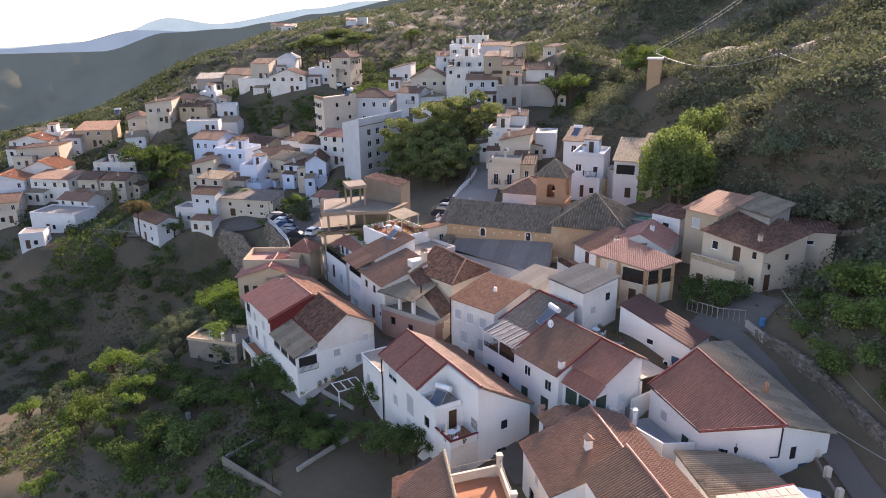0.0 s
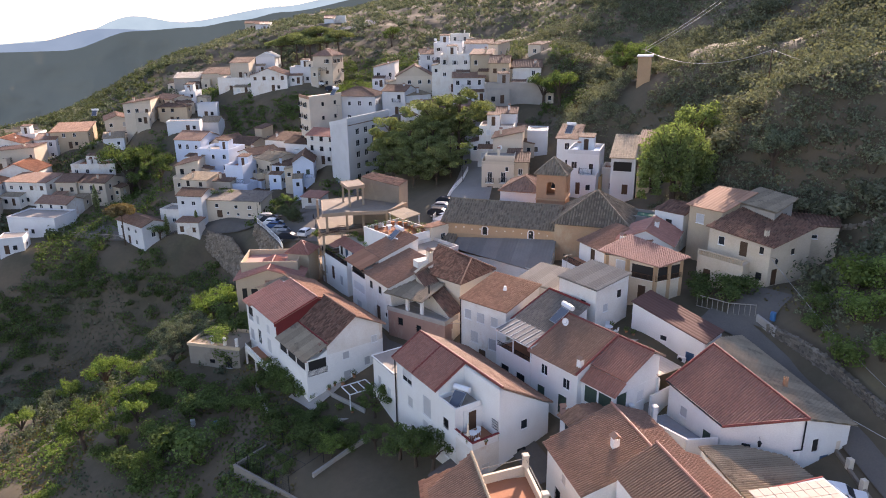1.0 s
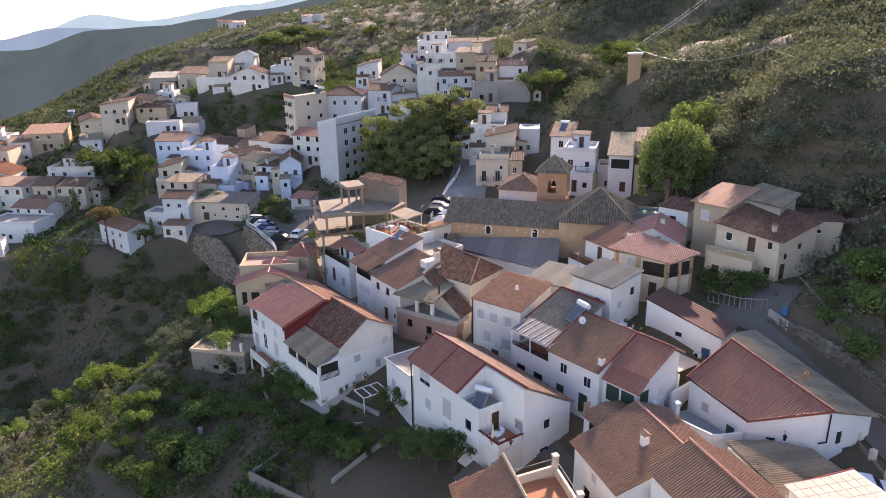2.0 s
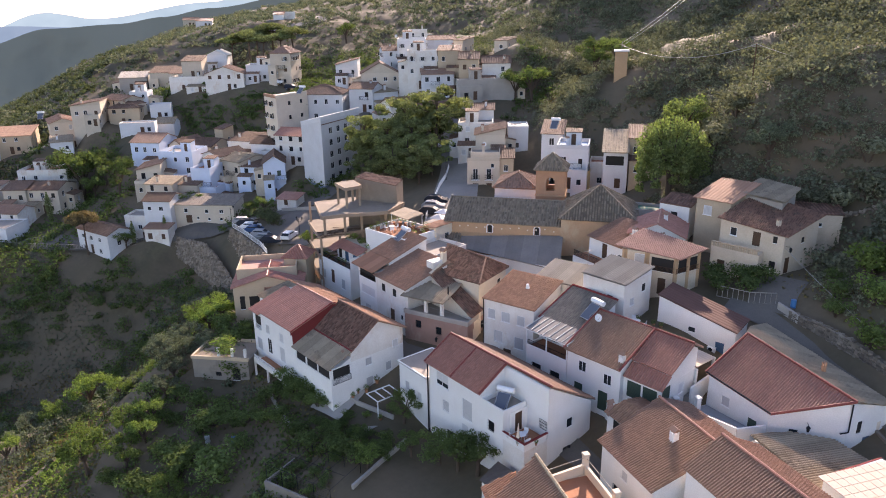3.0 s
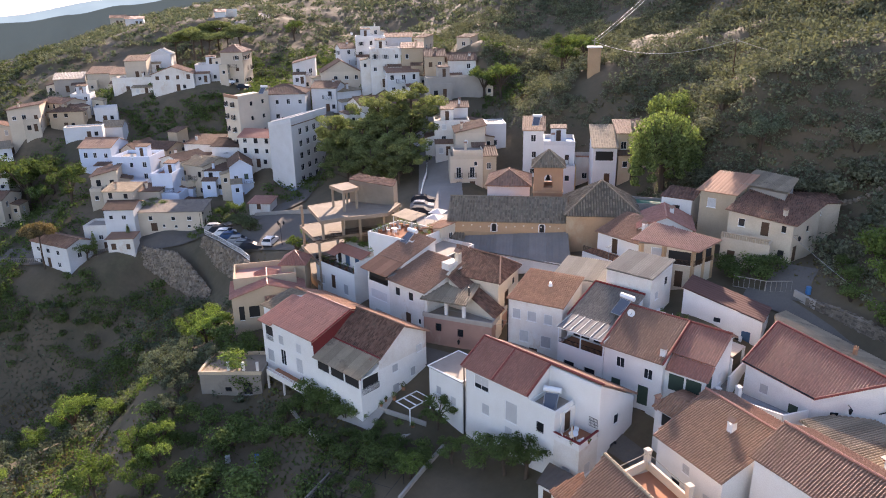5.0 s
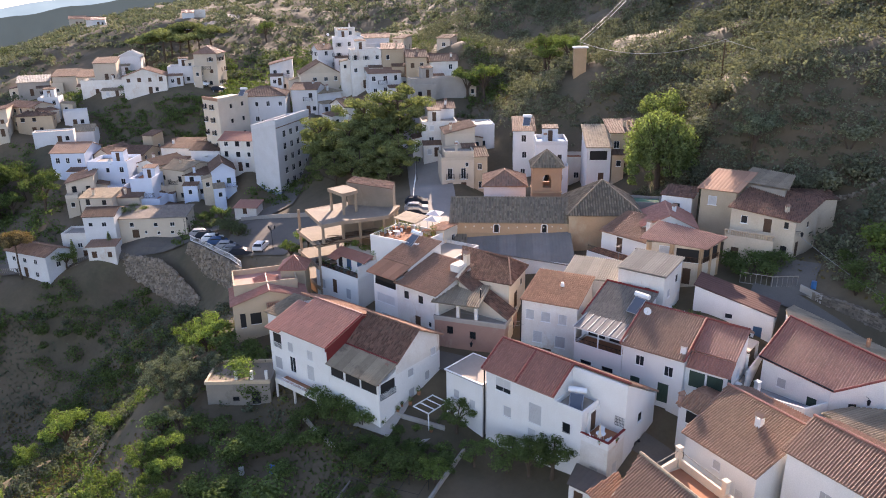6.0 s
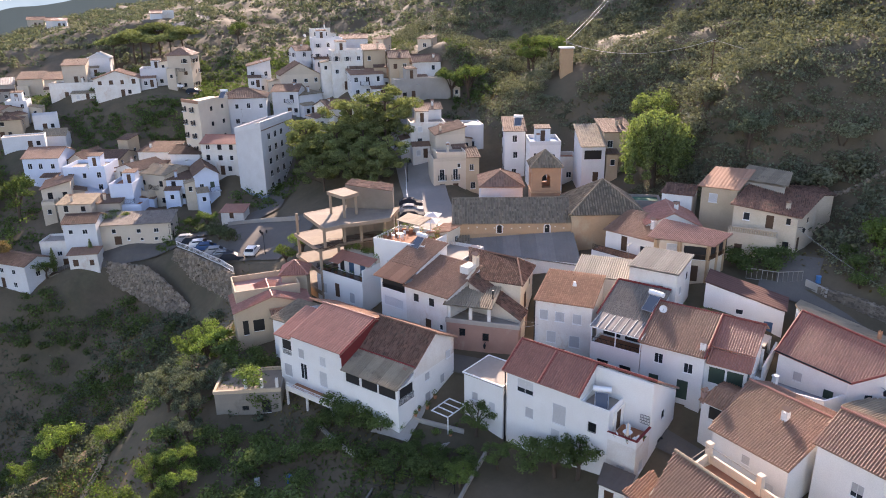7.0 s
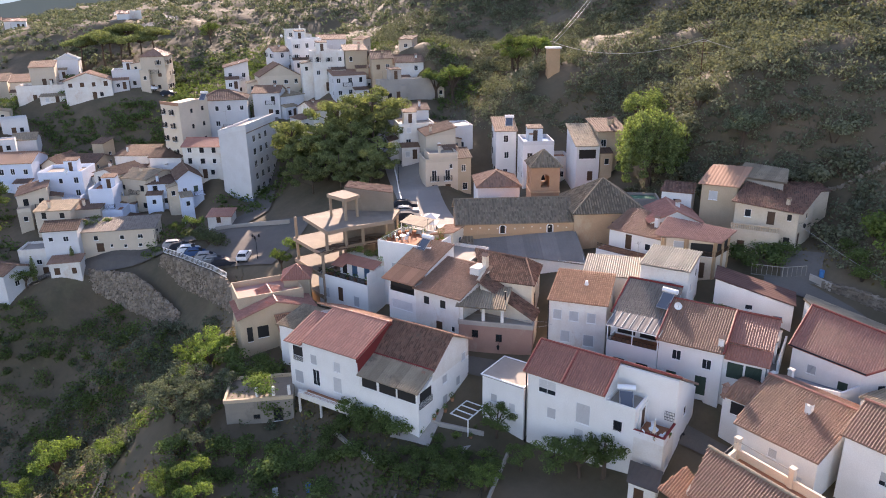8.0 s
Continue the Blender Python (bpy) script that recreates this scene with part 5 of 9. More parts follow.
def brick_house():
    c = thing("house", pose(3.66, 81.0, 7.2, 0, 0, -46), "old pink brick house with a roof terrace under corrugated sheets", "house", "village houses")
    block(c, 0, 8.6, 0, 5.6, -4, 3.6, PINKBRICK, {"f": [(1.6, 1.9, 0.7, 0.9, "r"), (4.4, 1.6, 0.7, 0.9, "r"), (3.2, -1.2, 0.9, 1.0, "r"), (6.6, -2.0, 1.0, 1.9, "d")], "r": [(1.4, 1.2, 0.7, 1.3, "d"), (3.4, 1.8, 0.6, 0.9, "r")]})
    part("terrace", Shape().box(0.2, 8.4, 0.2, 5.4, 3.6, 3.65).mesh("terrace", GREYFLAT), c)
    parapet(c, -0.08, 8.7, -0.1, 5.6, 3.45, 0.55, GREYREND, 0.22, "parapet", "b")
    s = Shape()
    for u in (0.15, 2.7, 4.9):
        part("gallery_pier", Shape().box(u, u + 0.35, 0.1, 0.45, 3.6, 5.7).mesh("gallery_pier", OLDWHITE), c)
    part("gallery_wall", Shape().box(0.1, 5.3, 4.2, 4.4, 3.6, 6.4).mesh("gallery_wall", OLDWHITE), c)
    part("gallery_wall", Shape().box(0.1, 0.3, 0.45, 4.19, 3.6, 5.7).mesh("gallery_wall", OLDWHITE), c)
    roof_face(c, [(-0.3, -0.4, 5.75), (5.6, -0.4, 5.75), (5.6, 4.4, 6.6), (-0.3, 4.4, 6.6)], (0, 1, 0.2), FIBRE, "sheet", "gallery_roof", "grey corrugated sheets")
    part("stove_pipe", Shape().tube([(5.2, 1.6, 5.6), (5.2, 1.6, 7.3)], 0.09, sides=8).mesh("stove_pipe", IRON), c)
    r0, r1 = (11.6, 89.0, 16.0), (14.6, 82.4, 16.0)
    dd = poly_house("cream house with old clay tiled roof hipped at one end", [(8.6, 83.2, 14.4), (12.2, 78.2, 14.3), (17.6, 83.2, 13.9), (13.4, 91.6, 14.3)], 8.0, CREAM, {1: [(2.2, 2.2, 1.4, 2.2, "d"), (5.0, 4.4, 0.8, 0.8, "o")]},
                    [([(8.2, 83.2, 14.6), (12.1, 77.7, 14.4), r1, r0], (0.7, 0.6, 0.4), OLDTILE, "tile"), ([(12.1, 77.7, 14.4), (18.0, 83.2, 14.0), r1], (-0.6, 0.4, 0.5), OLDTILE, "tile"), ([(18.0, 83.2, 14.0), (13.6, 92.0, 14.3), r0, r1], (-0.8, -0.3, 0.5), OLDTILE, "tile")])
    for p, q in (((12.1, 77.7, 14.5), r1), ((18.0, 83.2, 14.1), r1), (r1, r0)):
        cap(dd, *local(dd, (p[0], p[1], p[2] + 0.08), (q[0], q[1], q[2] + 0.08)), OLDTILE)
    q = poly_house("narrow cream wing under a sloping strip of old tiles", [(7.4, 82.0, 14.3), (10.5, 75.7, 11.2), (12.0, 76.9, 11.4), (8.9, 83.0, 15.0)], 8.0, CREAM, {}, [([(7.3, 82.3, 14.5), (10.4, 75.4, 11.4), (12.2, 76.6, 11.6), (9.0, 83.3, 15.3)], (-0.4, 0.8, 0.5), OLDTILE, "tile")])
    cap(q, *local(q, (7.3, 82.3, 14.75), (9.0, 83.3, 15.5)), CREAM, 0.2, "coping")
    x = house(1.45, 87.0, -68, 6.4, 6.5, 8.0, 13.6, "sb", 2.0, OLDWHITE, BROWNTILE, "weathered white row house with brown tiled roof", {"f": [(1.2, 3.9, 0.8, 1.0, "o"), (3.6, 3.9, 0.8, 1.0, "o"), (3.0, 0.2, 0.9, 1.9, "d"), (5.2, 1.2, 0.5, 0.7, "g")]}, style="tile")
    part("roof_room", Shape().box(4.9, 6.2, 4.4, 6.3, 6.6, 7.9).mesh("roof_room", OLDWHITE), x)
    chimney(x, 6.0, 6.2, 8.0, 1.2, 0.6, CREAM)
    y = house(-0.1, 91.0, -68, 4.3, 8.5, 7.6, 14.0, "sb", 0.1, WHITE, GREYFLAT, "tall white house with open gallery under a pink awning roof", {"f": [(0.3, 4.9, 3.7, 1.35, "o"), (0.5, 2.6, 3.2, 1.2, "s"), (1.2, -0.4, 1.4, 1.6, "s")]}, style="wide")
    roof_face(y, [(-0.5, -0.8, 6.5), (4.5, -0.8, 6.5), (4.5, 2.2, 7.4), (-0.5, 2.2, 7.4)], (0, 1, 0.3), SALMON, "sheet", "awning_roof", "pink corrugated awning sheets")
    roof_face(y, [(-0.5, 2.2, 7.5), (4.5, 2.2, 7.5), (4.5, 8.0, 9.3), (-0.5, 8.0, 9.3)], (0, 1, 0.3), BROWNTILE, "tile")
    part("upper_wall", Shape().prism([(2.0, 6.4), (2.0, 7.2), (8.0, 9.1), (8.0, 6.4)], -0.1, 4.3).mesh("upper_wall", WHITE), y)
    part("gallery_railing", rail_shape([(0.3, -0.03, 4.9), (4.0, -0.03, 4.9)], 0.6).mesh("gallery_railing", IRON), y)
    z = house(-3.9, 104.6, -68, 9.0, 4.4, 6.3, 10.9, "flat", 0.35, WHITE, GREYFLAT, "blue-white house with tiled terrace, railings and pot plants", {"f": [(1.0, 1.6, 0.9, 1.4, "s"), (3.6, 1.6, 0.9, 2.0, "d"), (6.4, 1.4, 1.0, 1.5, "s")]})
    block(z, 2.4, 9.0, 1.9, 4.4, 4.5, 6.7, WHITE, {"f": [(0.4, 4.8, 0.9, 1.7, "o"), (2.2, 4.8, 1.0, 1.75, "B"), (4.4, 4.8, 1.0, 1.75, "B")]})
    part("side_wall", Shape().box(8.8, 8.98, 0.2, 1.9, 4.5, 6.5).mesh("side_wall", WHITE), z)
    part("roof_terrace", Shape().box(2.4, 9.0, 2.9, 4.4, 6.7, 7.3).mesh("roof_terrace", CREAM), z)
    g = np.random.default_rng(6)
    for k in range(7):
        pts = puff(g, (2.8 + k * 0.95, 3.6 + 0.4 * (k % 2), 7.6 + 0.25 * (k % 3)), 0.62, 150, 0.9)
        part("planting", leaves("planting", pts, [0.085] * len(pts), LEAF if k % 2 else BRIGHT, g, 0.2), z, "leafy plants on a roof terrace")
    roof_face(z, [(2.2, 1.2, 6.75), (9.1, 1.2, 6.75), (9.1, 3.0, 7.35), (2.2, 3.0, 7.35)], (0, 1, 0.2), REDTILE, "coarse")
    part("railing", rail_shape([(0.1, 0.08, 4.95), (8.9, 0.08, 4.95)], 0.7).mesh("railing", IRON), z)
    roof_face(z, [(2.3, 0.3, 6.45), (4.3, 0.3, 6.45), (4.3, 1.3, 6.75), (2.3, 1.3, 6.75)], (0, 1, 0.2), REDTILE, "wide", "awning_roof")
    t = house(2.3, 98.3, -60, 8.0, 6.5, 9.0, 15.7, "flat", 0.8, WHITE, TERRACOTTA, "white house with a roof terrace, parasol and potted plants", {"f": [(5.5, 4.0, 0.9, 1.8, "g"), (2.0, 3.6, 0.8, 1.0, "s")], "l": [(2.0, 4.0, 0.9, 1.1, "s")]})
    roof_face(t, [(1.4, 3.4, 9.2), (5.4, 3.0, 9.0), (5.4, 6.2, 9.3), (1.4, 6.4, 9.4)], (0, 1, 0.05), FIBRE, "wide", "awning_roof", "pale flat awning")
    s = Shape()
    for u, v in ((1.6, 3.6), (5.2, 3.2), (5.2, 6.1), (1.6, 6.2)):
        s.tube([(u, v, 6.7), (u, v, 9.1)], 0.05)
    part("awning_posts", s.mesh("awning_posts", WHITEPAINT), t)
    house(6.7, 91.5, -60, 5.2, 6.0, 9.5, 14.9, "flat", 0.5, OLDWHITE, GREYFLAT, "white stepped house with cream parapets", floors=2, kinds="g", skip=0.5)
    house(9.8, 96.8, -60, 3.2, 4.5, 11.0, 16.2, "sr", 0.8, CREAM, SALMON, "small cream house at the church street", floors=2, kinds="g", skip=0.6)


def lower_left():
    v = house(-16.5, 100.2, -8, 9.6, 6.0, 4.2, 9.1, "gy", 1.5, TAN, REDTILE, "tan house with red gable roof at the valley edge", {"f": [(0.8, 1.5, 0.7, 2.0, "o"), (2.1, 1.8, 1.4, 1.6, "o")]}, style="tile")
    block(v, 4.6, 8.6, -2.4, 0, -3, 3.6, TAN, {"f": [(1.2, 1.2, 0.9, 1.0, "g")]})
    simple_roof(v, "gx", 4.6, 8.6, -2.6, 2.0, 3.6, 1.0, BROWNTILE, TAN, "tile")
    t = house(-15.8, 102.4, -8, 8.4, 6.0, 4.6, 10.1, "flat", 0.85, TAN, PINKFLOOR, "tan flat-roofed house with a wide salmon terrace", {})
    house(-9.0, 104.4, -25, 3.4, 3.4, 6.0, 11.4, "hip", 1.4, TAN, REDTILE, "small square tan stair tower with red hipped roof", {}, style="tile")
    house(-13.0, 95.4, -62, 6.5, 4.6, 4.6, 9.4, "sb", 0.7, WHITE, FIBRE, "white house with a grey sheet roof", floors=2, kinds="g", skip=0.5, style="tile")


def skeleton_building():
    """An unfinished concrete frame: curved decks on posts over raw brick."""
    r = thing("unfinished_building", pose(-3.7, 108.4, 5.4), "unfinished concrete frame building with open decks and raw brick base", "building")
    PADS.append((2.0, 104.0, 7.0))
    plan = [(-3.4, 110.0), (-3.4, 101.4), (-0.2, 101.8), (2.4, 101.5), (6.2, 101.3), (9.6, 105.4), (3.1, 111.0)]
    low = [(-4.4, 112.0), (-3.8, 103.5), (-0.8, 103.9), (2.9, 104.2), (6.4, 103.5), (9.4, 106.5), (3.0, 112.4)]

    def deck(pts, z, t=0.32, name="deck"):
        s = Shape()
        k = len(pts)
        s.v = [Vector((x + 3.7, y - 108.4, z)) for x, y in pts] + [Vector((x + 3.7, y - 108.4, z - t)) for x, y in pts]
        s.f = [tuple(range(k)), tuple(range(2 * k - 1, k - 1, -1))] + [(k + i, k + (i + 1) % k, (i + 1) % k, i) for i in range(k)]
        d = part(name, s.mesh(name, CONCRETE), r)
        for (ax, ay), (bx, by) in zip(pts, pts[1:] + pts[:1]):
            length = math.hypot(bx - ax, by - ay)
            part("edge_beam", Shape().box(-0.04, length + 0.04, -0.05, 0.16, z - t - 0.16, z + 0.03, 0.01).mesh("edge_beam", BEAM), d, "", pose(ax + 3.7, ay - 108.4, 0, 0, 0, math.degrees(math.atan2(by - ay, bx - ax))))
        return d
    for z, p in ((12.4, plan), (9.0, low), (5.8, low), (2.6, low)):
        deck(p, z)
    for level, p in ((12.1, [low[0]] + [(a + 0.3, b + 1.9) for a, b in plan[1:5]] + [plan[5]]), (8.7, low), (5.5, low), (2.3, low)):
        for x, y in p[:6]:
            cx, cy = x + (2.0 - x) * 0.06 + 3.7, y + (105 - y) * 0.06 - 108.4
            part("post", Shape().box(cx - 0.17, cx + 0.17, cy - 0.17, cy + 0.17, level - 3.1, level, 0.02).mesh("post", BEAM), r)
    # brick infill at the foot
    s = Shape()
    for (a, b), (c, d) in zip(low[:4], low[1:5]):
        p, q = Vector((a + 4.0, b - 108.2, 0)), Vector((c + 4.0, d - 108.2, 0))
        u = (q - p).normalized()
        s.facade(p, u, (u.y, -u.x, 0), (q - p).length, -4, 2.2, [(0.5, 0.2, 0.9, 1.8), ((q - p).length - 1.7, 0.2, 0.9, 1.8)] if (q - p).length > 4 else [])
    part("brick_infill", s.mesh("brick_infill", RAWBRICK), r)
    part("back_wall", Shape().box(5.0, 13.0, -1.5, -1.2, 0, 12.0).mesh("back_wall", CONCRETE), r)
    # stair head and upper room
    deck([(-0.3, 108.2), (0.6, 104.2), (3.2, 105.2), (2.6, 109.0)], 15.6, 0.28, "canopy")
    for x, y in ((0.0, 107.9), (0.8, 104.7), (2.9, 105.5), (2.3, 108.6)):
        part("post", Shape().box(x + 3.55, x + 3.85, y - 108.55, y - 108.25, 12.4, 15.4).mesh("post", BEAM), r)
    u = Shape()
    room = [(3.0, 109.6, 15.9), (8.4, 104.9, 15.2), (10.2, 108.4, 15.2), (5.2, 112.6, 15.9)]
    for (a, b, z), (c, d, w) in zip(room, room[1:] + room[:1]):
        u.quad((a + 3.7, b - 108.4, 5), (c + 3.7, d - 108.4, 5), (c + 3.7, d - 108.4, w), (a + 3.7, b - 108.4, z))
    part("upper_room", u.mesh("upper_room", CONCRETE), r)
    roof_face(r, [(x + 3.7, y - 108.4, z) for x, y, z in room], (-0.5, 0.5, 0.1), OLDTILE, "coarse")
    rng = random.Random(4)
    for k in range(36):
        x, y, z = rng.uniform(0.5, 9.5), rng.uniform(-5.6, -2.6), rng.choice((9.0, 5.8, 9.0))
        part("plank", Shape().box(-1.4, 1.4, -0.08, 0.08, 0.02 + k % 3 * 0.05, 0.07 + k % 3 * 0.05).mesh("plank", WOOD), r, "", pose(x, y, z, 0, 0, rng.uniform(-40, 40)))


def east_houses():
    n = poly_house("brick-pillared house with open porch and pink sheet roof", [(28.4, 73.5, 18.6), (32.5, 68.6, 18.6), (36.2, 69.5, 18.7), (33.2, 76.5, 19.5)], 13.6, PEELING,
                   {0: [(1.5, 3.0, 1.5, 1.7, "s"), (3.5, 3.0, 2.7, 1.6, "o"), (4.4, 0.2, 0.9, 2.0, "d")], 1: [(0.3, 3.0, 1.5, 1.6, "o"), (2.1, 3.0, 1.4, 1.6, "o")]},
                   [([(27.8, 74.1, 18.75), (32.5, 67.9, 18.75), (36.9, 69.1, 18.85), (33.0, 76.6, 19.9)], (0.3, 0.8, 0.4), PINKSHEET, "tile")])
    for x, y in ((28.6, 73.2), (30.3, 71.2), (32.5, 68.8), (34.3, 69.15), (36.0, 69.6)):
        a, b, c = local(n, (x, y, 13.6))[0]
        part("brick_pier", Shape().box(a - 0.2, a + 0.2, b - 0.2, b + 0.2, 0.0, 5.0).mesh("brick_pier", TOWERTAN), n, "ochre brick pier")
    part("porch_railing", rail_shape(local(n, (30.6, 70.8, 16.6), (32.5, 68.55, 16.6), (36.1, 69.4, 16.6)), 0.6).mesh("porch_railing", WOOD), n)
    house(32.6, 79.0, -37, 6.6, 6.5, 14.5, 18.5, "gy", 1.5, WHITE, REDTILE, "white gabled house with red tiled roof and chimney", floors=1, kinds="g", skip=0.6, style="tile", chim=1)
    w = house(29.0, 82.6, -76, 7.4, 5.5, 13.0, 17.3, "sb", 1.6, WHITE, BROWNTILE, "white house with brown roof over a terrace", {"f": [(2.4, 2.0, 0.9, 2.0, "d"), (5.2, 2.4, 0.8, 0.9, "g")]}, style="tile", chim=1)
    block(w, -0.6, 8.2, -2.2, 0, -3, 1.9, WHITE, {"f": [(1.4, 0.2, 0.8, 1.0, "s"), (5.2, 0.2, 0.8, 1.0, "s")]})
    part("terrace", Shape().box(-0.5, 8.1, -2.1, -0.02, 1.9, 1.95).mesh("terrace", TERRACOTTA), w)
    part("terrace_railing", rail_shape([(-0.5, -2.1, 1.9), (8.1, -2.1, 1.9)], 0.8).mesh("terrace_railing", IRON), w)
    f = house(18.8, 76.4, -50, 7.0, 5.5, 9.5, 15.0, "sb", 0.5, OLDWHITE, METAL, "low white house with pale corrugated roof", {}, style="sheet")
    o = poly_house("old peeling ochre farmhouse with clay tiled roof and balcony terrace", [(41, 72.6, 21.2), (44.5, 66, 20.5), (50.8, 67.8, 22.0), (47.8, 75.5, 22.6)], 15.6, PEELING,
                   {0: [(1.2, 3.9, 0.8, 1.0, "g"), (3.9, 3.2, 0.9, 1.7, "d"), (6.2, 4.0, 0.5, 0.8, "o"), (6.1, 0.9, 0.7, 0.9, "o")], 1: [(0.6, 0.4, 0.9, 1.9, "d"), (3.4, 3.6, 0.6, 0.7, "o")]},
                   [([(40.7, 73.0, 21.4), (44.5, 65.5, 20.65), (51.2, 67.4, 22.2), (48.2, 75.7, 23.0)], (0.8, 0.5, 0.4), OLDTILE, "tile")])
    chimney(o, 4.2, -4.6, 5.6, 0.9, 0.4, PEELING)
    t = poly_house("peeling ochre terrace block with brick balustrade", [(39.2, 71.6, 18.4), (41.8, 66.6, 18.4), (43.4, 67.8, 18.4), (40.9, 72.6, 18.4)], 15.0, PEELING, {0: [(0.9, 0.6, 0.9, 1.3, "d"), (3.6, 0.8, 0.8, 0.8, "o")]}, name="terrace_block")
    s = Shape()
    rng = random.Random(8)
    for k in range(22):
        p = Vector((0, 0, 0)).lerp(Vector((2.6, -5.0, 0)), k / 22)
        s.box(p.x, p.x + 0.14, p.y, p.y + 0.14, 3.4, 3.95)
    s.tube([(0, 0, 4.0), (2.6, -5.0, 4.0)], 0.1)
    part("balustrade", s.mesh("balustrade", TAN), t)
    poly_house("tan upper house with pale salmon roof", [(41.6, 78.4, 22.3), (43.6, 74.4, 22.4), (49.0, 76.5, 24.0), (47.0, 80.6, 24.0)], 17.0, TAN, {0: [(1.0, 3.4, 1.1, 1.2, "s")], 1: [(0.7, 3.4, 0.9, 1.2, "g")]},
               [([(41.2, 78.8, 22.4), (43.5, 74.0, 22.5), (49.4, 76.3, 24.0), (47.0, 81.0, 24.0)], (0.9, 0.4, 0.3), SALMON, "wide")])
    poly_house("grey shed room under corrugated sheets", [(46.4, 76.0, 23.0), (47.8, 70.6, 23.0), (52.0, 73.2, 23.6), (51.4, 78.6, 23.6)], 19.0, GREYREND, {1: [(1.0, 2.0, 2.6, 1.4, "o")]},
               [([(46.0, 76.4, 23.2), (47.6, 70.0, 23.2), (52.5, 73.0, 23.9), (51.6, 79.2, 23.9)], (1, 0.4, 0.2), FIBRE, "sheet")])
    poly_house("low peeling outbuilding with a tiled edge", [(51.0, 70.2, 21.4), (54.6, 68.2, 21.6), (56.6, 71.2, 21.8), (52.4, 74.6, 21.8)], 17.0, PEELING, {0: [(1.2, 3.0, 0.8, 0.5, "g")]},
               [([(50.8, 70.2, 21.5), (54.6, 67.9, 21.7), (56.9, 71.2, 21.9), (52.4, 74.9, 21.9)], (0.4, 0.8, 0.05), OLDTILE, "coarse")])
    poly_house("small white ruin with crumbling tiles", [(39.6, 83.4, 20.6), (41.8, 80.0, 20.6), (45.0, 82.0, 21.0), (43.0, 85.4, 21.0)], 16.5, WHITE, {0: [(1.6, 2.2, 0.9, 1.0, "o")]},
               [([(39.4, 83.6, 20.7), (41.8, 79.7, 20.7), (45.2, 82.0, 21.3), (43.0, 85.7, 21.3)], (0.6, 0.5, 0.2), OLDTILE, "coarse")])
    # transformer tower on the hill
    w = thing("transformer_tower", pose(60.2, 131.2, 31.0, 0, 0, -30), "slender tan brick transformer tower with flat cap", "tower")
    part("shaft", Shape().box(-1.2, 1.2, -1.2, 1.2, -3, 6.3).mesh("shaft", TOWERTAN), w)
    part("cap", Shape().box(-1.45, 1.45, -1.45, 1.45, 6.3, 6.6, 0.05).mesh("cap", WHITE), w)
    part("mast", Shape().tube([(0, 0.4, 6.6), (0, 0.4, 8.2)], 0.06).tube([(-0.6, 0.4, 7.6), (0.6, 0.4, 7.6)], 0.05).mesh("mast", METAL), w)


lane_houses()
brick_house()
lower_left()
skeleton_building()
east_houses()


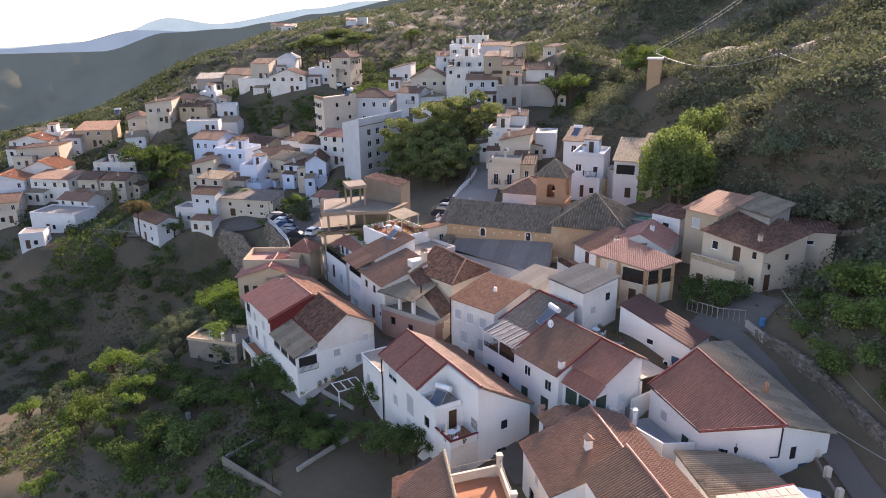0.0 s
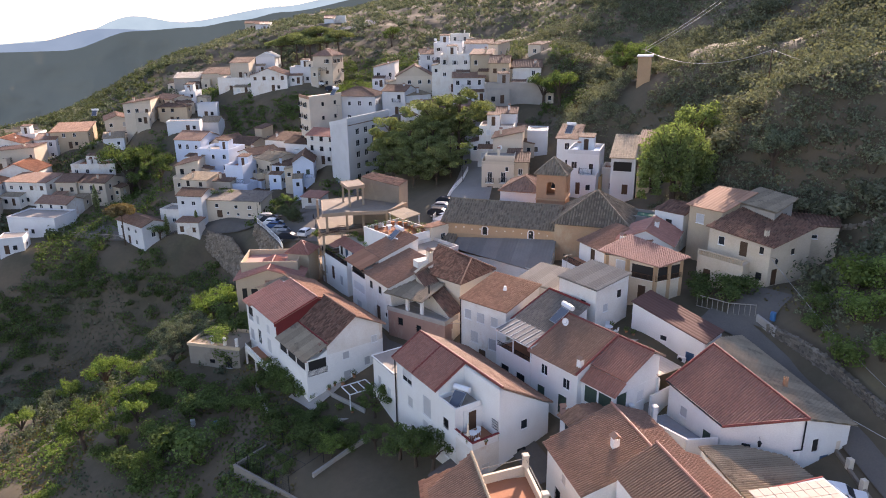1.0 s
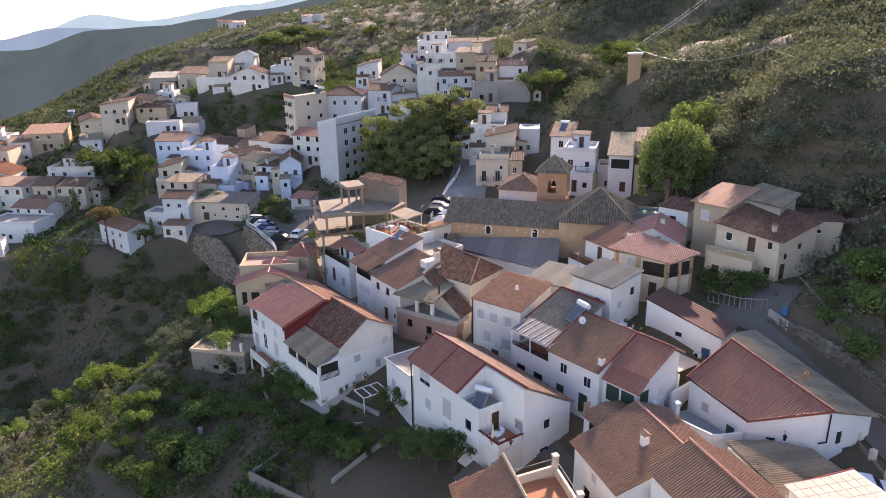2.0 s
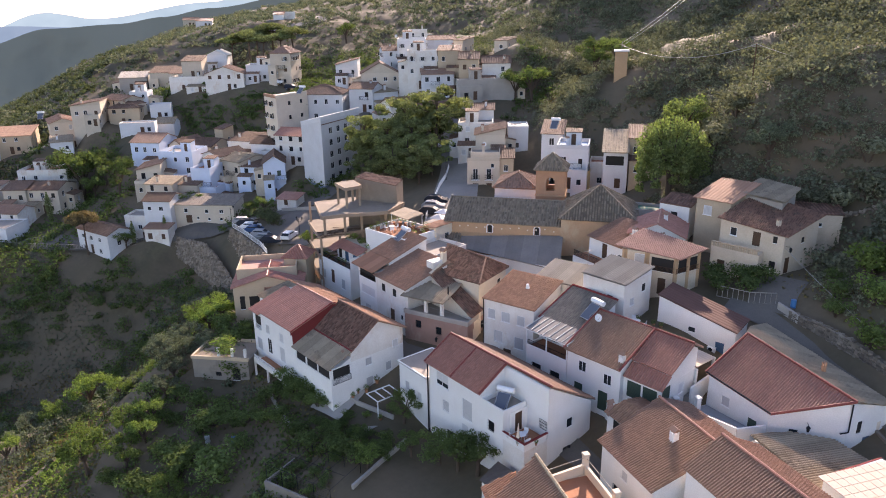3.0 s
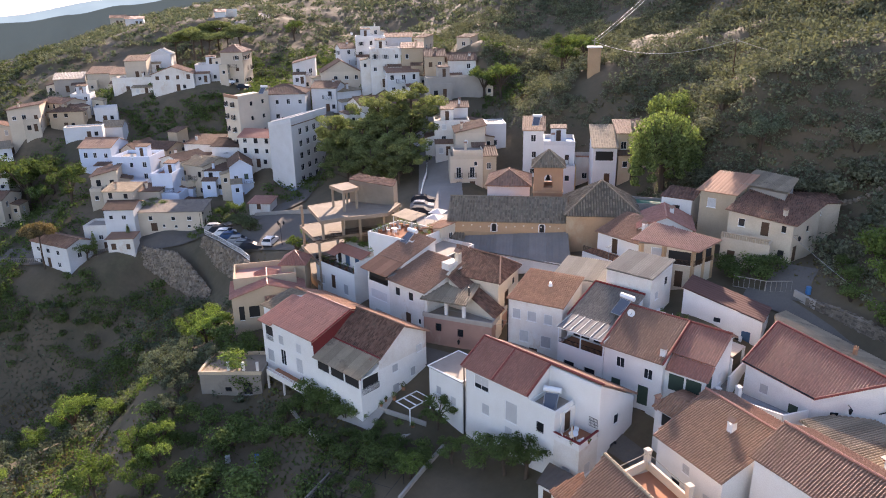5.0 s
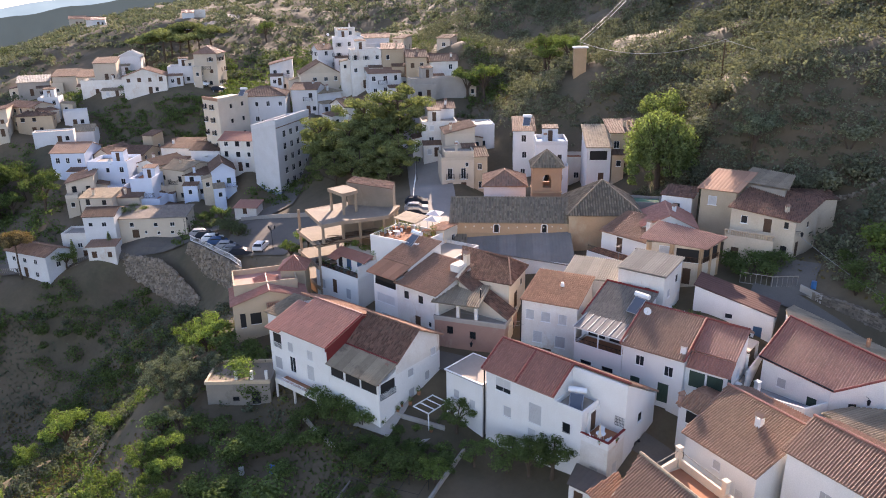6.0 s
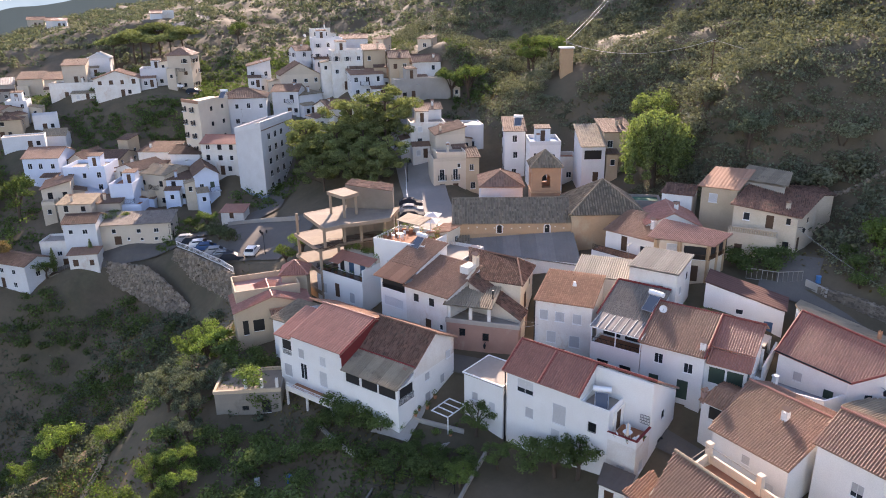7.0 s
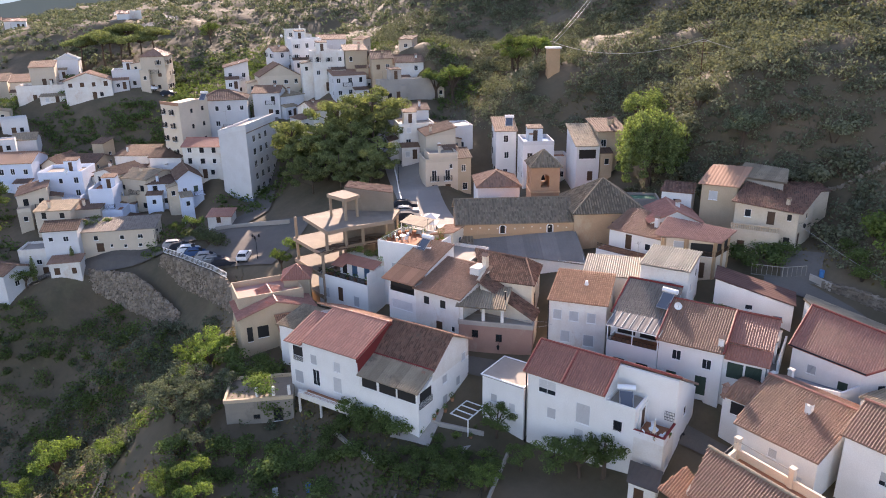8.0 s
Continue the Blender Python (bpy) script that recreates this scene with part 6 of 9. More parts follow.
def apartments():
    # the roof slopes away from the street front
    c = [(0.1, 164.3, 14.2), (3.7, 157.2, 15.9), (14.3, 169.9, 15.9), (10.7, 176.7, 14.2)]
    s = poly_house("tall white apartment block with rows of small windows", [(x, y, h + 8.2 - 0.9) for x, y, h in c], 8.2, DULLWHITE,
                   {1: [(3.0 + 3.2 * i, 1.4 + 2.6 * j, 1.3, 1.35, "g") for i in range(3) for j in range(5)] + [(13.2, 4.4 + 2.6 * j, 0.7, 0.8, "g") for j in range(3)]}, name="apartment_block")
    plinth = plain("blue_plinth", (0.22, 0.26, 0.32), 0.8)
    for (ax, ay, ah), (bx, by, bh) in zip(c, c[1:] + c[:1]):
        a, b = Vector((ax - 0.1, ay - 164.3, 0)), Vector((bx - 0.1, by - 164.3, 0))
        yaw, run = math.degrees(math.atan2(b.y - a.y, b.x - a.x)), (b - a).length
        p = Shape()
        p.v = [Vector((u, v, h)) for u, h in ((-0.05, ah), (run + 0.05, bh)) for v, h in ((-0.05, h - 0.95), (0.2, h - 0.95), (0.2, h), (-0.05, h))]
        p.f = [(0, 1, 2, 3), (7, 6, 5, 4), (0, 4, 5, 1), (1, 5, 6, 2), (2, 6, 7, 3), (3, 7, 4, 0)]
        part("parapet", p.mesh("parapet", DULLWHITE), s, "", pose(a.x, a.y, 0, 0, 0, yaw))
        part("plinth", Shape().box(0, run, -0.06, 0.0, -3, 0.7).mesh("plinth", plinth), s, "", pose(a.x, a.y, 0, 0, 0, yaw))
        if ah == bh == 15.9:
            part("string_course", Shape().box(0, run, -0.13, -0.05, 14.1, 14.28).mesh("string_course", FARTILE), s, "", pose(a.x, a.y, 0, 0, 0, yaw))
    d = Shape()
    d.quad(*[(x - 0.1, y - 164.3, h - 0.5) for x, y, h in c])
    part("roof_deck", d.mesh("roof_deck", GREYFLAT), s, "dull grey roof deck")
    t = poly_house("tall cream apartment building with a flat roof terrace", [(-6.6, 184.0, 26.2), (-4.2, 177.4, 26.2), (4.0, 185.5, 26.2), (1.4, 191.6, 26.2)], 10.0, CREAM,
                   {0: [(0.8, 2.6 + 2.9 * j, 0.8, 1.2, "b") for j in range(5)] + [(4.0, 2.6 + 2.9 * j, 0.8, 1.2, "b") for j in range(5)], 1: [(4.2, 4.0 + 3.4 * j, 0.8, 0.9, "r") for j in range(4)] + [(8.6, 4.0 + 3.4 * j, 0.8, 0.9, "r") for j in range(4)]}, name="apartment_block")
    part("terrace_coping", Shape().box(0, 7.0, -0.1, 0.25, 16.2, 16.9, 0.03).mesh("terrace_coping", SALMON), t, "", pose(0, 0, 0, 0, 0, -70))
    part("terrace_coping", Shape().box(0, 11.5, -0.1, 0.25, 16.2, 16.9, 0.03).mesh("terrace_coping", CREAM), t, "", pose(2.4, -6.6, 0, 0, 0, 44.7))


apartments()

# ---- the church ----
def arched(s, o, ux, nx, length, z0, z1, mid, half, sill, spring, thick):
    """A wall slab with one round-headed opening through it."""
    o, ux, nx = Vector(o), Vector(ux), Vector(nx)

    def at(u, z, back=0.0):
        return o + ux * u - nx * back + Vector((0, 0, z))
    arc = [(mid - half * math.cos(math.pi * k / 10), spring + half * math.sin(math.pi * k / 10)) for k in range(11)]
    for back in (0.0, thick):
        s.quad(at(0, z0, back), at(length, z0, back), at(length, sill, back), at(0, sill, back))
        s.quad(at(0, sill, back), at(mid - half, sill, back), at(mid - half, spring, back), at(mid - half, z1, back), at(0, z1, back))
        s.quad(at(mid + half, sill, back), at(length, sill, back), at(length, z1, back), at(mid + half, z1, back), at(mid + half, spring, back))
        for (a, c), (b, d) in zip(arc, arc[1:]):
            s.quad(at(a, c, back), at(b, d, back), at(b, z1, back), at(a, z1, back))
    outline = [(mid - half, sill)] + arc + [(mid + half, sill)]
    for (a, c), (b, d) in zip(outline, outline[1:] + outline[:1]):
        s.quad(at(a, c), at(b, d), at(b, d, thick), at(a, c, thick))


def church():
    c = thing("church", pose(13.5, 96.1, 12.5, 0, 0, -30), "ochre stone village church with grey lichened tiled roofs and square tower", "church")
    block(c, 0, 16.2, 0, 9.0, -3, 4.8, CHURCH, {"f": [(6.0, 3.2, 0.6, 1.1, "o"), (12.6, 3.2, 0.6, 1.1, "o")]})
    simple_roof(c, "gx", 0, 16.2, 0, 9.0, 4.8, 2.2, CHURCHTILE, CHURCH, "barrel", 0.3)
    block(c, 16.2, 26.0, -0.4, 9.4, -3, 6.0, CHURCH, {"f": [(5.2, 3.6, 0.8, 1.0, "o")]})
    simple_roof(c, "hip", 16.2, 26.0, -0.4, 9.4, 6.0, 3.6, CHURCHTILE, CHURCH, "barrel", 0.35)
    block(c, 11.6, 15.9, 9.0, 13.3, -3, 6.6, TOWERBRICK, name="tower_base")
    b = Shape()
    for o, u, n in (((11.6, 9.0, 0), (1, 0, 0), (0, -1, 0)), ((15.9, 9.0, 0), (0, 1, 0), (1, 0, 0)), ((15.9, 13.3, 0), (-1, 0, 0), (0, 1, 0)), ((11.6, 13.3, 0), (0, -1, 0), (-1, 0, 0))):
        arched(b, o, u, n, 4.3, 6.6, 10.5, 2.15, 0.62, 7.3, 8.7, 0.45)
    part("belfry", b.welded().mesh("belfry", TOWERBRICK), c, "brick belfry with an open arch on each side")
    part("belfry_cornice", Shape().box(11.5, 16.0, 8.9, 13.4, 10.25, 10.5).mesh("belfry_cornice", TOWERBRICK), c)
    part("string_course", Shape().box(11.52, 15.98, 8.92, 13.38, 6.5, 6.7).mesh("string_course", CHURCH), c)
    part("bell", Shape().tube([(13.75, 11.15, 8.0), (13.75, 11.15, 8.3), (13.75, 11.15, 8.8)], 0.4, 0.16, 10).mesh("bell", IRON), c, "dark bronze bell")
    for u in (6.3, 12.9):
        ring = Shape()
        pts = [(-0.42, 0.0)] + [(-0.42 * math.cos(math.pi * k / 8), 0.85 + 0.42 * math.sin(math.pi * k / 8)) for k in range(9)] + [(0.42, 0.0)]
        for (x0, z0), (x1, z1) in zip(pts, pts[1:]):
            ring.tube([(u + x0, -0.03, 3.2 + z0), (u + x1, -0.03, 3.2 + z1)], 0.09, sides=4)
        part("window_surround", ring.mesh("window_surround", WHITE), c)
    for k in range(13):
        part("put_log_block", Shape().box(0.7 + k * 1.2, 0.9 + k * 1.2, -0.05, 0.0, 3.75 + 0.12 * (k % 3), 3.93 + 0.12 * (k % 3)).mesh("put_log_block", CREAM), c)
    part("nave_plinth", Shape().box(-0.06, 16.2, -0.07, 0.0, -3, 3.1).mesh("nave_plinth", TOWERTAN), c)
    simple_roof(c, "hip", 11.6, 15.9, 9.0, 13.3, 10.5, 2.1, CHURCHTILE, TOWERBRICK, "barrel", 0.3)
    s = Shape()
    run = [(0.4, -1.3), (8.4, -4.0), (16.4, -6.8)]
    for (a, b), (e, f) in zip(run, run[1:]):
        s.quad((a, b, -3), (e, f, -3), (e, f, 1.05), (a, b, 1.05))
    s.quad((16.4, -6.8, -3), (16.4, -0.4, -3), (16.4, -0.4, 2.8), (16.4, -6.8, 1.05))
    part("lean_to_wall", s.mesh("lean_to_wall", WHITE), c, "whitewashed lean-to wall")
    windows_on(c, (8.4, -4.03, 0), -19, [(1.2, -1.9, 1.7, 2.4, "o"), (4.4, -0.4, 0.6, 0.7, "s")])
    roof_face(c, [(2.2, -2.15, 1.15), (16.7, -7.1, 1.15), (16.5, -0.02, 2.95), (2.2, -0.02, 2.95)], (0, 1, 0.3), LEANTO, "wide", "lean_to_roof", "dark grey fibre cement sheets")
    roof_face(c, [(-0.2, -3.2, 1.2), (2.2, -3.2, 1.2), (2.2, -0.02, 2.95), (-0.2, -0.02, 2.95)], (0, 1, 0.3), CHURCHTILE, "coarse")
    for x, y in ((0.02, -0.1),):
        part("eaves_course", Shape().box(-0.1, 16.2, -0.14, 0.0, 4.45, 4.7).mesh("eaves_course", CHURCH), c)

church()

# ---- upper village ----
house(-5.4, 173.7, -35, 10.6, 7, 11.3, 18.3, "gx", 1.2, WHITE, REDTILE, "white lower wing with red tiled roof", floors=3, kinds='gr', seed=1)
house(2.2, 187.0, -20, 10.9, 9, 12.0, 26.0, "hip", 1.8, WHITE, FARTILE, "white house with hipped brown roof above the apartments", floors=4, kinds='gd', seed=2)
house(-29.2, 160.1, -22, 14.0, 6, 2.9, 6.9, "sb", 0.9, CREAM, DULLTILE, "long ochre-cream house with low grey roof", holes={'f': [(3.0, 2.3, 0.8, 0.9, 'g'), (7.6, 2.2, 0.8, 0.8, 'g'), (10.8, 2.2, 0.9, 0.8, 'g'), (3.3, 0.03, 1.3, 1.7, 'd'), (5.7, 0.8, 0.5, 0.6, 'g'), (8.1, 0.6, 0.6, 0.6, 'g'), (10.7, 0.6, 0.7, 0.6, 'g')], 'r': [(1.0, 0.03, 1.0, 1.9, 'd')]}, seed=3, grown=False)
house(-34.5, 160.2, -22, 5.9, 6, 1.2, 8.2, "gx", 1.0, WHITE, FARTILE, "white house with dark tiled roof beside a road", holes={'f': [(0.9, 4.9, 0.8, 0.8, 'g'), (3.4, 4.8, 0.9, 0.9, 'g'), (3.9, 1.4, 0.7, 0.8, 'g')], 'r': [(2.0, 4.6, 0.8, 0.9, 'g')]}, seed=4, grown=False)
house(-38.8, 162.0, -22, 5.8, 5, -0.1, 4.4, "flat", 0.5, WHITE, GREYFLAT, "low white stepped house with flat roof", holes={'f': [(0.8, 1.9, 0.8, 0.9, 's'), (2.8, 2.0, 0.9, 0.9, 'g'), (0.9, 0.0, 0.8, 1.2, 'd'), (3.6, 0.0, 1.0, 1.4, 'd')]}, seed=5, grown=False)
house(-34.5, 156.0, -20, 5.1, 3, 0.0, 3.2, "sb", 0.4, WHITE, BROWNTILE, "small white lean-to", floors=1, kinds='d', seed=6, grown=False)
house(-48.8, 164.2, -50, 11.1, 5.5, -2.4, 2.6, "gx", 1.0, WHITE, FARTILE, "white cottage with old tiled roof beside a pine", holes={'f': [(1.6, 3.0, 0.9, 0.9, 'g'), (4.6, 3.0, 0.9, 0.9, 'g'), (7.6, 3.0, 0.9, 0.9, 'g'), (1.8, 0.3, 0.8, 1.0, 'g'), (4.4, 0.02, 1.0, 2.0, 'd'), (7.4, 0.4, 0.9, 1.0, 'g')], 'r': [(2.0, 2.2, 0.9, 1.0, 'g')]}, seed=7, grown=False)
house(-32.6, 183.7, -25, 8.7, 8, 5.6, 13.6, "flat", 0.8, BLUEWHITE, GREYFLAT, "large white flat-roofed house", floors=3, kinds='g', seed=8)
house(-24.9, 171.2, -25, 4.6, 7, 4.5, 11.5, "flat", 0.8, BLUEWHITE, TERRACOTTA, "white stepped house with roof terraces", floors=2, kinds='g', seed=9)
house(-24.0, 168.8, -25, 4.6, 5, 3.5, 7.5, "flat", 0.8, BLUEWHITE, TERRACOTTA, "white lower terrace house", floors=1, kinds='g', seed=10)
house(-34.8, 170.1, -25, 6.5, 5, 4.6, 9.6, "sb", 0.8, CREAM, FIBRE, "cream house with grey shed roof", floors=2, kinds='o', seed=11)
house(-28.7, 169.9, -25, 5.5, 5, 4.0, 9.0, "sb", 0.6, CREAM, FARTILE, "old cream outbuilding with dark roof", floors=1, kinds='o', seed=12)
house(-37.2, 177.4, -8, 5.5, 9, 5.4, 11.4, "sr", 1.4, CREAM, FARTILE, "cream house with sloping red roof", floors=2, kinds='r', seed=13)
house(-22.4, 181.1, -55, 6.7, 8, 7.6, 13.6, "gy", 1.0, OLDWHITE, FARTILE, "old white row house with tiled roof", floors=2, kinds='r', seed=14)
house(-18.5, 176.2, -55, 7.7, 9, 6.0, 13.0, "gx", 1.0, CREAM, FIBRE, "cream row house with grey roof", floors=2, kinds='r', seed=15)
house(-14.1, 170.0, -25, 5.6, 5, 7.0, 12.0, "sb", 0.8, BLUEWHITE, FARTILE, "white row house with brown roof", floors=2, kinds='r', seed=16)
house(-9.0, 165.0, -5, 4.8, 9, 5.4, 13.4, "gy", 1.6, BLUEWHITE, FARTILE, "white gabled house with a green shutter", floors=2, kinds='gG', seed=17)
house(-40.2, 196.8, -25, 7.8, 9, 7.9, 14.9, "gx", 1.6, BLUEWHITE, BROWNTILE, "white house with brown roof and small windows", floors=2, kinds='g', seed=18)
house(-31.1, 197.3, -35, 4.1, 9, 8.5, 13.5, "gy", 1.4, CREAM, FARTILE, "cream house with old tiled roof", floors=2, kinds='g', seed=19)
house(-27.5, 198.4, -35, 8.2, 9, 8.0, 13.0, "gx", 1.4, TAN, FARTILE, "old house under a broad tiled roof", floors=2, kinds='g', seed=20)
house(-16.5, 192.7, -35, 7.8, 8, 9.5, 14.5, "sb", 1.0, OLDWHITE, FARTILE, "old white house with low roof", floors=1, kinds='g', seed=21)
house(-10.9, 181.9, -35, 7.1, 8, 10.3, 15.3, "gx", 1.2, WHITE, FARTILE, "white house with dark tiled roof", floors=1, kinds='g', seed=22)
house(-19.7, 203.4, -45, 3.0, 4, 11.6, 16.1, "sb", 0.8, TAN, FARTILE, "small tan hut with a tiled roof", floors=1, kinds='g', seed=23, grown=False)
house(-7.3, 150.6, -30, 4.4, 4, 6.4, 8.6, "sb", 0.5, WHITE, REDTILE, "small white shed with red roof", floors=1, kinds='d', seed=24, grown=False)
house(-43.9, 209.1, -5, 8.9, 4, 14.8, 17.8, "flat", 0.3, WHITE, GREYFLAT, "long low white house", floors=1, kinds='g', seed=25, grown=False)
house(-35.4, 214.9, -15, 5.0, 5, 13.4, 16.9, "gx", 1.2, WHITE, FIBRE, "white cottage with grey roof", floors=1, kinds='g', seed=26, grown=False)
house(-64.3, 225.0, 15, 6.9, 12, 7.9, 16.9, "gy", 1.2, CREAM, PALETILE, "tall cream house with flat tiled roof", floors=3, kinds='gs', seed=27)
house(-62.0, 212.1, 10, 5.4, 7, 7.5, 13.5, "sb", 0.8, WHITE, FIBRE, "white house with grey roof below a cream one", floors=2, kinds='gd', seed=28)
house(-56.9, 218.3, -5, 7.7, 9, 15.2, 22.2, "sr", 1.2, CREAM, PALETILE, "cream stepped house", floors=2, kinds='gd', seed=29)
house(-50.4, 228.4, -50, 9.6, 7, 17.8, 22.8, "gx", 1.0, CREAM, PALETILE, "cream house with terrace", floors=2, kinds='g', seed=30)
house(-47.7, 219.7, -10, 8.3, 8, 16.0, 21.0, "hip", 1.6, TAN, FARTILE, "tan house with hipped brown roof", floors=2, kinds='o', seed=31)
house(-42.5, 226.3, -10, 4.9, 6, 19.1, 24.1, "flat", 0.5, WHITE, GREYFLAT, "white flat-roofed house", floors=2, kinds='g', seed=32)
house(-37.0, 220.8, 0, 5.7, 5, 17.0, 20.5, "flat", 0.8, WHITE, GREYFLAT, "white terrace house with railing", floors=1, kinds='g', seed=33)
house(-32.0, 235.9, -15, 11.9, 8, 23.1, 27.1, "flat", 0.5, WHITE, GREYFLAT, "long white flat-roofed house", floors=1, kinds='gd', seed=34)
house(-21.4, 227.4, -12, 11.3, 9, 23.7, 28.7, "gy", 2.0, WHITE, PALETILE, "white gabled house with broad front", floors=2, kinds='gd', seed=35)
house(-21.0, 254.4, -12, 6.4, 9, 27.6, 32.6, "gy", 1.5, WHITE, WHITE, "white gabled house on the slope", floors=2, kinds='g', skip=0.7, seed=36)
house(-28.1, 238.3, -10, 5.9, 9, 26.9, 31.9, "sb", 1.2, CREAM, FARTILE, "cream house with brown roof", floors=1, kinds='g', seed=37)
house(-39.9, 260.4, -10, 6.7, 9, 22.2, 27.2, "sb", 1.6, CREAM, FARTILE, "low cream barn with brown roof", floors=1, kinds='g', skip=0.8, seed=38)
house(-32.9, 251.3, -10, 5.6, 8, 22.4, 27.4, "sb", 1.6, CREAM, FARTILE, "low cream barn", floors=1, kinds='g', skip=0.8, seed=39)
house(-49.4, 260.4, 0, 8.6, 9, 21.9, 25.9, "sb", 1.4, GREYREND, METAL, "open barn with a metal roof", floors=1, kinds='o', seed=40)
house(-9.4, 229.1, -12, 7.4, 8, 25.8, 30.3, "flat", 0.5, WHITE, GREYFLAT, "low white house with flat roof", floors=1, kinds='d', seed=41)
house(-2.2, 226.9, -25, 6.3, 9, 24.6, 34.1, "hip", 1.8, CREAM, BROWNTILE, "tan three-storey house with white balconies", floors=3, kinds='db', seed=42)
house(14.5, 206.9, -15, 6.1, 9, 24.4, 31.4, "sr", 1.6, WHITE, PALETILE, "white and cream stepped house", floors=2, kinds='g', seed=43)
house(19.2, 193.1, -10, 10.0, 9, 23.9, 29.9, "gy", 2.8, CREAM, FARTILE, "cream gabled house", floors=2, kinds='g', skip=0.6, seed=44)
house(14.5, 185.2, -30, 6.3, 8, 21.0, 27.0, "gx", 1.2, WHITE, PALETILE, "white house with terrace and salmon roof", floors=2, kinds='go', seed=45)
house(20.3, 183.0, 20, 7.5, 8, 20.8, 25.8, "sb", 0.6, WHITE, FIBRE, "pale blue-white house with a grey roof", floors=1, kinds='g', seed=46)
house(31.1, 201.3, -15, 8.0, 10, 26.6, 37.6, "flat", 0.6, WHITE, GREYFLAT, "tall white house crowning the upper village", floors=4, kinds='gb', seed=47)
house(43.1, 237.3, -15, 6.2, 6, 33.4, 39.4, "flat", 0.3, WHITE, GREYFLAT, "white rooftop room of a tall house", floors=2, kinds='g', deep=1, seed=48)
house(28.3, 207.4, -5, 4.2, 9, 26.9, 34.9, "gx", 1.2, WHITE, PALETILE, "white house beside a taller one", floors=3, kinds='gb', seed=49)
house(29.5, 183.1, -15, 7.6, 8, 26.4, 35.4, "flat", 0.5, WHITE, GREYFLAT, "white flat-roofed house with balconies", floors=3, kinds='gb', seed=50)
house(31.4, 175.9, -12, 7.9, 6, 25.0, 30.5, "sb", 1.0, WHITE, BROWNTILE, "white house with dark red roof by a street", floors=2, kinds='g', seed=51)
house(36.9, 180.8, -20, 5.4, 8, 28.8, 35.8, "sb", 1.0, TAN, FARTILE, "tan brick house", floors=2, kinds='g', seed=52)
house(41.9, 209.2, -20, 7.8, 9, 32.5, 37.5, "gx", 1.0, WHITE, PALETILE, "white house with pale roof", floors=1, kinds='g', seed=53)
house(44.5, 192.2, -40, 2.9, 8, 33.8, 37.8, "sb", 0.6, CREAM, FARTILE, "small cream house on the hillside", floors=1, kinds='g', seed=54)
house(52.5, 181.9, -40, 3.5, 8, 34.9, 37.9, "sb", 0.6, CREAM, FARTILE, "small lonely cream house on the hillside", floors=1, kinds='g', deep=2, seed=55)
house(39.5, 171.4, -20, 4.8, 8, 27.3, 34.3, "gx", 1.4, TAN, FARTILE, "old tan stone house with arched windows", floors=2, kinds='gd', seed=56)
house(45.2, 170.7, -20, 6.9, 7, 27.2, 33.2, "gx", 1.4, OLDWHITE, FARTILE, "old white house with an outside stair", floors=2, kinds='gd', seed=57)
house(36.1, 161.3, -8, 14.1, 3, 25.5, 30.0, "flat", 0.3, GREYREND, GREYFLAT, "long retaining wall with terrace", floors=1, kinds='o', skip=0.85, seed=58)
house(20.4, 162.2, 5, 6.6, 8, 21.0, 25.0, "gx", 1.4, OLDWHITE, FARTILE, "long low barn with red tiled roof", floors=1, kinds='o', skip=0.7, seed=59)
house(26.4, 159.1, -10, 6.0, 7, 20.0, 24.5, "sr", 1.5, TAN, FARTILE, "ruined barn with broken tiled roof", floors=1, kinds='o', seed=60)
house(34.7, 146.4, -20, 4.3, 6, 16.5, 25.5, "gx", 0.9, WHITE, FARTILE, "white house with dark roof by the gully", floors=3, kinds='gs', seed=61)
house(29.8, 141.6, -20, 7.1, 7, 16.2, 23.2, "flat", 0.5, WHITE, GREYFLAT, "white multi-level house with balcony", floors=3, kinds='gs', seed=62)
house(30.2, 131.9, -20, 5.7, 8, 17.6, 22.6, "sr", 1.4, CREAM, PALETILE, "cream house with salmon roof", floors=1, kinds='g', seed=63)
house(37.9, 134.4, -20, 4.0, 6, 18.2, 23.2, "flat", 0.3, WHITE, METAL, "white house with tanks on its roof", floors=1, kinds='g', seed=64)
house(26.6, 126.2, -20, 6.0, 7, 12.4, 18.9, "flat", 0.6, CREAM, GREYFLAT, "cream street house with balconies and roof terrace", holes={'f': [(1.1, 0.1, 1.0, 2.2, 'd'), (3.6, 0.1, 1.0, 2.2, 'd'), (1.1, 3.0, 0.9, 2.0, 'b'), (3.6, 3.0, 0.9, 2.0, 'b'), (4.4, 5.2, 0.6, 0.8, 'g')]}, seed=65, grown=False)
house(27.3, 126.2, -20, 5.4, 5, 16.2, 20.0, "flat", 0.5, CREAM, GREYFLAT, "cream roof room", floors=1, deep=1, skip=0.8, seed=66)
house(32.5, 124.6, -20, 2.5, 8, 12.4, 19.4, "gx", 1.0, TAN, FARTILE, "tan stone house behind a cream one", floors=2, kinds='g', seed=67)
house(40.1, 123.2, -30, 3.8, 7, 14.6, 23.6, "sb", 1.6, WHITE, FARTILE, "white tall house with skylight roof", floors=3, kinds='gr', seed=68)
house(38.3, 112.8, -30, 5.3, 7, 15.8, 22.8, "flat", 0.7, WHITE, BLUEFLOOR, "white house with blue-floored roof terraces", floors=2, kinds='g', seed=69)
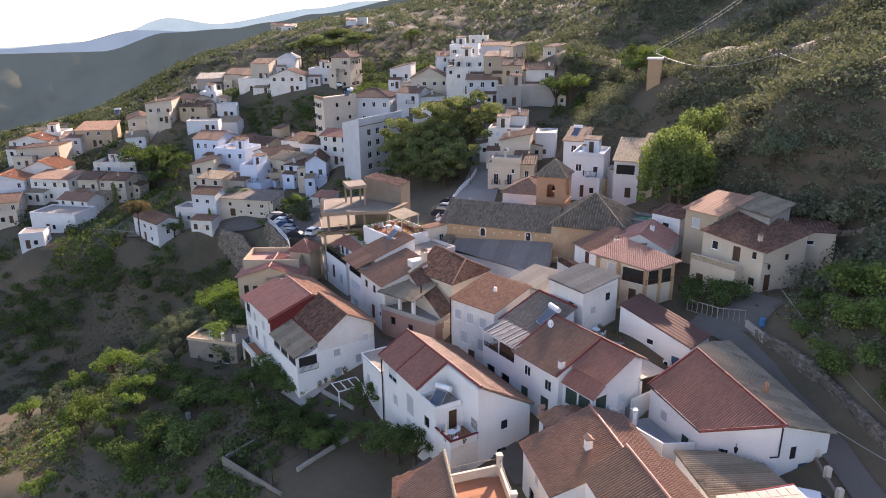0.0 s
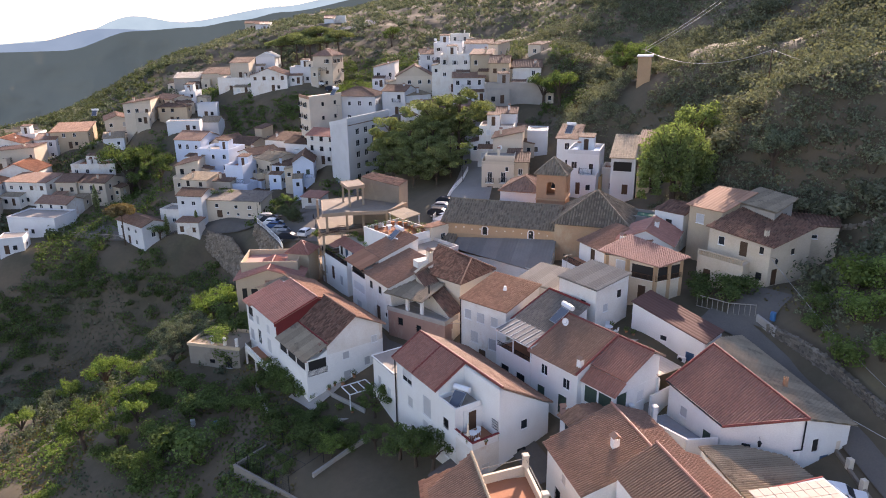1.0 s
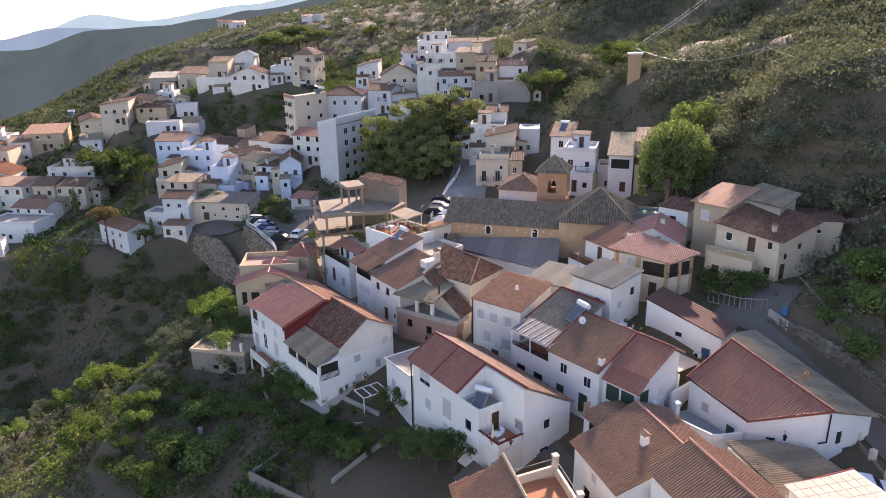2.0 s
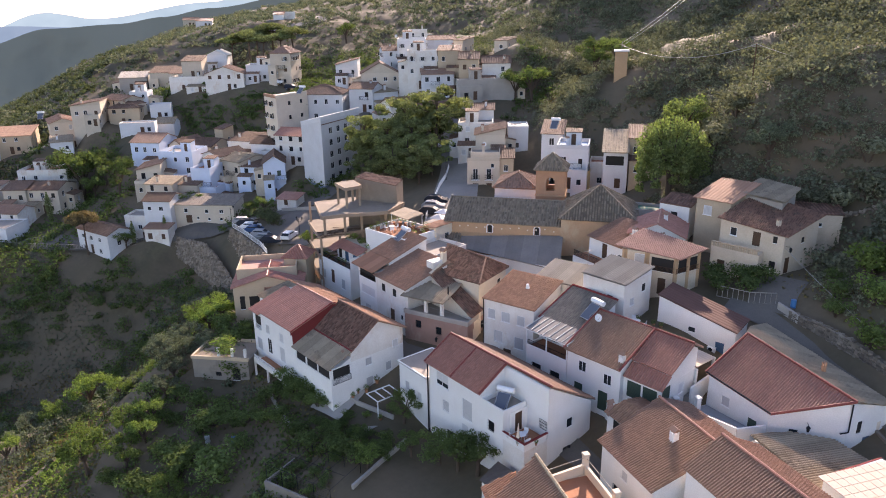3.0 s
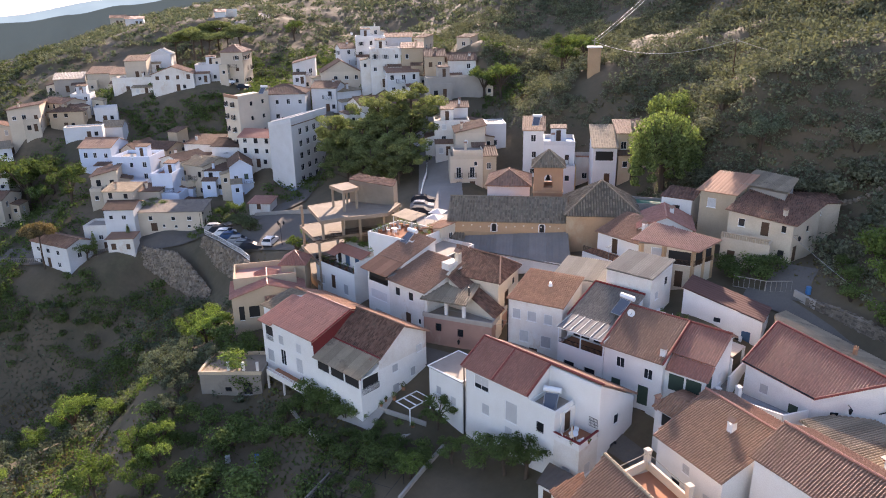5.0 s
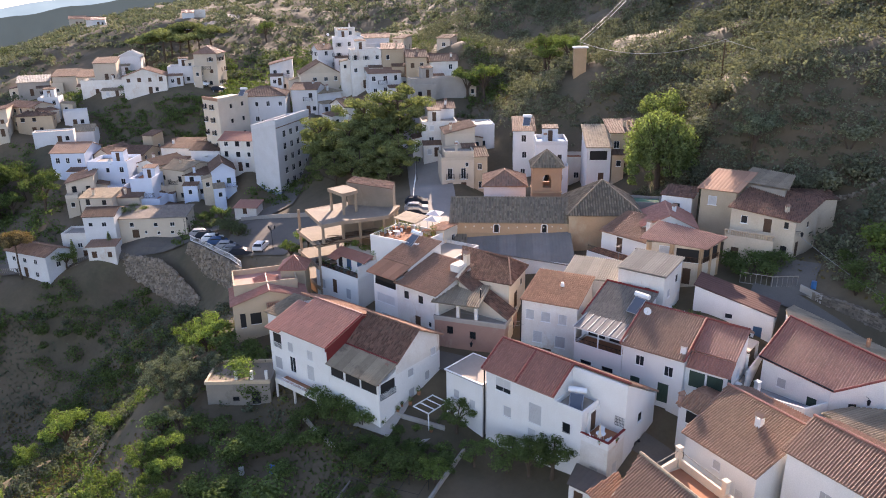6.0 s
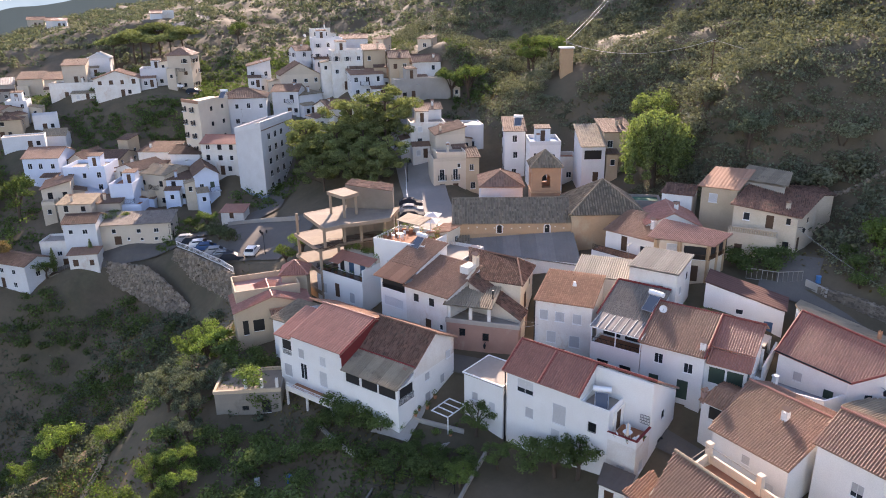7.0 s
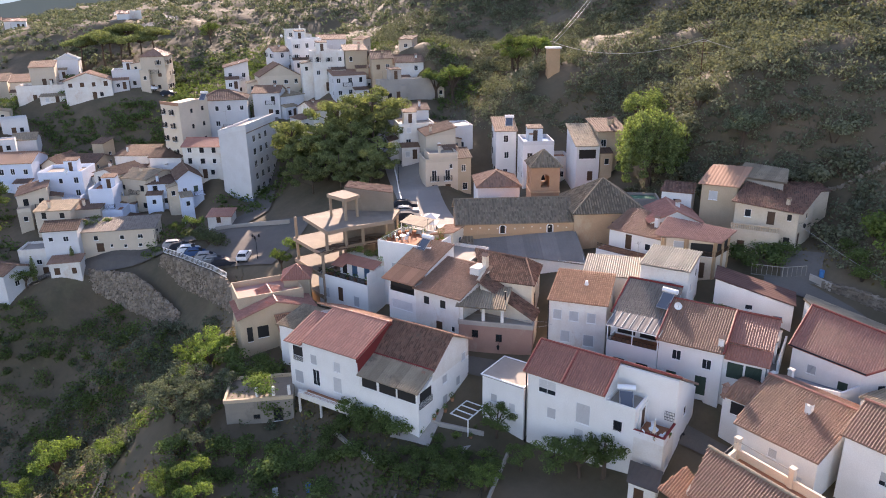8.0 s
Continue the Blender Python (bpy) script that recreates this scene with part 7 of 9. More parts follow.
house(42.1, 103.6, -30, 3.8, 8, 16.6, 23.6, "sb", 2.4, WHITE, FIBRE, "white house with corrugated roof and open gallery", holes={'f': [(0.4, 4.9, 2.8, 1.5, 'o'), (1.9, 1.2, 0.9, 1.6, 'd')]}, seed=70)
house(46.8, 103.7, -30, 4.8, 8, 18.5, 25.5, "sb", 1.0, TAN, FARTILE, "old house with a tiled roof and chimneys", floors=2, kinds='g', chim=2, seed=71)
house(44.4, 112.3, -30, 3.1, 5, 15.5, 19.5, "flat", 0.7, WHITE, TERRACOTTA, "small white house with awning terrace", floors=1, kinds='g', seed=72)
house(41.2, 111.8, -30, 2.7, 5, 14.6, 18.6, "flat", 0.4, OCHRE, GREYFLAT, "small ochre house beside the church", floors=1, kinds='g', seed=73)
house(25.2, 107.8, -30, 6.7, 8, 12.9, 18.4, "hip", 1.7, WHITE, PALETILE, "low white house with hipped salmon roof behind the church", floors=1, kinds='g', skip=0.8, seed=74)
house(3.9, 294.7, -10, 3.9, 6, 42.0, 45.0, "gx", 1.0, WHITE, BROWNTILE, "small white farmhouse on the far hill", floors=1, kinds='g', skip=0.6, seed=75)
house(-28.0, 379.1, -5, 5.8, 7, 39.5, 42.5, "gx", 1.2, WHITE, PALETILE, "low white farmhouse on the far hill", floors=1, kinds='g', skip=0.6, seed=76)
house(-35.3, 408.1, -5, 7.3, 7, 39.4, 42.8, "gx", 1.2, CREAM, PALETILE, "cream farm buildings on the far hill", floors=1, kinds='g', skip=0.6, seed=77)
house(-25.9, 369.9, -5, 5.7, 6, 39.4, 42.4, "sb", 1.0, WHITE, BROWNTILE, "white farm shed on the far hill", floors=1, kinds='g', skip=0.6, seed=78)
house(7.1, 298.1, -5, 5.4, 6, 42.6, 45.6, "flat", 0.3, WHITE, GREYFLAT, "small white flat-roofed house on the far hill", floors=1, kinds='g', skip=0.6, seed=79)
house(-97.8, 222.4, -8, 11.6, 8, 6.9, 11.9, "gy", 1.6, WHITE, ORANGETILE, "white gabled house with orange roof", floors=2, kinds='g', seed=80)
house(-92.1, 212.9, -6, 12.0, 8, 5.0, 11.0, "sr", 1.0, CREAM, PALETILE, "cream house with salmon roof", floors=2, kinds='g', skip=0.6, seed=81)
house(-87.9, 203.8, -8, 10.4, 9, 0.9, 6.9, "gy", 2.2, WHITE, ORANGETILE, "white gabled house with orange roof", floors=2, kinds='g', skip=0.6, seed=82)
house(-83.0, 196.2, -20, 11.6, 7, -0.2, 5.8, "sb", 1.0, WHITE, BROWNTILE, "white house with terrace and dark red roof", floors=2, kinds='gd', seed=83)
house(-95.2, 196.1, 0, 10.7, 8, -0.6, 5.4, "gy", 1.6, WHITE, ORANGETILE, "white house with salmon roof", floors=2, kinds='g', seed=84)
house(-91.4, 184.6, 8, 9.0, 8, -4.0, 2.0, "gx", 1.4, CREAM, PALETILE, "cream house with salmon roof", floors=2, kinds='g', seed=85)
house(-76.9, 178.1, -20, 12.5, 8, -3.8, 0.7, "flat", 0.4, WHITE, GREYFLAT, "low white flat-roofed house", floors=1, kinds='g', seed=86, grown=False)
house(-73.0, 186.2, -25, 9.1, 6, -2.8, 2.2, "gx", 1.2, WHITE, BROWNTILE, "white house with brown roof beside a road", floors=2, kinds='g', seed=87, grown=False)
house(-74.5, 164.9, 5, 5.2, 5, -4.4, -0.9, "flat", 0.3, WHITE, GREYFLAT, "small white box-shaped house", floors=1, kinds='g', seed=88, grown=False)
house(-69.5, 191.8, -15, 5.4, 9, -1.0, 6.0, "gx", 1.2, CREAM, FARTILE, "cream house with arched openings", floors=2, kinds='go', skip=0.05, seed=89)
house(-64.5, 191.4, -20, 8.1, 8, -0.2, 5.8, "gx", 1.2, CREAM, FARTILE, "cream house with tall windows", floors=2, kinds='go', skip=0.05, seed=90)
house(-68.3, 201.7, -10, 11.8, 8, -0.2, 7.8, "flat", 0.8, OLDWHITE, TERRACOTTA, "old white house with chimneys and a roof terrace", floors=3, kinds='g', chim=2, seed=91)
house(-80.3, 226.2, 0, 10.4, 10, 8.8, 13.8, "sb", 1.5, TAN, PALETILE, "tan house under a brown roof", floors=2, kinds='g', seed=92)
house(-91.3, 228.4, -5, 6.4, 8, 6.8, 12.8, "flat", 0.6, WHITE, GREYFLAT, "white stepped house", floors=2, kinds='g', seed=93)
house(-84.3, 224.7, -5, 5.9, 8, 6.1, 12.1, "gx", 1.2, WHITE, BROWNTILE, "white house with awning", floors=2, kinds='g', seed=94)


# ---- the ground ----
def graded(lo, hi, step, reach):
    """Even steps from lo to hi, then ever longer ones out to the reach."""
    mid = list(np.arange(lo, hi + 0.01, step))
    left, right, g = [lo], [hi], step
    while left[-1] > -reach:
        g *= 1.22
        left.append(left[-1] - g)
        right.append(right[-1] + g)
    return np.array(left[:0:-1] + mid + right[1:])


gx, gy = graded(-110, 120, 1.6, 4400), graded(16, 320, 1.6, 4400)
GX, GY = np.meshgrid(gx, gy)
GZ = ground(GX, GY)
rough = np.array([noise.fractal(Vector((a * 0.06, b * 0.06, 0.0)), 0.9, 2.1, 5) for a, b in zip(GX.ravel(), GY.ravel())]).reshape(GX.shape)
wild = np.clip((GX - 42) / 14, 0, 1) + np.clip((-12 - GX) / 10, 0, 1) * np.clip((150 - GY) / 10, 0, 1) + np.clip((GY - 235) / 20, 0, 1)
GZ = GZ + rough * (0.12 + 1.5 * np.clip(wild, 0, 1))
cols = len(gx)
gf = [(r * cols + c, r * cols + c + 1, (r + 1) * cols + c + 1, (r + 1) * cols + c) for r in range(len(gy) - 1) for c in range(cols - 1)]
EARTH = material("dry_earth", (0.150, 0.110, 0.068), (0.080, 0.070, 0.040), scale=0.09, fine=1.3, bump=0.6, mix=1.0, stain=(0.155, 0.128, 0.07))
earth = mesh_of("ground", np.stack([GX.ravel(), GY.ravel(), GZ.ravel()], 1), gf, EARTH)
earth.polygons.foreach_set("use_smooth", [True] * len(earth.polygons))
tagged(new("ground", earth), "dry earth slopes falling from a hillside into a shaded valley", "ground", kind="structure")


def strip(name, pts, width, lift, mat, label, category="road"):
    """A street along points (x, y), laid on the ground."""
    s = Shape()
    pts = [Vector((*p, 0)) for p in pts]
    line = []
    for a, b in zip(pts, pts[1:]):
        k = max(1, int((b - a).length / 1.5))
        line += [a.lerp(b, i / k) for i in range(k)]
    line.append(pts[-1])
    across = max(4, int(width / 1.2))
    n = len(line)
    for i, p in enumerate(line):
        d = (line[min(i + 1, n - 1)] - line[max(i - 1, 0)]).normalized()
        side = Vector((-d.y, d.x, 0))
        for j in range(across + 1):
            q = p + side * width * (j / across - 0.5)
            s.v.append(Vector((q.x, q.y, z_at(q.x, q.y) + lift)))
    m = across + 1
    for i in range(n - 1):
        for j in range(across):
            a = i * m + j
            s.f.append((a, a + 1, a + m + 1, a + m))
    return tagged(new(name, s.mesh(name, mat)), label, category, kind="structure")


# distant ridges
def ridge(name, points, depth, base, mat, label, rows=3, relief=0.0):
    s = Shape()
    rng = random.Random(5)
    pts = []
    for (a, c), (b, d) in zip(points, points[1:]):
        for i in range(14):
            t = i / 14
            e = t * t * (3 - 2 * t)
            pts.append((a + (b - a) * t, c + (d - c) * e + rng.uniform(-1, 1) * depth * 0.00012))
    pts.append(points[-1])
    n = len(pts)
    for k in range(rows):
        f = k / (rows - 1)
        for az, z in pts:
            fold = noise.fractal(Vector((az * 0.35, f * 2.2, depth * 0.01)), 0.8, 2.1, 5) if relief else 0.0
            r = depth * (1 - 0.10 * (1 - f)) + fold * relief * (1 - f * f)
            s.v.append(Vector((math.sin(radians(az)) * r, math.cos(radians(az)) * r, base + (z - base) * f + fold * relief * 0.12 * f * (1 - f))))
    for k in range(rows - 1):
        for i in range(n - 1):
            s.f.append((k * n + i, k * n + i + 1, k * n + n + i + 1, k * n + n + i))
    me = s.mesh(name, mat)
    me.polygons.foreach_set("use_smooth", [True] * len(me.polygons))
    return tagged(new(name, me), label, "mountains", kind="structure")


# haze painted on: the hills give off a bluish glow of their own
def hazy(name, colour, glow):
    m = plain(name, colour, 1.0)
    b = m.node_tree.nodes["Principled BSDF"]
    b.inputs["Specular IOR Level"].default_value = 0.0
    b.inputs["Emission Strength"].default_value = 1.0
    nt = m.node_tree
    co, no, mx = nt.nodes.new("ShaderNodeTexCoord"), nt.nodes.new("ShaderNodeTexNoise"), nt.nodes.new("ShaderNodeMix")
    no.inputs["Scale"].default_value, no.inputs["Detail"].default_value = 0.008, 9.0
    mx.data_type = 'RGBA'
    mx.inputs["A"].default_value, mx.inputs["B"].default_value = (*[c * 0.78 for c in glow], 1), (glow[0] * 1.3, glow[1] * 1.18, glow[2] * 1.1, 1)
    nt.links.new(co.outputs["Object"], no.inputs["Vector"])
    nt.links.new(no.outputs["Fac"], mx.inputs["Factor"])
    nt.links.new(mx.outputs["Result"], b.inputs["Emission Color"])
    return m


NEARRIDGE = hazy("haze_glow_near_hills", (0.085, 0.075, 0.045), (0.030, 0.045, 0.055))
MIDRIDGE = hazy("haze_glow_mid_hills", (0.03, 0.035, 0.035), (0.118, 0.172, 0.235))
FARRIDGE = hazy("haze_glow_far_mountains", (0.03, 0.035, 0.035), (0.20, 0.285, 0.335))
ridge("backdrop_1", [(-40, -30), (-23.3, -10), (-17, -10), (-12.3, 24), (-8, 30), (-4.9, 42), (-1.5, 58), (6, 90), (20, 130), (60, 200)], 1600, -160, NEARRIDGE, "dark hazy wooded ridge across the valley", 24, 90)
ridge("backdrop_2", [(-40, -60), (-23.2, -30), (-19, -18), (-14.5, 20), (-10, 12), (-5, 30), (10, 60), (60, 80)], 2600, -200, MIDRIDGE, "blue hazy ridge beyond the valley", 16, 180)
ridge("backdrop_3", [(-40, -90), (-23, -69), (-17, -45), (-12.1, 66), (-9, 33), (-1.4, 110), (2, 146), (20, 240), (60, 260)], 4200, -300, FARRIDGE, "far mountains painted in pale blue haze under a bright sky")


# ---- plants ----
PLANTS = {}


def plant(kind, variant, mat, label, category):
    """Builds a plant once; later ones are copies. Sizes for a height of about one."""
    key = (kind, variant, mat.name)
    if key in PLANTS:
        return None
    rng = np.random.default_rng(variant * 17 + len(kind))
    root = thing(kind, pose(0, 0, 0), label, category, "trees and bushes")
    trunk = Shape()
    pts, size = [], []
    if kind == "bush":
        for i in range(9):
            a = rng.uniform(0, math.tau)
            r = rng.uniform(0, 0.42)
            q = puff(rng, (math.cos(a) * r, math.sin(a) * r, rng.uniform(0.25, 0.62)), rng.uniform(0.2, 0.33), 105)
            pts.append(q)
            size += [0.038] * len(q)
        for i in range(4):
            a = i * 1.6
            trunk.tube([(0, 0, -0.1), (math.cos(a) * 0.2, math.sin(a) * 0.2, 0.4)], 0.03, 0.012, 5)
    elif kind == "tree":
        trunk.tube([(0, 0, -0.08), (0.02, 0.01, 0.15), (0.0, 0.03, 0.34)], 0.045, 0.03, 7)
        for i in range(8):
            a = i * 2.4 + rng.uniform(-0.3, 0.3)
            r, h = rng.uniform(0.14, 0.34), rng.uniform(0.5, 0.84)
            tip = (math.cos(a) * r, math.sin(a) * r, h)
            trunk.tube([(0, 0.02, 0.3), (tip[0] * 0.45, tip[1] * 0.45, 0.3 + (h - 0.3) * 0.6), tip], 0.022, 0.007, 5)
            for j in range(3):
                c = np.array(tip) + rng.normal(size=3) * 0.07
                q = puff(rng, c, rng.uniform(0.09, 0.16), 120, 0.8)
                pts.append(q)
                size += [0.02] * len(q)
    elif kind == "pine":
        bend = rng.uniform(-0.05, 0.05, 2)
        trunk.tube([(0, 0, -0.06), (bend[0] * 0.4, bend[1] * 0.4, 0.3), (bend[0], bend[1], 0.62), (bend[0] * 1.3, bend[1] * 1.3, 0.9)], 0.022, 0.008, 7)
        for i in range(14):
            a = i * 2.4 + rng.uniform(-0.3, 0.3)
            h = 0.3 + 0.6 * (i / 14)
            r = (0.12 + 0.23 * math.sin(math.pi * min(1, (i + 3) / 17))) * rng.uniform(0.6, 1.15)
            tip = (bend[0] + math.cos(a) * r, bend[1] + math.sin(a) * r, h)
            trunk.tube([(bend[0] * 0.7, bend[1] * 0.7, h - 0.16), (tip[0] * 0.6, tip[1] * 0.6, h - 0.05), tip], 0.009, 0.003, 5)
            for j in range(3):
                o = rng.normal(size=3) * (0.055, 0.055, 0.02)
                q = puff(rng, np.array(tip) + o, rng.uniform(0.07, 0.115), 190, 0.72, 0.8)
                pts.append(q)
                size += [0.015] * len(q)
        for i in range(7):
            a = i * 2.4
            q = puff(rng, (bend[0] + math.cos(a) * 0.11, bend[1] + math.sin(a) * 0.11, 0.36 + 0.05 * i), 0.10, 160, 0.75, 0.5)
            pts.append(q)
            size += [0.026] * len(q)
    elif kind == "umbrella_pine":
        trunk.tube([(0, 0, -0.06), (0.02, 0, 0.3), (0.0, 0.02, 0.66)], 0.026, 0.016, 7)
        for i in range(14):
            a = i * 2.4
            r = 0.36 * math.sqrt((i + 0.5) / 14)
            tip = (math.cos(a) * r, math.sin(a) * r, 0.84 - r * 0.3)
            trunk.tube([(0, 0.02, 0.62), tip], 0.01, 0.004, 5)
            q = puff(rng, tip, rng.uniform(0.11, 0.16), 420, 0.6, 0.7)
            pts.append(q)
            size += [0.017] * len(q)
    elif kind == "pepper_tree":
        trunk.tube([(0, 0, -0.06), (0.02, 0, 0.2), (0.0, 0.02, 0.4)], 0.04, 0.03, 7)
        for i in range(30):
            a = i * 2.4
            r = 0.40 * math.sqrt((i + 0.5) / 30)
            h = 0.98 - 0.9 * r * r / 0.2 * 0.4 + rng.uniform(-0.08, 0.05)
            trunk.tube([(0, 0.02, 0.38), (math.cos(a) * r * 0.6, math.sin(a) * r * 0.6, h * 0.75), (math.cos(a) * r, math.sin(a) * r, h)], 0.012, 0.003, 5)
            for j in range(4):
                q = puff(rng, (math.cos(a) * r, math.sin(a) * r, h - 0.08 - j * 0.13), 0.10 - j * 0.012, 130, 0.95)
                pts.append(q)
                size += [0.016] * len(q)
    elif kind == "cypress":
        trunk.tube([(0, 0, -0.05), (0, 0, 0.9)], 0.02, 0.005, 6)
        for i in range(14):
            h = 0.1 + 0.86 * i / 13
            r = 0.10 * math.sin(math.pi * min(0.98, 0.2 + 0.8 * i / 13)) + 0.012
            q = puff(rng, (0, 0, h), r, 90, 1.0)
            pts.append(q)
            size += [0.02] * len(q)
    part("trunk", trunk.mesh("trunk", BARK), root)
    part("crown", leaves("crown", np.concatenate(pts), size, mat, rng, 0.2, 0.6 if kind == "pepper_tree" else 0.0), root)
    PLANTS[key] = root
    return root


def grow(kind, x, y, height, mat, label, width=1.0, category="tree", sink=0.0):
    """A plant at x, y on the ground."""
    rng = random.Random(int(x * 31 + y * 17))
    variant = rng.randrange(3)
    m = pose(x, y, z_at(x, y) - 0.05 - sink, 0, 0, rng.uniform(0, 360))
    first = plant(kind, variant, mat, label, category)
    if first:
        first.matrix_world = m
        ob = first
    else:
        ob = copy_thing(PLANTS[(kind, variant, mat.name)], m)
        tagged(ob, label)
    s = height * rng.uniform(0.92, 1.08)
    ob.scale = (s * width, s * width, s)
    return ob


BRIGHTLY, OLIVELY, DARKLY = "young light green almond tree on the dry slope", "silver-green olive tree on the terraced slope", "dense dark green bush below the houses"
for x, y, h in ((-39.2, 109.4, 6.5), (-34.2, 82.0, 6.5), (-43.5, 105.5, 4.5), (-30.0, 85.0, 4.5), (-26.9, 84.5, 4.2), (-21.7, 103.3, 5.8), (-18.5, 104.5, 5.0), (-47.0, 96.0, 4.5), (-36.0, 72.0, 4.5), (-24.5, 71.0, 4.0), (-29.5, 79.0, 4.6), (-33.5, 101.5, 3.6), (-27.5, 81.5, 4.4), (-20.2, 101.8, 5.2)):
    grow("tree", x, y, h, BRIGHT, BRIGHTLY, 1.05)
for x, y, h in ((-52.2, 123.1, 5.0), (-56.9, 117.4, 4.8), (-49.2, 112.2, 4.2), (-25.8, 100.0, 5.2), (-24.0, 94.5, 4.8), (-27.0, 104.0, 4.6), (-22.8, 97.5, 4.5), (-47.5, 100.9, 3.0), (-21.0, 93.5, 4.0), (-26.4, 96.8, 5.0), (-24.6, 91.4, 4.6), (-25.6, 88.2, 3.8)):
    grow("tree", x, y, h, OLIVE, OLIVELY, 1.1)
for x, y, h in ((-19.2, 71.5, 5.2), (-25.1, 78.1, 4.0), (-26.0, 73.2, 3.6), (-6.1, 67.0, 3.2), (-15.9, 79.0, 4.0), (-19.7, 81.0, 4.4), (-24.0, 83.0, 2.2), (-19.0, 83.4, 2.2),  (-18.5, 90.8, 3.5), (-16.4, 93.5, 4.0), (-15.2, 96.5, 3.5), (-12.6, 76.2, 4.2),
                (-11.0, 72.6, 3.6), (-9.8, 69.6, 3.2), (-13.6, 79.4, 4.0), (-7.4, 68.4, 3.0), (-5.0, 65.5, 2.6), (-2.2, 66.2, 2.8), (-17.0, 75.0, 3.0), (-22.0, 77.0, 3.4), (-29.0, 88.0, 3.4), (-31.0, 78.0, 3.2), (-23.6, 86.4, 3.6), (-21.6, 84.6, 3.2), (-27.2, 90.4, 3.6), (-22.6, 98.8, 3.8), (-24.6, 102.4, 4.2), (-26.6, 85.4, 3.2), (-21.4, 80.2, 3.2), (-23.4, 75.4, 3.8), (-28.4, 75.0, 3.4), (-17.6, 79.4, 3.0), (-19.6, 94.8, 3.6), (-17.8, 98.2, 4.0), (-16.8, 87.6, 3.4), (-14.2, 77.4, 3.2), (-12.2, 79.2, 3.4)):
    grow("bush", x, y, h * (0.72 if x > -16 and y > 74 else 0.95), LEAF, DARKLY, 1.25, "bush")
for x, y, h in ((2.4, 62.2, 4.6), (5.2, 58.6, 4.8), (3.8, 60.2, 4.2), (0.6, 69.4, 3.6), (0.2, 64.6, 3.2)):
    grow("tree", x, y, h, LEAF, "leafy dark green orange tree beside a white house", 1.2)
for x, y, h in ((-6.6, 70.6, 1.5), (-5.2, 71.6, 1.3), (-8.4, 72.4, 1.6), (-7.4, 66.4, 1.7), (-4.6, 69.4, 1.1), (-9.6, 65.6, 1.4), (-11.2, 67.4, 1.5), (-8.8, 63.6, 1.5), (-10.6, 63.8, 1.2), (-12.0, 65.6, 1.3), (-8.6, 68.4, 1.2), (-3.2, 71.2, 0.9), (-9.8, 70.8, 1.4), (-6.0, 73.8, 1.2), (-2.0, 68.0, 1.2), (-3.4, 66.0, 0.9)):
    grow("bush", x, y, h, LEAF if h > 1.25 else BRIGHT, "low leafy garden plant in a kitchen garden", 1.3, "bush")
bed_plants = [(-8.6 + 0.95 * (i % 6) + 0.35 * (i // 6), 72.6 - 1.15 * (i // 6) - 0.62 * (i % 6)) for i in range(30)]
for i, (x, y) in enumerate(bed_plants):
    grow("bush", x, y, 0.9 + 0.12 * (i % 4), LEAF, "low leafy garden plant in a kitchen garden", 1.35, "bush")
vine = grow("bush", -17.6, 88.6, 2.4, BRIGHT, "light green vine trained over a walled terrace", 1.6, "vine")
vine.location.z = 4.9
grow("tree", -4.4, 64.2, 3.0, BRIGHT, "small light green fruit tree in a kitchen garden", 1.2)
# pines above the street
for x, y, h in ((13.4, 157.0, 13), (16.0, 147.2, 13.5), (18.9, 140.7, 11), (23.0, 137.6, 11), (26.5, 147.0, 17), (20.5, 151.5, 15), (14.0, 152.0, 11), (20.6, 144.5, 12.5), (12.0, 145.0, 10), (15.6, 139.5, 10), (19.6, 135.0, 9.5)):
    grow("pine", x, y, h * 0.86, PINE, "tall Aleppo pine with rounded clumps of needles", 1.12)
grow("pepper_tree", 46.8, 92.2, 12.0, LIME, "large light green pepper tree with hanging foliage", 1.0)
grow("tree", 55.5, 102.0, 8.5, LIME, "light green tree on the hillside", 1.0)
grow("tree", 55.4, 82.4, 7.5, OLIVE, "rounded grey-green olive tree behind the farmhouse", 1.1)
for x, y, h in ((53.8, 91.9, 5.5), (57.0, 92.0, 5.0), (57.2, 71.7, 5.5), (59.5, 69.5, 5.0), (61.5, 72.5, 5.0), (55.0, 74.6, 4.0), (50.0, 87.5, 4.0)):
    grow("bush", x, y, h, SCRUB, "dense dark scrub bush on the hillside", 1.3, "bush")
for x, y, h in ((43.2, 52.0, 3.6), (45.0, 49.5, 3.4), (46.5, 55.0, 4.2), (49.5, 58.6, 6.0), (48.2, 53.5, 3.5), (44.5, 46.0, 3.0), (43.9, 57.0, 2.8), (45.4, 58.6, 3.0), (47.6, 49.8, 3.8), (46.2, 46.6, 2.6), (51.0, 55.6, 4.4), (44.6, 43.0, 3.5), (47.2, 61.0, 2.2), (50.4, 50.0, 3.0), (47.0, 43.5, 3.6)):
    grow("bush", x, y, h, BRIGHT if h > 3.4 else LEAF, "bright green fig bush above the stone wall", 1.2, "bush")
for x, y in ((-2.6, 253), (-7.0, 257), (2.9, 253), (-12.5, 260), (7.0, 255), (-4.5, 262), (1.0, 261)):
    grow("umbrella_pine", x, y, 11, PINE, "dark umbrella pine in a hilltop grove", 1.15)
grow("umbrella_pine", -46.6, 160.0, 10.5, DRYPINE, "lone umbrella pine with browning needles and a bare trunk", 0.72)
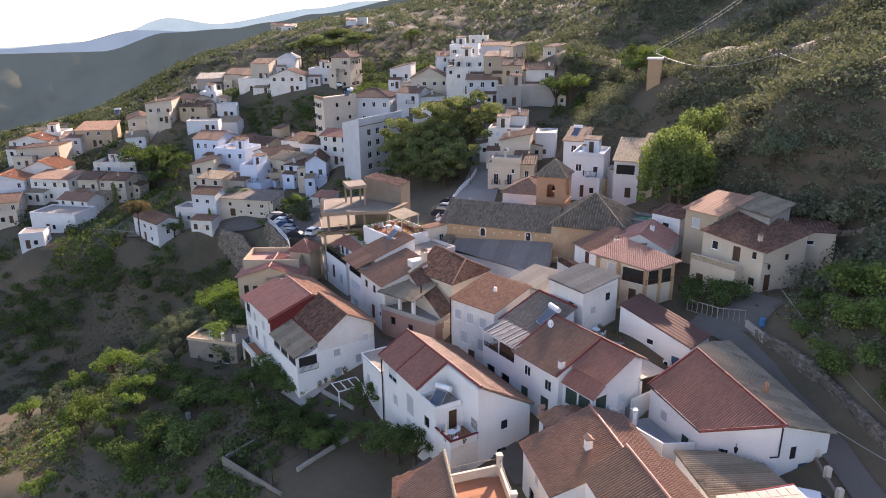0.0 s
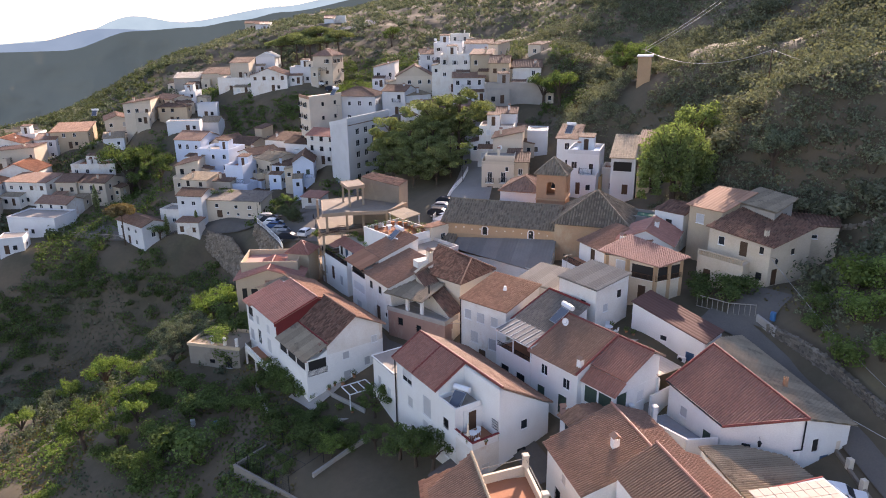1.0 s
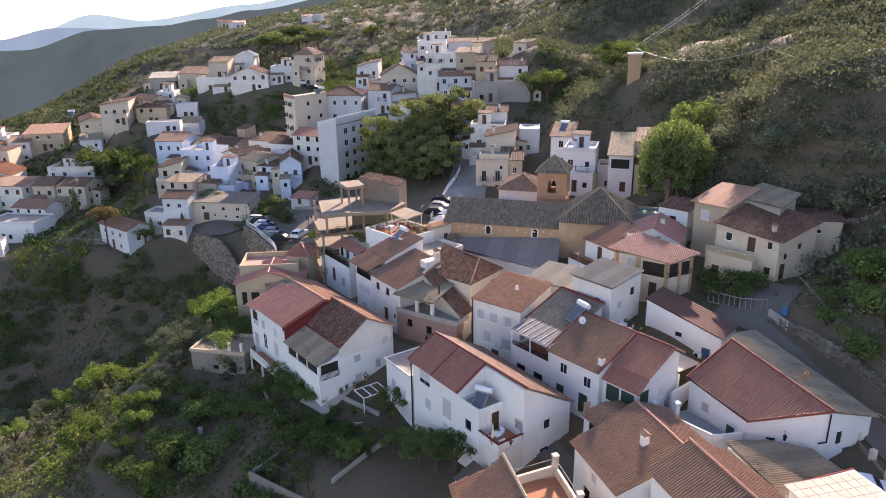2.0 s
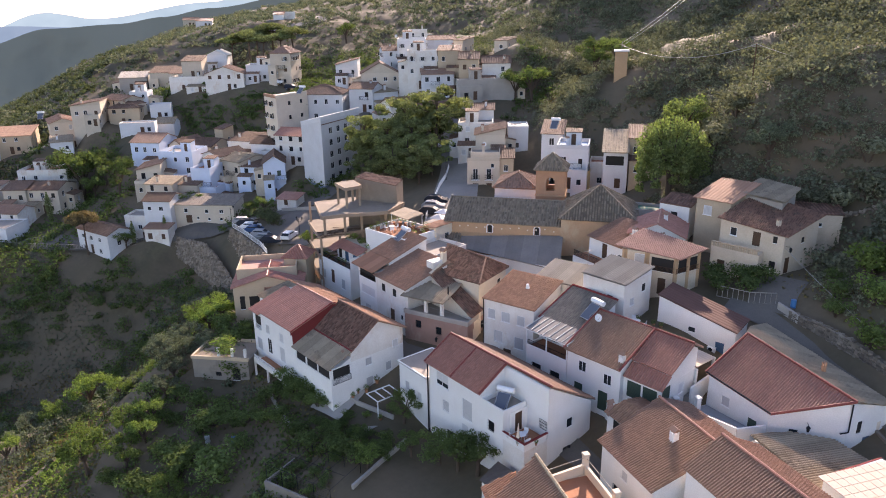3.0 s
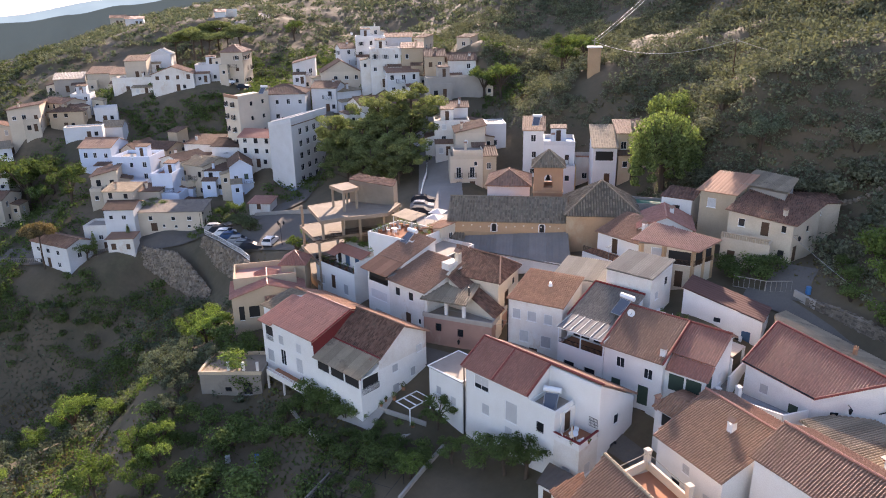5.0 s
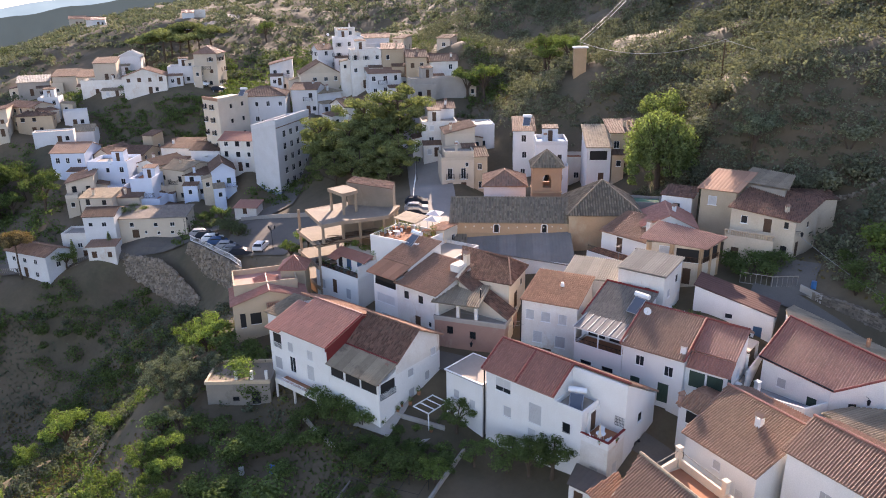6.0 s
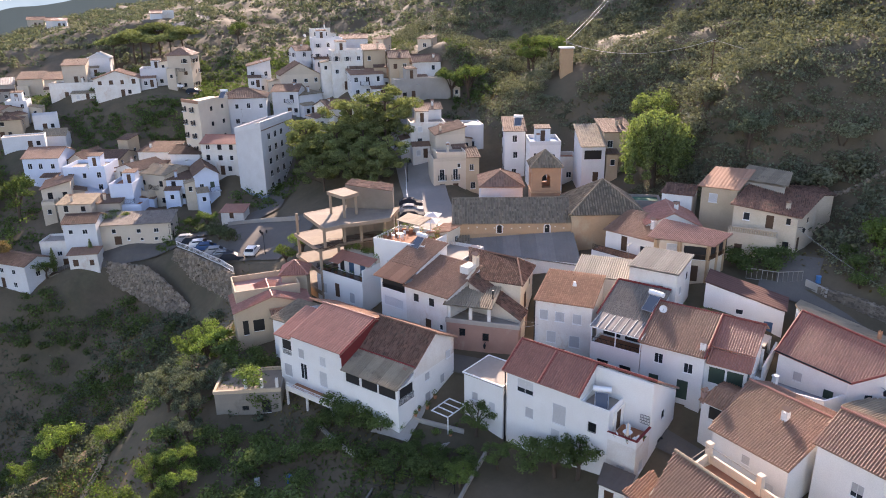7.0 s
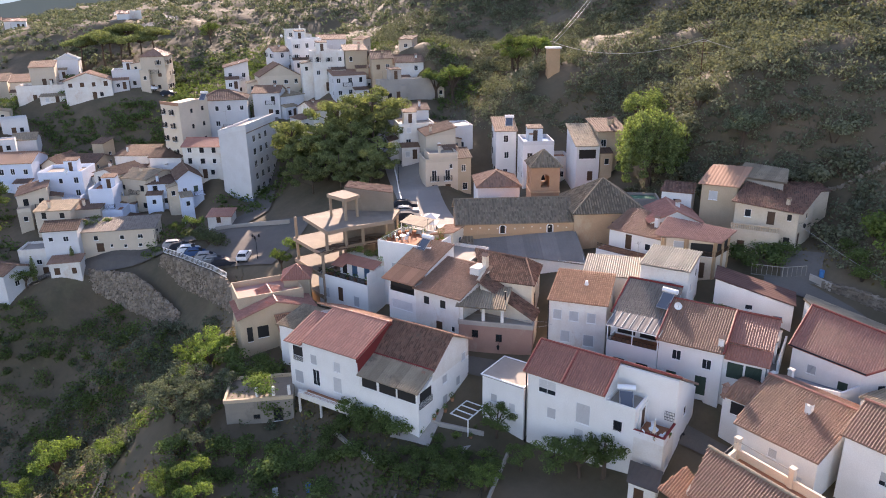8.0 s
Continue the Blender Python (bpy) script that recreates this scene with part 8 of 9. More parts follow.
for x, y, h in ((-53.4, 199.5, 15), (-47.0, 196.0, 10), (-49.5, 192.0, 7), (-42.0, 183.0, 9)):
    grow("tree", x, y, h, LEAF, "broad dense green tree between the houses", 1.0)
for x, y, h in ((-24.5, 163.5, 6), (-10.0, 150.5, 4.5), (-12.5, 152.5, 4.0), (-38.5, 157.5, 4), (52.4, 156.4, 8), (49.2, 159.0, 7), (65.0, 150.5, 8), (63.2, 146.7, 7), (66.0, 143.5, 7), (-0.2, 122.5, 4.0), (-3.5, 121.5, 3.6), (26.7, 263.4, 7)):
    grow("tree", x, y, h, BRIGHT if y < 125 else LEAF, "leafy green tree at the edge of the village", 1.15)
for x, y, h in ((-58.5, 184.9, 7), (-30.5, 157.5, 5), (-37.0, 158.0, 5)):
    grow("cypress", x, y, h, PINE, "narrow dark cypress by the road", 1.2)
for x, y in ((-10.4, 145.2), (-8.8, 139.0), (-9.6, 141.4)):
    grow("bush", x, y, 3.2, DEEP, "dark bushy tree among parked cars", 1.4, "tree")
# vine pergola by the farmhouse
for x, y in ((39.0, 69.5), (40.5, 67.4), (41.8, 65.6), (38.0, 67.2), (39.8, 65.4)):
    grow("bush", x, y, 2.6, LEAF, "leafy vine trained over a yard", 1.6, "vine")
for x, y in ((-8.6, 76.6), (-9.8, 78.4), (-10.8, 80.2), (-8.0, 74.8), (-9.4, 76.0), (-10.6, 78.0)):
    grow("bush", x, y, 2.8, LEAF, "ivy climbing a white house wall", 1.1, "creeper")

# ---- scrub and woods that nobody could count ----
VEG = np.random.default_rng(12)


def scatter(name, x0, x1, y0, y1, count, keep, mat, size, card, per, label, squash=0.7):
    """Shrubs over a stretch of land as one mesh; keep(x, y) gives the chance of one."""
    x, y = VEG.uniform(x0, x1, count), VEG.uniform(y0, y1, count)
    k = VEG.random(count) < keep(x, y)
    x, y = x[k], y[k]
    z = ground(x, y)
    s = VEG.uniform(size[0], size[1], len(x))
    pts, sz = [], []
    for a, b, c, r in zip(x, y, z, s):
        for j in range(3):
            o = VEG.normal(size=2) * r * 0.38
            q = puff(VEG, (a + o[0], b + o[1], c + r * 0.45), r * VEG.uniform(0.5, 0.75), per // 3, squash)
            pts.append(q)
            sz.append(np.full(len(q), card * (0.7 + 0.3 * r / size[1])))
    me = leaves(name, np.concatenate(pts), np.concatenate(sz), mat, VEG, 0.3)
    return tagged(new(name, me), label, "scrub", kind="stuff")


def clear(x, y):
    """Zero on house plots and streets."""
    out = np.ones_like(x)
    for px, py, _ in PADS:
        out *= np.hypot(x - px, y - py) > 5.5
    for px, py in ((40, 58), (41, 50), (38, 63), (42, 44), (25, 128), (30, 140), (34, 155), (18, 110), (-5, 138), (3, 146), (-16, 143), (-14, 137), (-13, 131), (-22, 148), (-25, 150), (-21, 143), (-19, 138), (-17, 141), (59.5, 128.5)):
        out *= np.hypot(x - px, y - py) > 4.5
    return out


def hillside(x, y):
    edge = 47 + 3 * (y > 95) - 4 * (y < 75) - 11 * (y > 116) + 3 * np.sin(y * 0.11)
    bare = np.array([noise.noise(Vector((a * 0.05, b * 0.05, 3.0))) for a, b in zip(x, y)])
    return (x > edge) * clear(x, y) * np.clip(0.9 + bare * 2.0, 0.12, 1.0)


def far_slope(x, y):
    bare = np.array([noise.noise(Vector((a * 0.03, b * 0.03, 9.0))) for a, b in zip(x, y)])
    return ((y > 232) | ((x > 56) & (y > 190)) | ((x < -62) & (y > 165))) * clear(x, y) * np.clip(0.72 + bare * 1.1, 0.12, 1.0)


def gorge(x, y):
    bare = np.array([noise.noise(Vector((a * 0.06, b * 0.06, 5.0))) for a, b in zip(x, y)])
    band = np.exp(-((x + 30 - 0.28 * (y - 120)) / 9.0) ** 2) * (y > 100) * (y < 152) + np.exp(-((x + 75) / 14.0) ** 2) * 0.6
    return np.clip(band + np.clip(bare * 1.6 + 0.05, 0, 0.6), 0, 1) * clear(x, y) * (x < -14)


scatter("hillside_scrub", 44, 90, 45, 170, 7000, hillside, SCRUB, (0.5, 1.4), 0.17, 33, "dense dark scrub over a steep shaded hillside")
scatter("upper_hill_scrub", 86, 150, 40, 240, 5200, hillside, WOODLAND, (1.2, 3.0), 0.36, 27, "dark scrub on the upper hillside")
scatter("hillside_trees", 48, 130, 60, 220, 2000, hillside, WOODLAND, (1.5, 3.6), 0.26, 100, "dark green trees among the hillside scrub")
scatter("far_scrub", -210, 170, 180, 560, 14000, far_slope, OLIVE, (1.0, 2.6), 0.5, 18, "scattered scrub on the dry far slopes")
scatter("far_olive_grove", -200, 110, 235, 540, 2600, far_slope, SCRUB, (1.6, 2.8), 0.5, 36, "olive and almond trees dotted over the far slope")
scatter("slope_bushes", -50, -11, 60, 108, 800, lambda x, y: clear(x, y) * (x + 0.35 * (y - 90) > -33) * (x < -14.5 + (y < 74) * 3) * np.clip(0.3 + 1.6 * np.array([noise.noise(Vector((a * 0.07, b * 0.07, 11.0))) for a, b in zip(x, y)]), 0.0, 1), LEAF, (0.7, 1.9), 0.21, 96, "leafy bushes over the slope below the village")
scatter("gorge_scrub", -100, -14, 60, 158, 1900, gorge, OLIVE, (0.8, 2.2), 0.2, 90, "shaded scrub along the dry gorge")
scatter("valley_trees", -95, -20, 122, 172, 1000, lambda x, y: clear(x, y) * (ground(x, y) < -3.2) * np.clip(0.42 + 1.5 * np.array([noise.noise(Vector((a * 0.05, b * 0.05, 21.0))) for a, b in zip(x, y)]), 0.0, 1), LEAF, (1.2, 2.8), 0.22, 120, "dark trees and thicket in the shaded valley")
scatter("far_valley_scrub", -190, -58, 165, 430, 3400, far_slope, DEEP, (1.2, 3.0), 0.5, 30, "dark scrub on the slopes across the valley")
scatter("village_green", -70, 60, 150, 250, 6500, lambda x, y: clear(x, y) * np.where((x > -38) & (x < 12) & (y > 195), 1.0, 0.5), LEAF, (0.8, 2.4), 0.28, 36, "bushes growing between the upper village houses")
scatter("kitchen_garden", -48, -36, 74, 96, 150, lambda x, y: 0.9 * ((x - y * -0.45) > -2.5) * ((x + y * 0.45) < 5), BRIGHT, (0.3, 0.7), 0.16, 30, "low leafy vegetable rows on the sunny slope")
scatter("slope_weeds", -60, -8, 58, 128, 1300, lambda x, y: clear(x, y) * (x < -13 + (y < 70) * 8) * np.clip(0.35 + 1.2 * np.array([noise.noise(Vector((a * 0.1, b * 0.1, 7.0))) for a, b in zip(x, y)]), 0.02, 1), LEAF, (0.3, 0.9), 0.17, 27, "weeds and low bushes over the near slope")
DRYGRASS = leafy("dry_grass", (0.20, 0.16, 0.075), (0.12, 0.11, 0.05), 0.3, (1.2, 1.15, 0.7))


def grass(name, x0, x1, y0, y1, count, size, patch, mat, label):
    """Tufts over a stretch of land, in patches."""
    x, y = VEG.uniform(x0, x1, count), VEG.uniform(y0, y1, count)
    k = VEG.random(count) < np.clip(np.array([noise.noise(Vector((a * 0.09, b * 0.09, patch))) for a, b in zip(x, y)]) * 1.4 + 0.4, 0.03, 1) * clear(x, y)
    x, y = x[k], y[k]
    tagged(new(name, leaves(name, np.stack([x, y, ground(x, y) + 0.1], 1), VEG.uniform(*size, len(x)), mat, VEG, 0.0)), label, "grass", kind="stuff")


grass("dry_grass", -75, -8, 58, 140, 36000, (0.12, 0.3), 1.0, DRYGRASS, "sparse dry grass and weeds on the slope")
grass("green_grass", -60, -10, 58, 112, 30000, (0.1, 0.26), 6.0, LEAF, "low green grass and weeds on the slope")
grass("valley_grass", -80, -14, 104, 175, 24000, (0.14, 0.34), 14.0, OLIVE, "dark grass and low weeds over the shaded valley floor")
grass("hill_grass", 42, 100, 40, 165, 42000, (0.1, 0.28), 4.0, DRYGRASS, "dry grass and brush on the stony hillside")

# ---- streets ----
PALEROAD = material("pale_country_road", (0.30, 0.27, 0.235), (0.23, 0.205, 0.18), scale=0.3, fine=4, bump=0.1)
strip("road_1", [(15, 52), (13, 60), (10.2, 68), (8.4, 72), (2.4, 79), (0.4, 85), (-3.6, 94), (-6.4, 101)], 2.6, 0.22, ASPHALT, "narrow concrete alley between white houses")
strip("road_2", [(14, 90), (14.5, 99), (18, 110), (22.5, 121), (26, 130), (29.5, 139), (33, 151), (36, 162)], 8.0, 0.25, PALEROAD, "village street of worn pale concrete past the church")
strip("road_3", [(-66, 176), (-48, 165), (-36, 160), (-26, 157), (-16, 152), (-8, 147), (2, 150), (10, 166), (17, 184)], 5.5, 0.25, ASPHALT, "grey village road skirting the valley")
strip("road_4", [(-9, 131), (-3, 136), (3, 142)], 16, 0.2, ASPHALT, "paved village square used for parking")
strip("road_5", [(36.5, 64.5), (38.8, 60.5), (39.6, 56), (39.7, 50), (39.5, 45), (38.8, 40), (38.0, 30)], 2.2, 0.2, ASPHALT, "steep concrete lane beside a stone wall")
strip("road_6", [(39.4, 61.5), (42.0, 63.4), (44.4, 64.6)], 4.6, 0.2, ASPHALT, "concrete apron before an old farmhouse")
strip("path", [(-44, 86), (-37, 95), (-33, 104), (-30, 112)], 1.0, 0.06, material("trodden_path", (0.26, 0.20, 0.13), (0.20, 0.15, 0.10), scale=0.5, fine=4), "pale trodden footpath on the slope", "path")
strip("pavement", [(-7.6, 73.4), (-4.6, 75.6), (-1.6, 78.4), (0.2, 82.0), (-0.4, 86.0)], 4.4, 0.2, GREYREND, "worn grey concrete yard between two white houses", "yard")
strip("road_8", [(-4, 282), (2, 283), (9.7, 286.1), (17.8, 288.6), (24, 296), (18, 306), (9, 309), (9, 322), (12, 342)], 4, 0.4, PALEROAD, "pale country road winding up the far hill")
strip("road_7", [(-110, 300), (-95, 270), (-80, 262), (-88, 285), (-70, 300), (-40, 330)], 4, 0.3, ASPHALT, "winding country road on the far slope")


# ---- cars, walls and small things ----
CARPAINT = {"white": plain("white_car_paint", (0.75, 0.75, 0.74), 0.25), "grey": plain("grey_car_paint", (0.22, 0.23, 0.24), 0.25, 0.4), "dark": plain("dark_car_paint", (0.03, 0.035, 0.045), 0.78), "silver": plain("silver_car_paint", (0.34, 0.34, 0.34), 0.75, 0.1), "blue": plain("blue_car_paint", (0.05, 0.10, 0.2), 0.25)}
for paint in CARPAINT.values():
    paint.node_tree.nodes["Principled BSDF"].inputs["Specular IOR Level"].default_value = 0.1
TYRE = plain("tyre_rubber", (0.02, 0.02, 0.02), 0.9)
CARGLASS = plain("car_glass", (0.02, 0.025, 0.03), 0.5)
CARGLASS.node_tree.nodes["Principled BSDF"].inputs["Specular IOR Level"].default_value = 0.2
LAMPGLASS = plain("lamp_lens", (0.6, 0.55, 0.5), 0.2)


def car(x, y, yaw, colour, van=False, z=None):
    root = thing("van" if van else "car", pose(x, y, (z_at(x, y) if z is None else z) + 0.26, 0, 0, yaw), f"{colour} parked {'van' if van else 'hatchback car'} on the village street", "car", "parked cars")
    p = CARPAINT[colour]
    s = Shape()
    top = 1.75 if van else 1.42
    prof = [(-2.05, 0.35), (-2.08, 0.62), (-1.95, 0.82), (-0.95, 0.92), (0.55 if not van else 1.9, 0.95), (2.0, 0.9), (2.06, 0.4), (1.9, 0.26), (-1.95, 0.26)]
    s.prism(prof, -0.86, 0.86)
    body = part("body", s.mesh("body", p), root)
    cab = [(-1.0, 0.92), (-0.35, top - 0.04), (0.2, top), (1.35 if not van else 1.9, top - 0.04), (1.92 if not van else 2.02, 0.93)]
    c = Shape()
    n = len(cab)
    c.v = [Vector((-0.84 + 0.16 * (z - 0.9) / 0.5, yy, z)) for yy, z in cab] + [Vector((0.84 - 0.16 * (z - 0.9) / 0.5, yy, z)) for yy, z in cab]
    c.f = [tuple(range(n)), tuple(range(2 * n - 1, n - 1, -1))] + [(i, n + i, n + (i + 1) % n, (i + 1) % n) for i in range(n)]
    part("roof", c.mesh("roof", p), root)
    for side in (-1, 1):
        g = Shape()
        xs = side * 0.80
        g.quad((xs, -0.72, 0.98), (xs * 0.93, -0.3, top - 0.12), (xs * 0.93, 1.25, top - 0.12), (xs, 1.55, 0.98))
        part("side_window", g.mesh("side_window", CARGLASS), root)
    for a, b in (((-0.98, 0.97), (-0.4, top - 0.08)), ((1.88, 0.98), (1.42, top - 0.08))):
        g = Shape()
        o = -0.012 if a[0] < 0 else 0.012
        g.quad((-0.74, a[0] + o * 2, a[1]), (0.74, a[0] + o * 2, a[1]), (0.64, b[0] + o * 2, b[1]), (-0.64, b[0] + o * 2, b[1]))
        part("windscreen", g.mesh("windscreen", CARGLASS), root)
    for sx in (-1, 1):
        for yy in (-1.28, 1.28):
            w = part("wheel", Shape().tube([(sx * 0.70, yy, 0.06), (sx * 0.88, yy, 0.06)], 0.32, 0.32, 12).mesh("wheel", TYRE), root)
            part("rim", Shape().tube([(sx * 0.88, yy, 0.06), (sx * 0.895, yy, 0.06)], 0.19, 0.19, 10).mesh("rim", CARPAINT["silver"]), w)
        part("headlight", Shape().box(sx * 0.68 - 0.14, sx * 0.68 + 0.14, -2.1, -2.04, 0.62, 0.76).mesh("headlight", LAMPGLASS), root)
    return root


for x, y, yaw, c in ((-14.4, 147.4, 68, "silver"), (-13.6, 145.0, 68, "dark"), (-12.9, 142.7, 70, "white"), (-12.2, 140.4, 70, "blue"), (-11.2, 137.2, 70, "silver"), (-10.5, 134.9, 70, "grey"), (-9.7, 132.6, 72, "dark"), (-6.4, 131.6, 150, "white")):
    car(x, y, yaw, c)
for x, y, yaw, c in ((16.6, 115.2, 62, "dark"), (17.8, 118.0, 62, "silver"), (19.0, 120.6, 62, "dark"), (29.5, 147.0, 155, "silver"), (27.0, 148.5, 60, "white"), (17.0, 187.0, 40, "dark")):
    car(x, y, yaw, c)
car(16.2, 104.5, 155, "white", True)
car(37.5, 189.0, 80, "white")
car(-1.0, 225.0, 70, "white")
car(3.0, 222.0, 60, "dark")
car(34.6, 40.6, 60, "white")


def rubble(name, pts, low, high, label, size=0.75, seed=1):
    """A dry wall of boulders along points (x, y), from low to high over the ground, leaning back."""
    rng = random.Random(seed)
    s = Shape()
    for (ax, ay), (bx, by) in zip(pts, pts[1:]):
        length = math.hypot(bx - ax, by - ay)
        nx, ny = (by - ay) / length, -(bx - ax) / length
        k = int(length / (size * 0.85))
        rows = int((high - low) / (size * 0.7))
        for r in range(rows):
            for i in range(k):
                t = (i + rng.random() * 0.5 + (r % 2) * 0.5) / k
                x, y = ax + (bx - ax) * t, ay + (by - ay) * t
                back = (rows - r) * size * 0.28
                z = z_at(ax + (bx - ax) * t, ay + (by - ay) * t) + low + r * size * 0.7
                m = pose(x + nx * back, y + ny * back, z, rng.uniform(-30, 30), rng.uniform(-30, 30), rng.uniform(0, 180))
                h = [size * rng.uniform(0.38, 0.62) for _ in range(3)]
                n = len(s.v)
                for q in ((-1, -1, -0.7), (1, -0.8, -1), (0.9, 1, -0.8), (-0.8, 0.9, -1), (-0.7, -0.9, 0.8), (0.8, -0.7, 1), (1, 0.8, 0.7), (-0.9, 0.7, 0.9)):
                    s.v.append(m @ Vector([q[c] * h[c] * rng.uniform(0.75, 1.1) for c in range(3)]))
                s.f += [tuple(n + c for c in f) for f in ((0, 3, 2, 1), (4, 5, 6, 7), (0, 1, 5, 4), (1, 2, 6, 5), (2, 3, 7, 6), (3, 0, 4, 7))]
    return tagged(new(name, s.mesh(name, RUBBLE)), label, "wall", kind="stuff")


RUBBLE = material("rubble_boulders", (0.28, 0.225, 0.165), (0.17, 0.136, 0.10), scale=0.9, fine=5, bump=0.4, island=0.3)


def boulder_face(name, top, foot, label, size=0.8, seed=1):
    """A laid face of boulders between a line along its top and a line along its foot."""
    rng = random.Random(seed)
    s = Shape()
    for t0, t1, f0, f1 in zip(top, top[1:], foot, foot[1:]):
        t0, t1, f0, f1 = Vector(t0), Vector(t1), Vector(f0), Vector(f1)
        k = max(2, int((t1 - t0).length / (size * 0.8)))
        rows = max(2, int(((t0 - f0).length + (t1 - f1).length) / 2 / (size * 0.62)))
        back = (t1 - t0).cross(f0 - t0).normalized() * 0.35
        s.quad(t0 + back, f0 + back, f1 + back, t1 + back)
        for r in range(rows):
            for i in range(k):
                u, v = (i + rng.uniform(0.2, 0.8)) / k, (r + rng.uniform(0.2, 0.8)) / rows
                m = Matrix.Translation(t0.lerp(t1, u).lerp(f0.lerp(f1, u), v)) @ pose(0, 0, 0, rng.uniform(-30, 30), rng.uniform(-30, 30), rng.uniform(0, 180))
                h = [size * rng.uniform(0.36, 0.66) for _ in range(3)]
                n = len(s.v)
                for q in ((-1, -1, -0.7), (1, -0.8, -1), (0.9, 1, -0.8), (-0.8, 0.9, -1), (-0.7, -0.9, 0.8), (0.8, -0.7, 1), (1, 0.8, 0.7), (-0.9, 0.7, 0.9)):
                    s.v.append(m @ Vector([q[c] * h[c] * rng.uniform(0.75, 1.1) for c in range(3)]))
                s.f += [tuple(n + c for c in f) for f in ((0, 3, 2, 1), (4, 5, 6, 7), (0, 1, 5, 4), (1, 2, 6, 5), (2, 3, 7, 6), (3, 0, 4, 7))]
    return tagged(new(name, s.mesh(name, RUBBLE)), label, "wall", kind="stuff")


boulder_face("square_retaining_wall", [(-16.9, 146.2, 4.3), (-14.9, 141, 4.4), (-13.5, 136.3, 4.4), (-12.0, 131.7, 4.4), (-11.1, 127, 4.4), (-11.0, 121, 4.4)],
             [(-18.0, 147.0, 0.9), (-16.4, 141.6, -0.6), (-15.2, 136.6, -1.6), (-14.0, 131.4, -2.2), (-13.2, 126.5, -2.0), (-13.0, 121, -1.6)], "tall curved retaining wall of rough boulders below the square", 0.62, 2)
boulder_face("valley_boulder_wall", [(-28.2, 156, 0.9), (-27, 154, 0.8), (-24.5, 150.5, 1.2), (-22.1, 146.9, 1.4), (-20.4, 142.8, 0.2), (-18.6, 138.4, -1.6), (-17.4, 134.5, -2.8)],
             [(-29.6, 154.6, -1.6), (-28.0, 152.0, -2.6), (-25.8, 148.2, -3.2), (-24.2, 144.2, -3.8), (-22.0, 140.2, -4.4), (-20.2, 136.2, -5.0), (-19.0, 132.6, -5.4)], "boulder revetment above the shaded gorge", 0.62, 3)
def masonry(name, line, depth, label, seed=1):
    """A retaining wall of small coursed stones before a core, with loose stones on top; line: points (x, y, top)."""
    rng = random.Random(seed)
    s = Shape()
    for a, b in zip(line, line[1:]):
        a, b = Vector(a), Vector(b)
        d = Vector((b.x - a.x, b.y - a.y, 0))
        length = d.length
        d.normalize()
        n = Vector((d.y, -d.x, 0))
        down = Vector((0, 0, -depth))
        k = len(s.v)
        s.v += [a, b, b + down, a + down, a - n * 0.5, b - n * 0.5, b - n * 0.5 + down, a - n * 0.5 + down]
        s.f += [tuple(k + c for c in f) for f in ((0, 3, 2, 1), (0, 1, 5, 4), (4, 5, 6, 7), (0, 4, 7, 3), (1, 2, 6, 5))]
        z = 0.0
        while z < depth:
            tall = rng.uniform(0.16, 0.3)
            u = rng.uniform(-0.2, 0.1)
            while u < length:
                wide = rng.uniform(0.2, 0.55)
                proud = rng.uniform(0.02, 0.11)
                p = a.lerp(b, max(0.0, u) / length) + Vector((0, 0, -z))
                q = a.lerp(b, min(length, u + wide - 0.03) / length) + Vector((0, 0, -z))
                drop = Vector((0, 0, -(tall - 0.03)))
                tilt = Vector((0, 0, rng.uniform(-0.03, 0.03)))
                k = len(s.v)
                m = n * proud
                s.v += [p, q, q + drop, p + drop, p.lerp(q, 0.1) + m + drop * 0.12 + tilt, p.lerp(q, 0.9) + m + drop * 0.12, p.lerp(q, 0.92) + m + drop * 0.9, p.lerp(q, 0.08) + m + drop * 0.9 - tilt]
                s.f += [tuple(k + c for c in f) for f in ((4, 7, 6, 5), (0, 4, 5, 1), (1, 5, 6, 2), (2, 6, 7, 3), (3, 7, 4, 0))]
                u += wide
            z += tall
        for i in range(int(length / 0.45)):
            m = Matrix.Translation(a.lerp(b, (i + rng.random()) * 0.45 / length) - n * rng.uniform(0.05, 0.45)) @ pose(0, 0, 0.04, rng.uniform(-20, 20), rng.uniform(-20, 20), rng.uniform(0, 180))
            h = [rng.uniform(0.12, 0.26), rng.uniform(0.1, 0.2), rng.uniform(0.06, 0.14)]
            k = len(s.v)
            s.v += [m @ Vector([q[c] * h[c] * rng.uniform(0.8, 1.1) for c in range(3)]) for q in ((-1, -1, -1), (1, -1, -1), (1, 1, -1), (-1, 1, -1), (-1, -1, 1), (1, -1, 1), (1, 1, 1), (-1, 1, 1))]
            s.f += [tuple(k + c for c in f) for f in ((0, 3, 2, 1), (4, 5, 6, 7), (0, 1, 5, 4), (1, 2, 6, 5), (2, 3, 7, 6), (3, 0, 4, 7))]
    return tagged(new(name, s.mesh(name, WALLSTONE)), label, "wall", kind="stuff")


WALLSTONE = material("earthy_wall_stone", (0.20, 0.165, 0.125), (0.125, 0.102, 0.078), scale=0.7, fine=8, bump=0.4, stain=(0.26, 0.22, 0.17), island=0.35)
masonry("lane_stone_wall", [(40.6, 59.8, 14.5), (41.8, 56, 14.3), (42.2, 52, 13.9), (42.3, 47.3, 13.1), (42.3, 41, 12.2), (41.8, 33, 11.0)], 4.6, "old earth-brown stone retaining wall along the lane", 4)
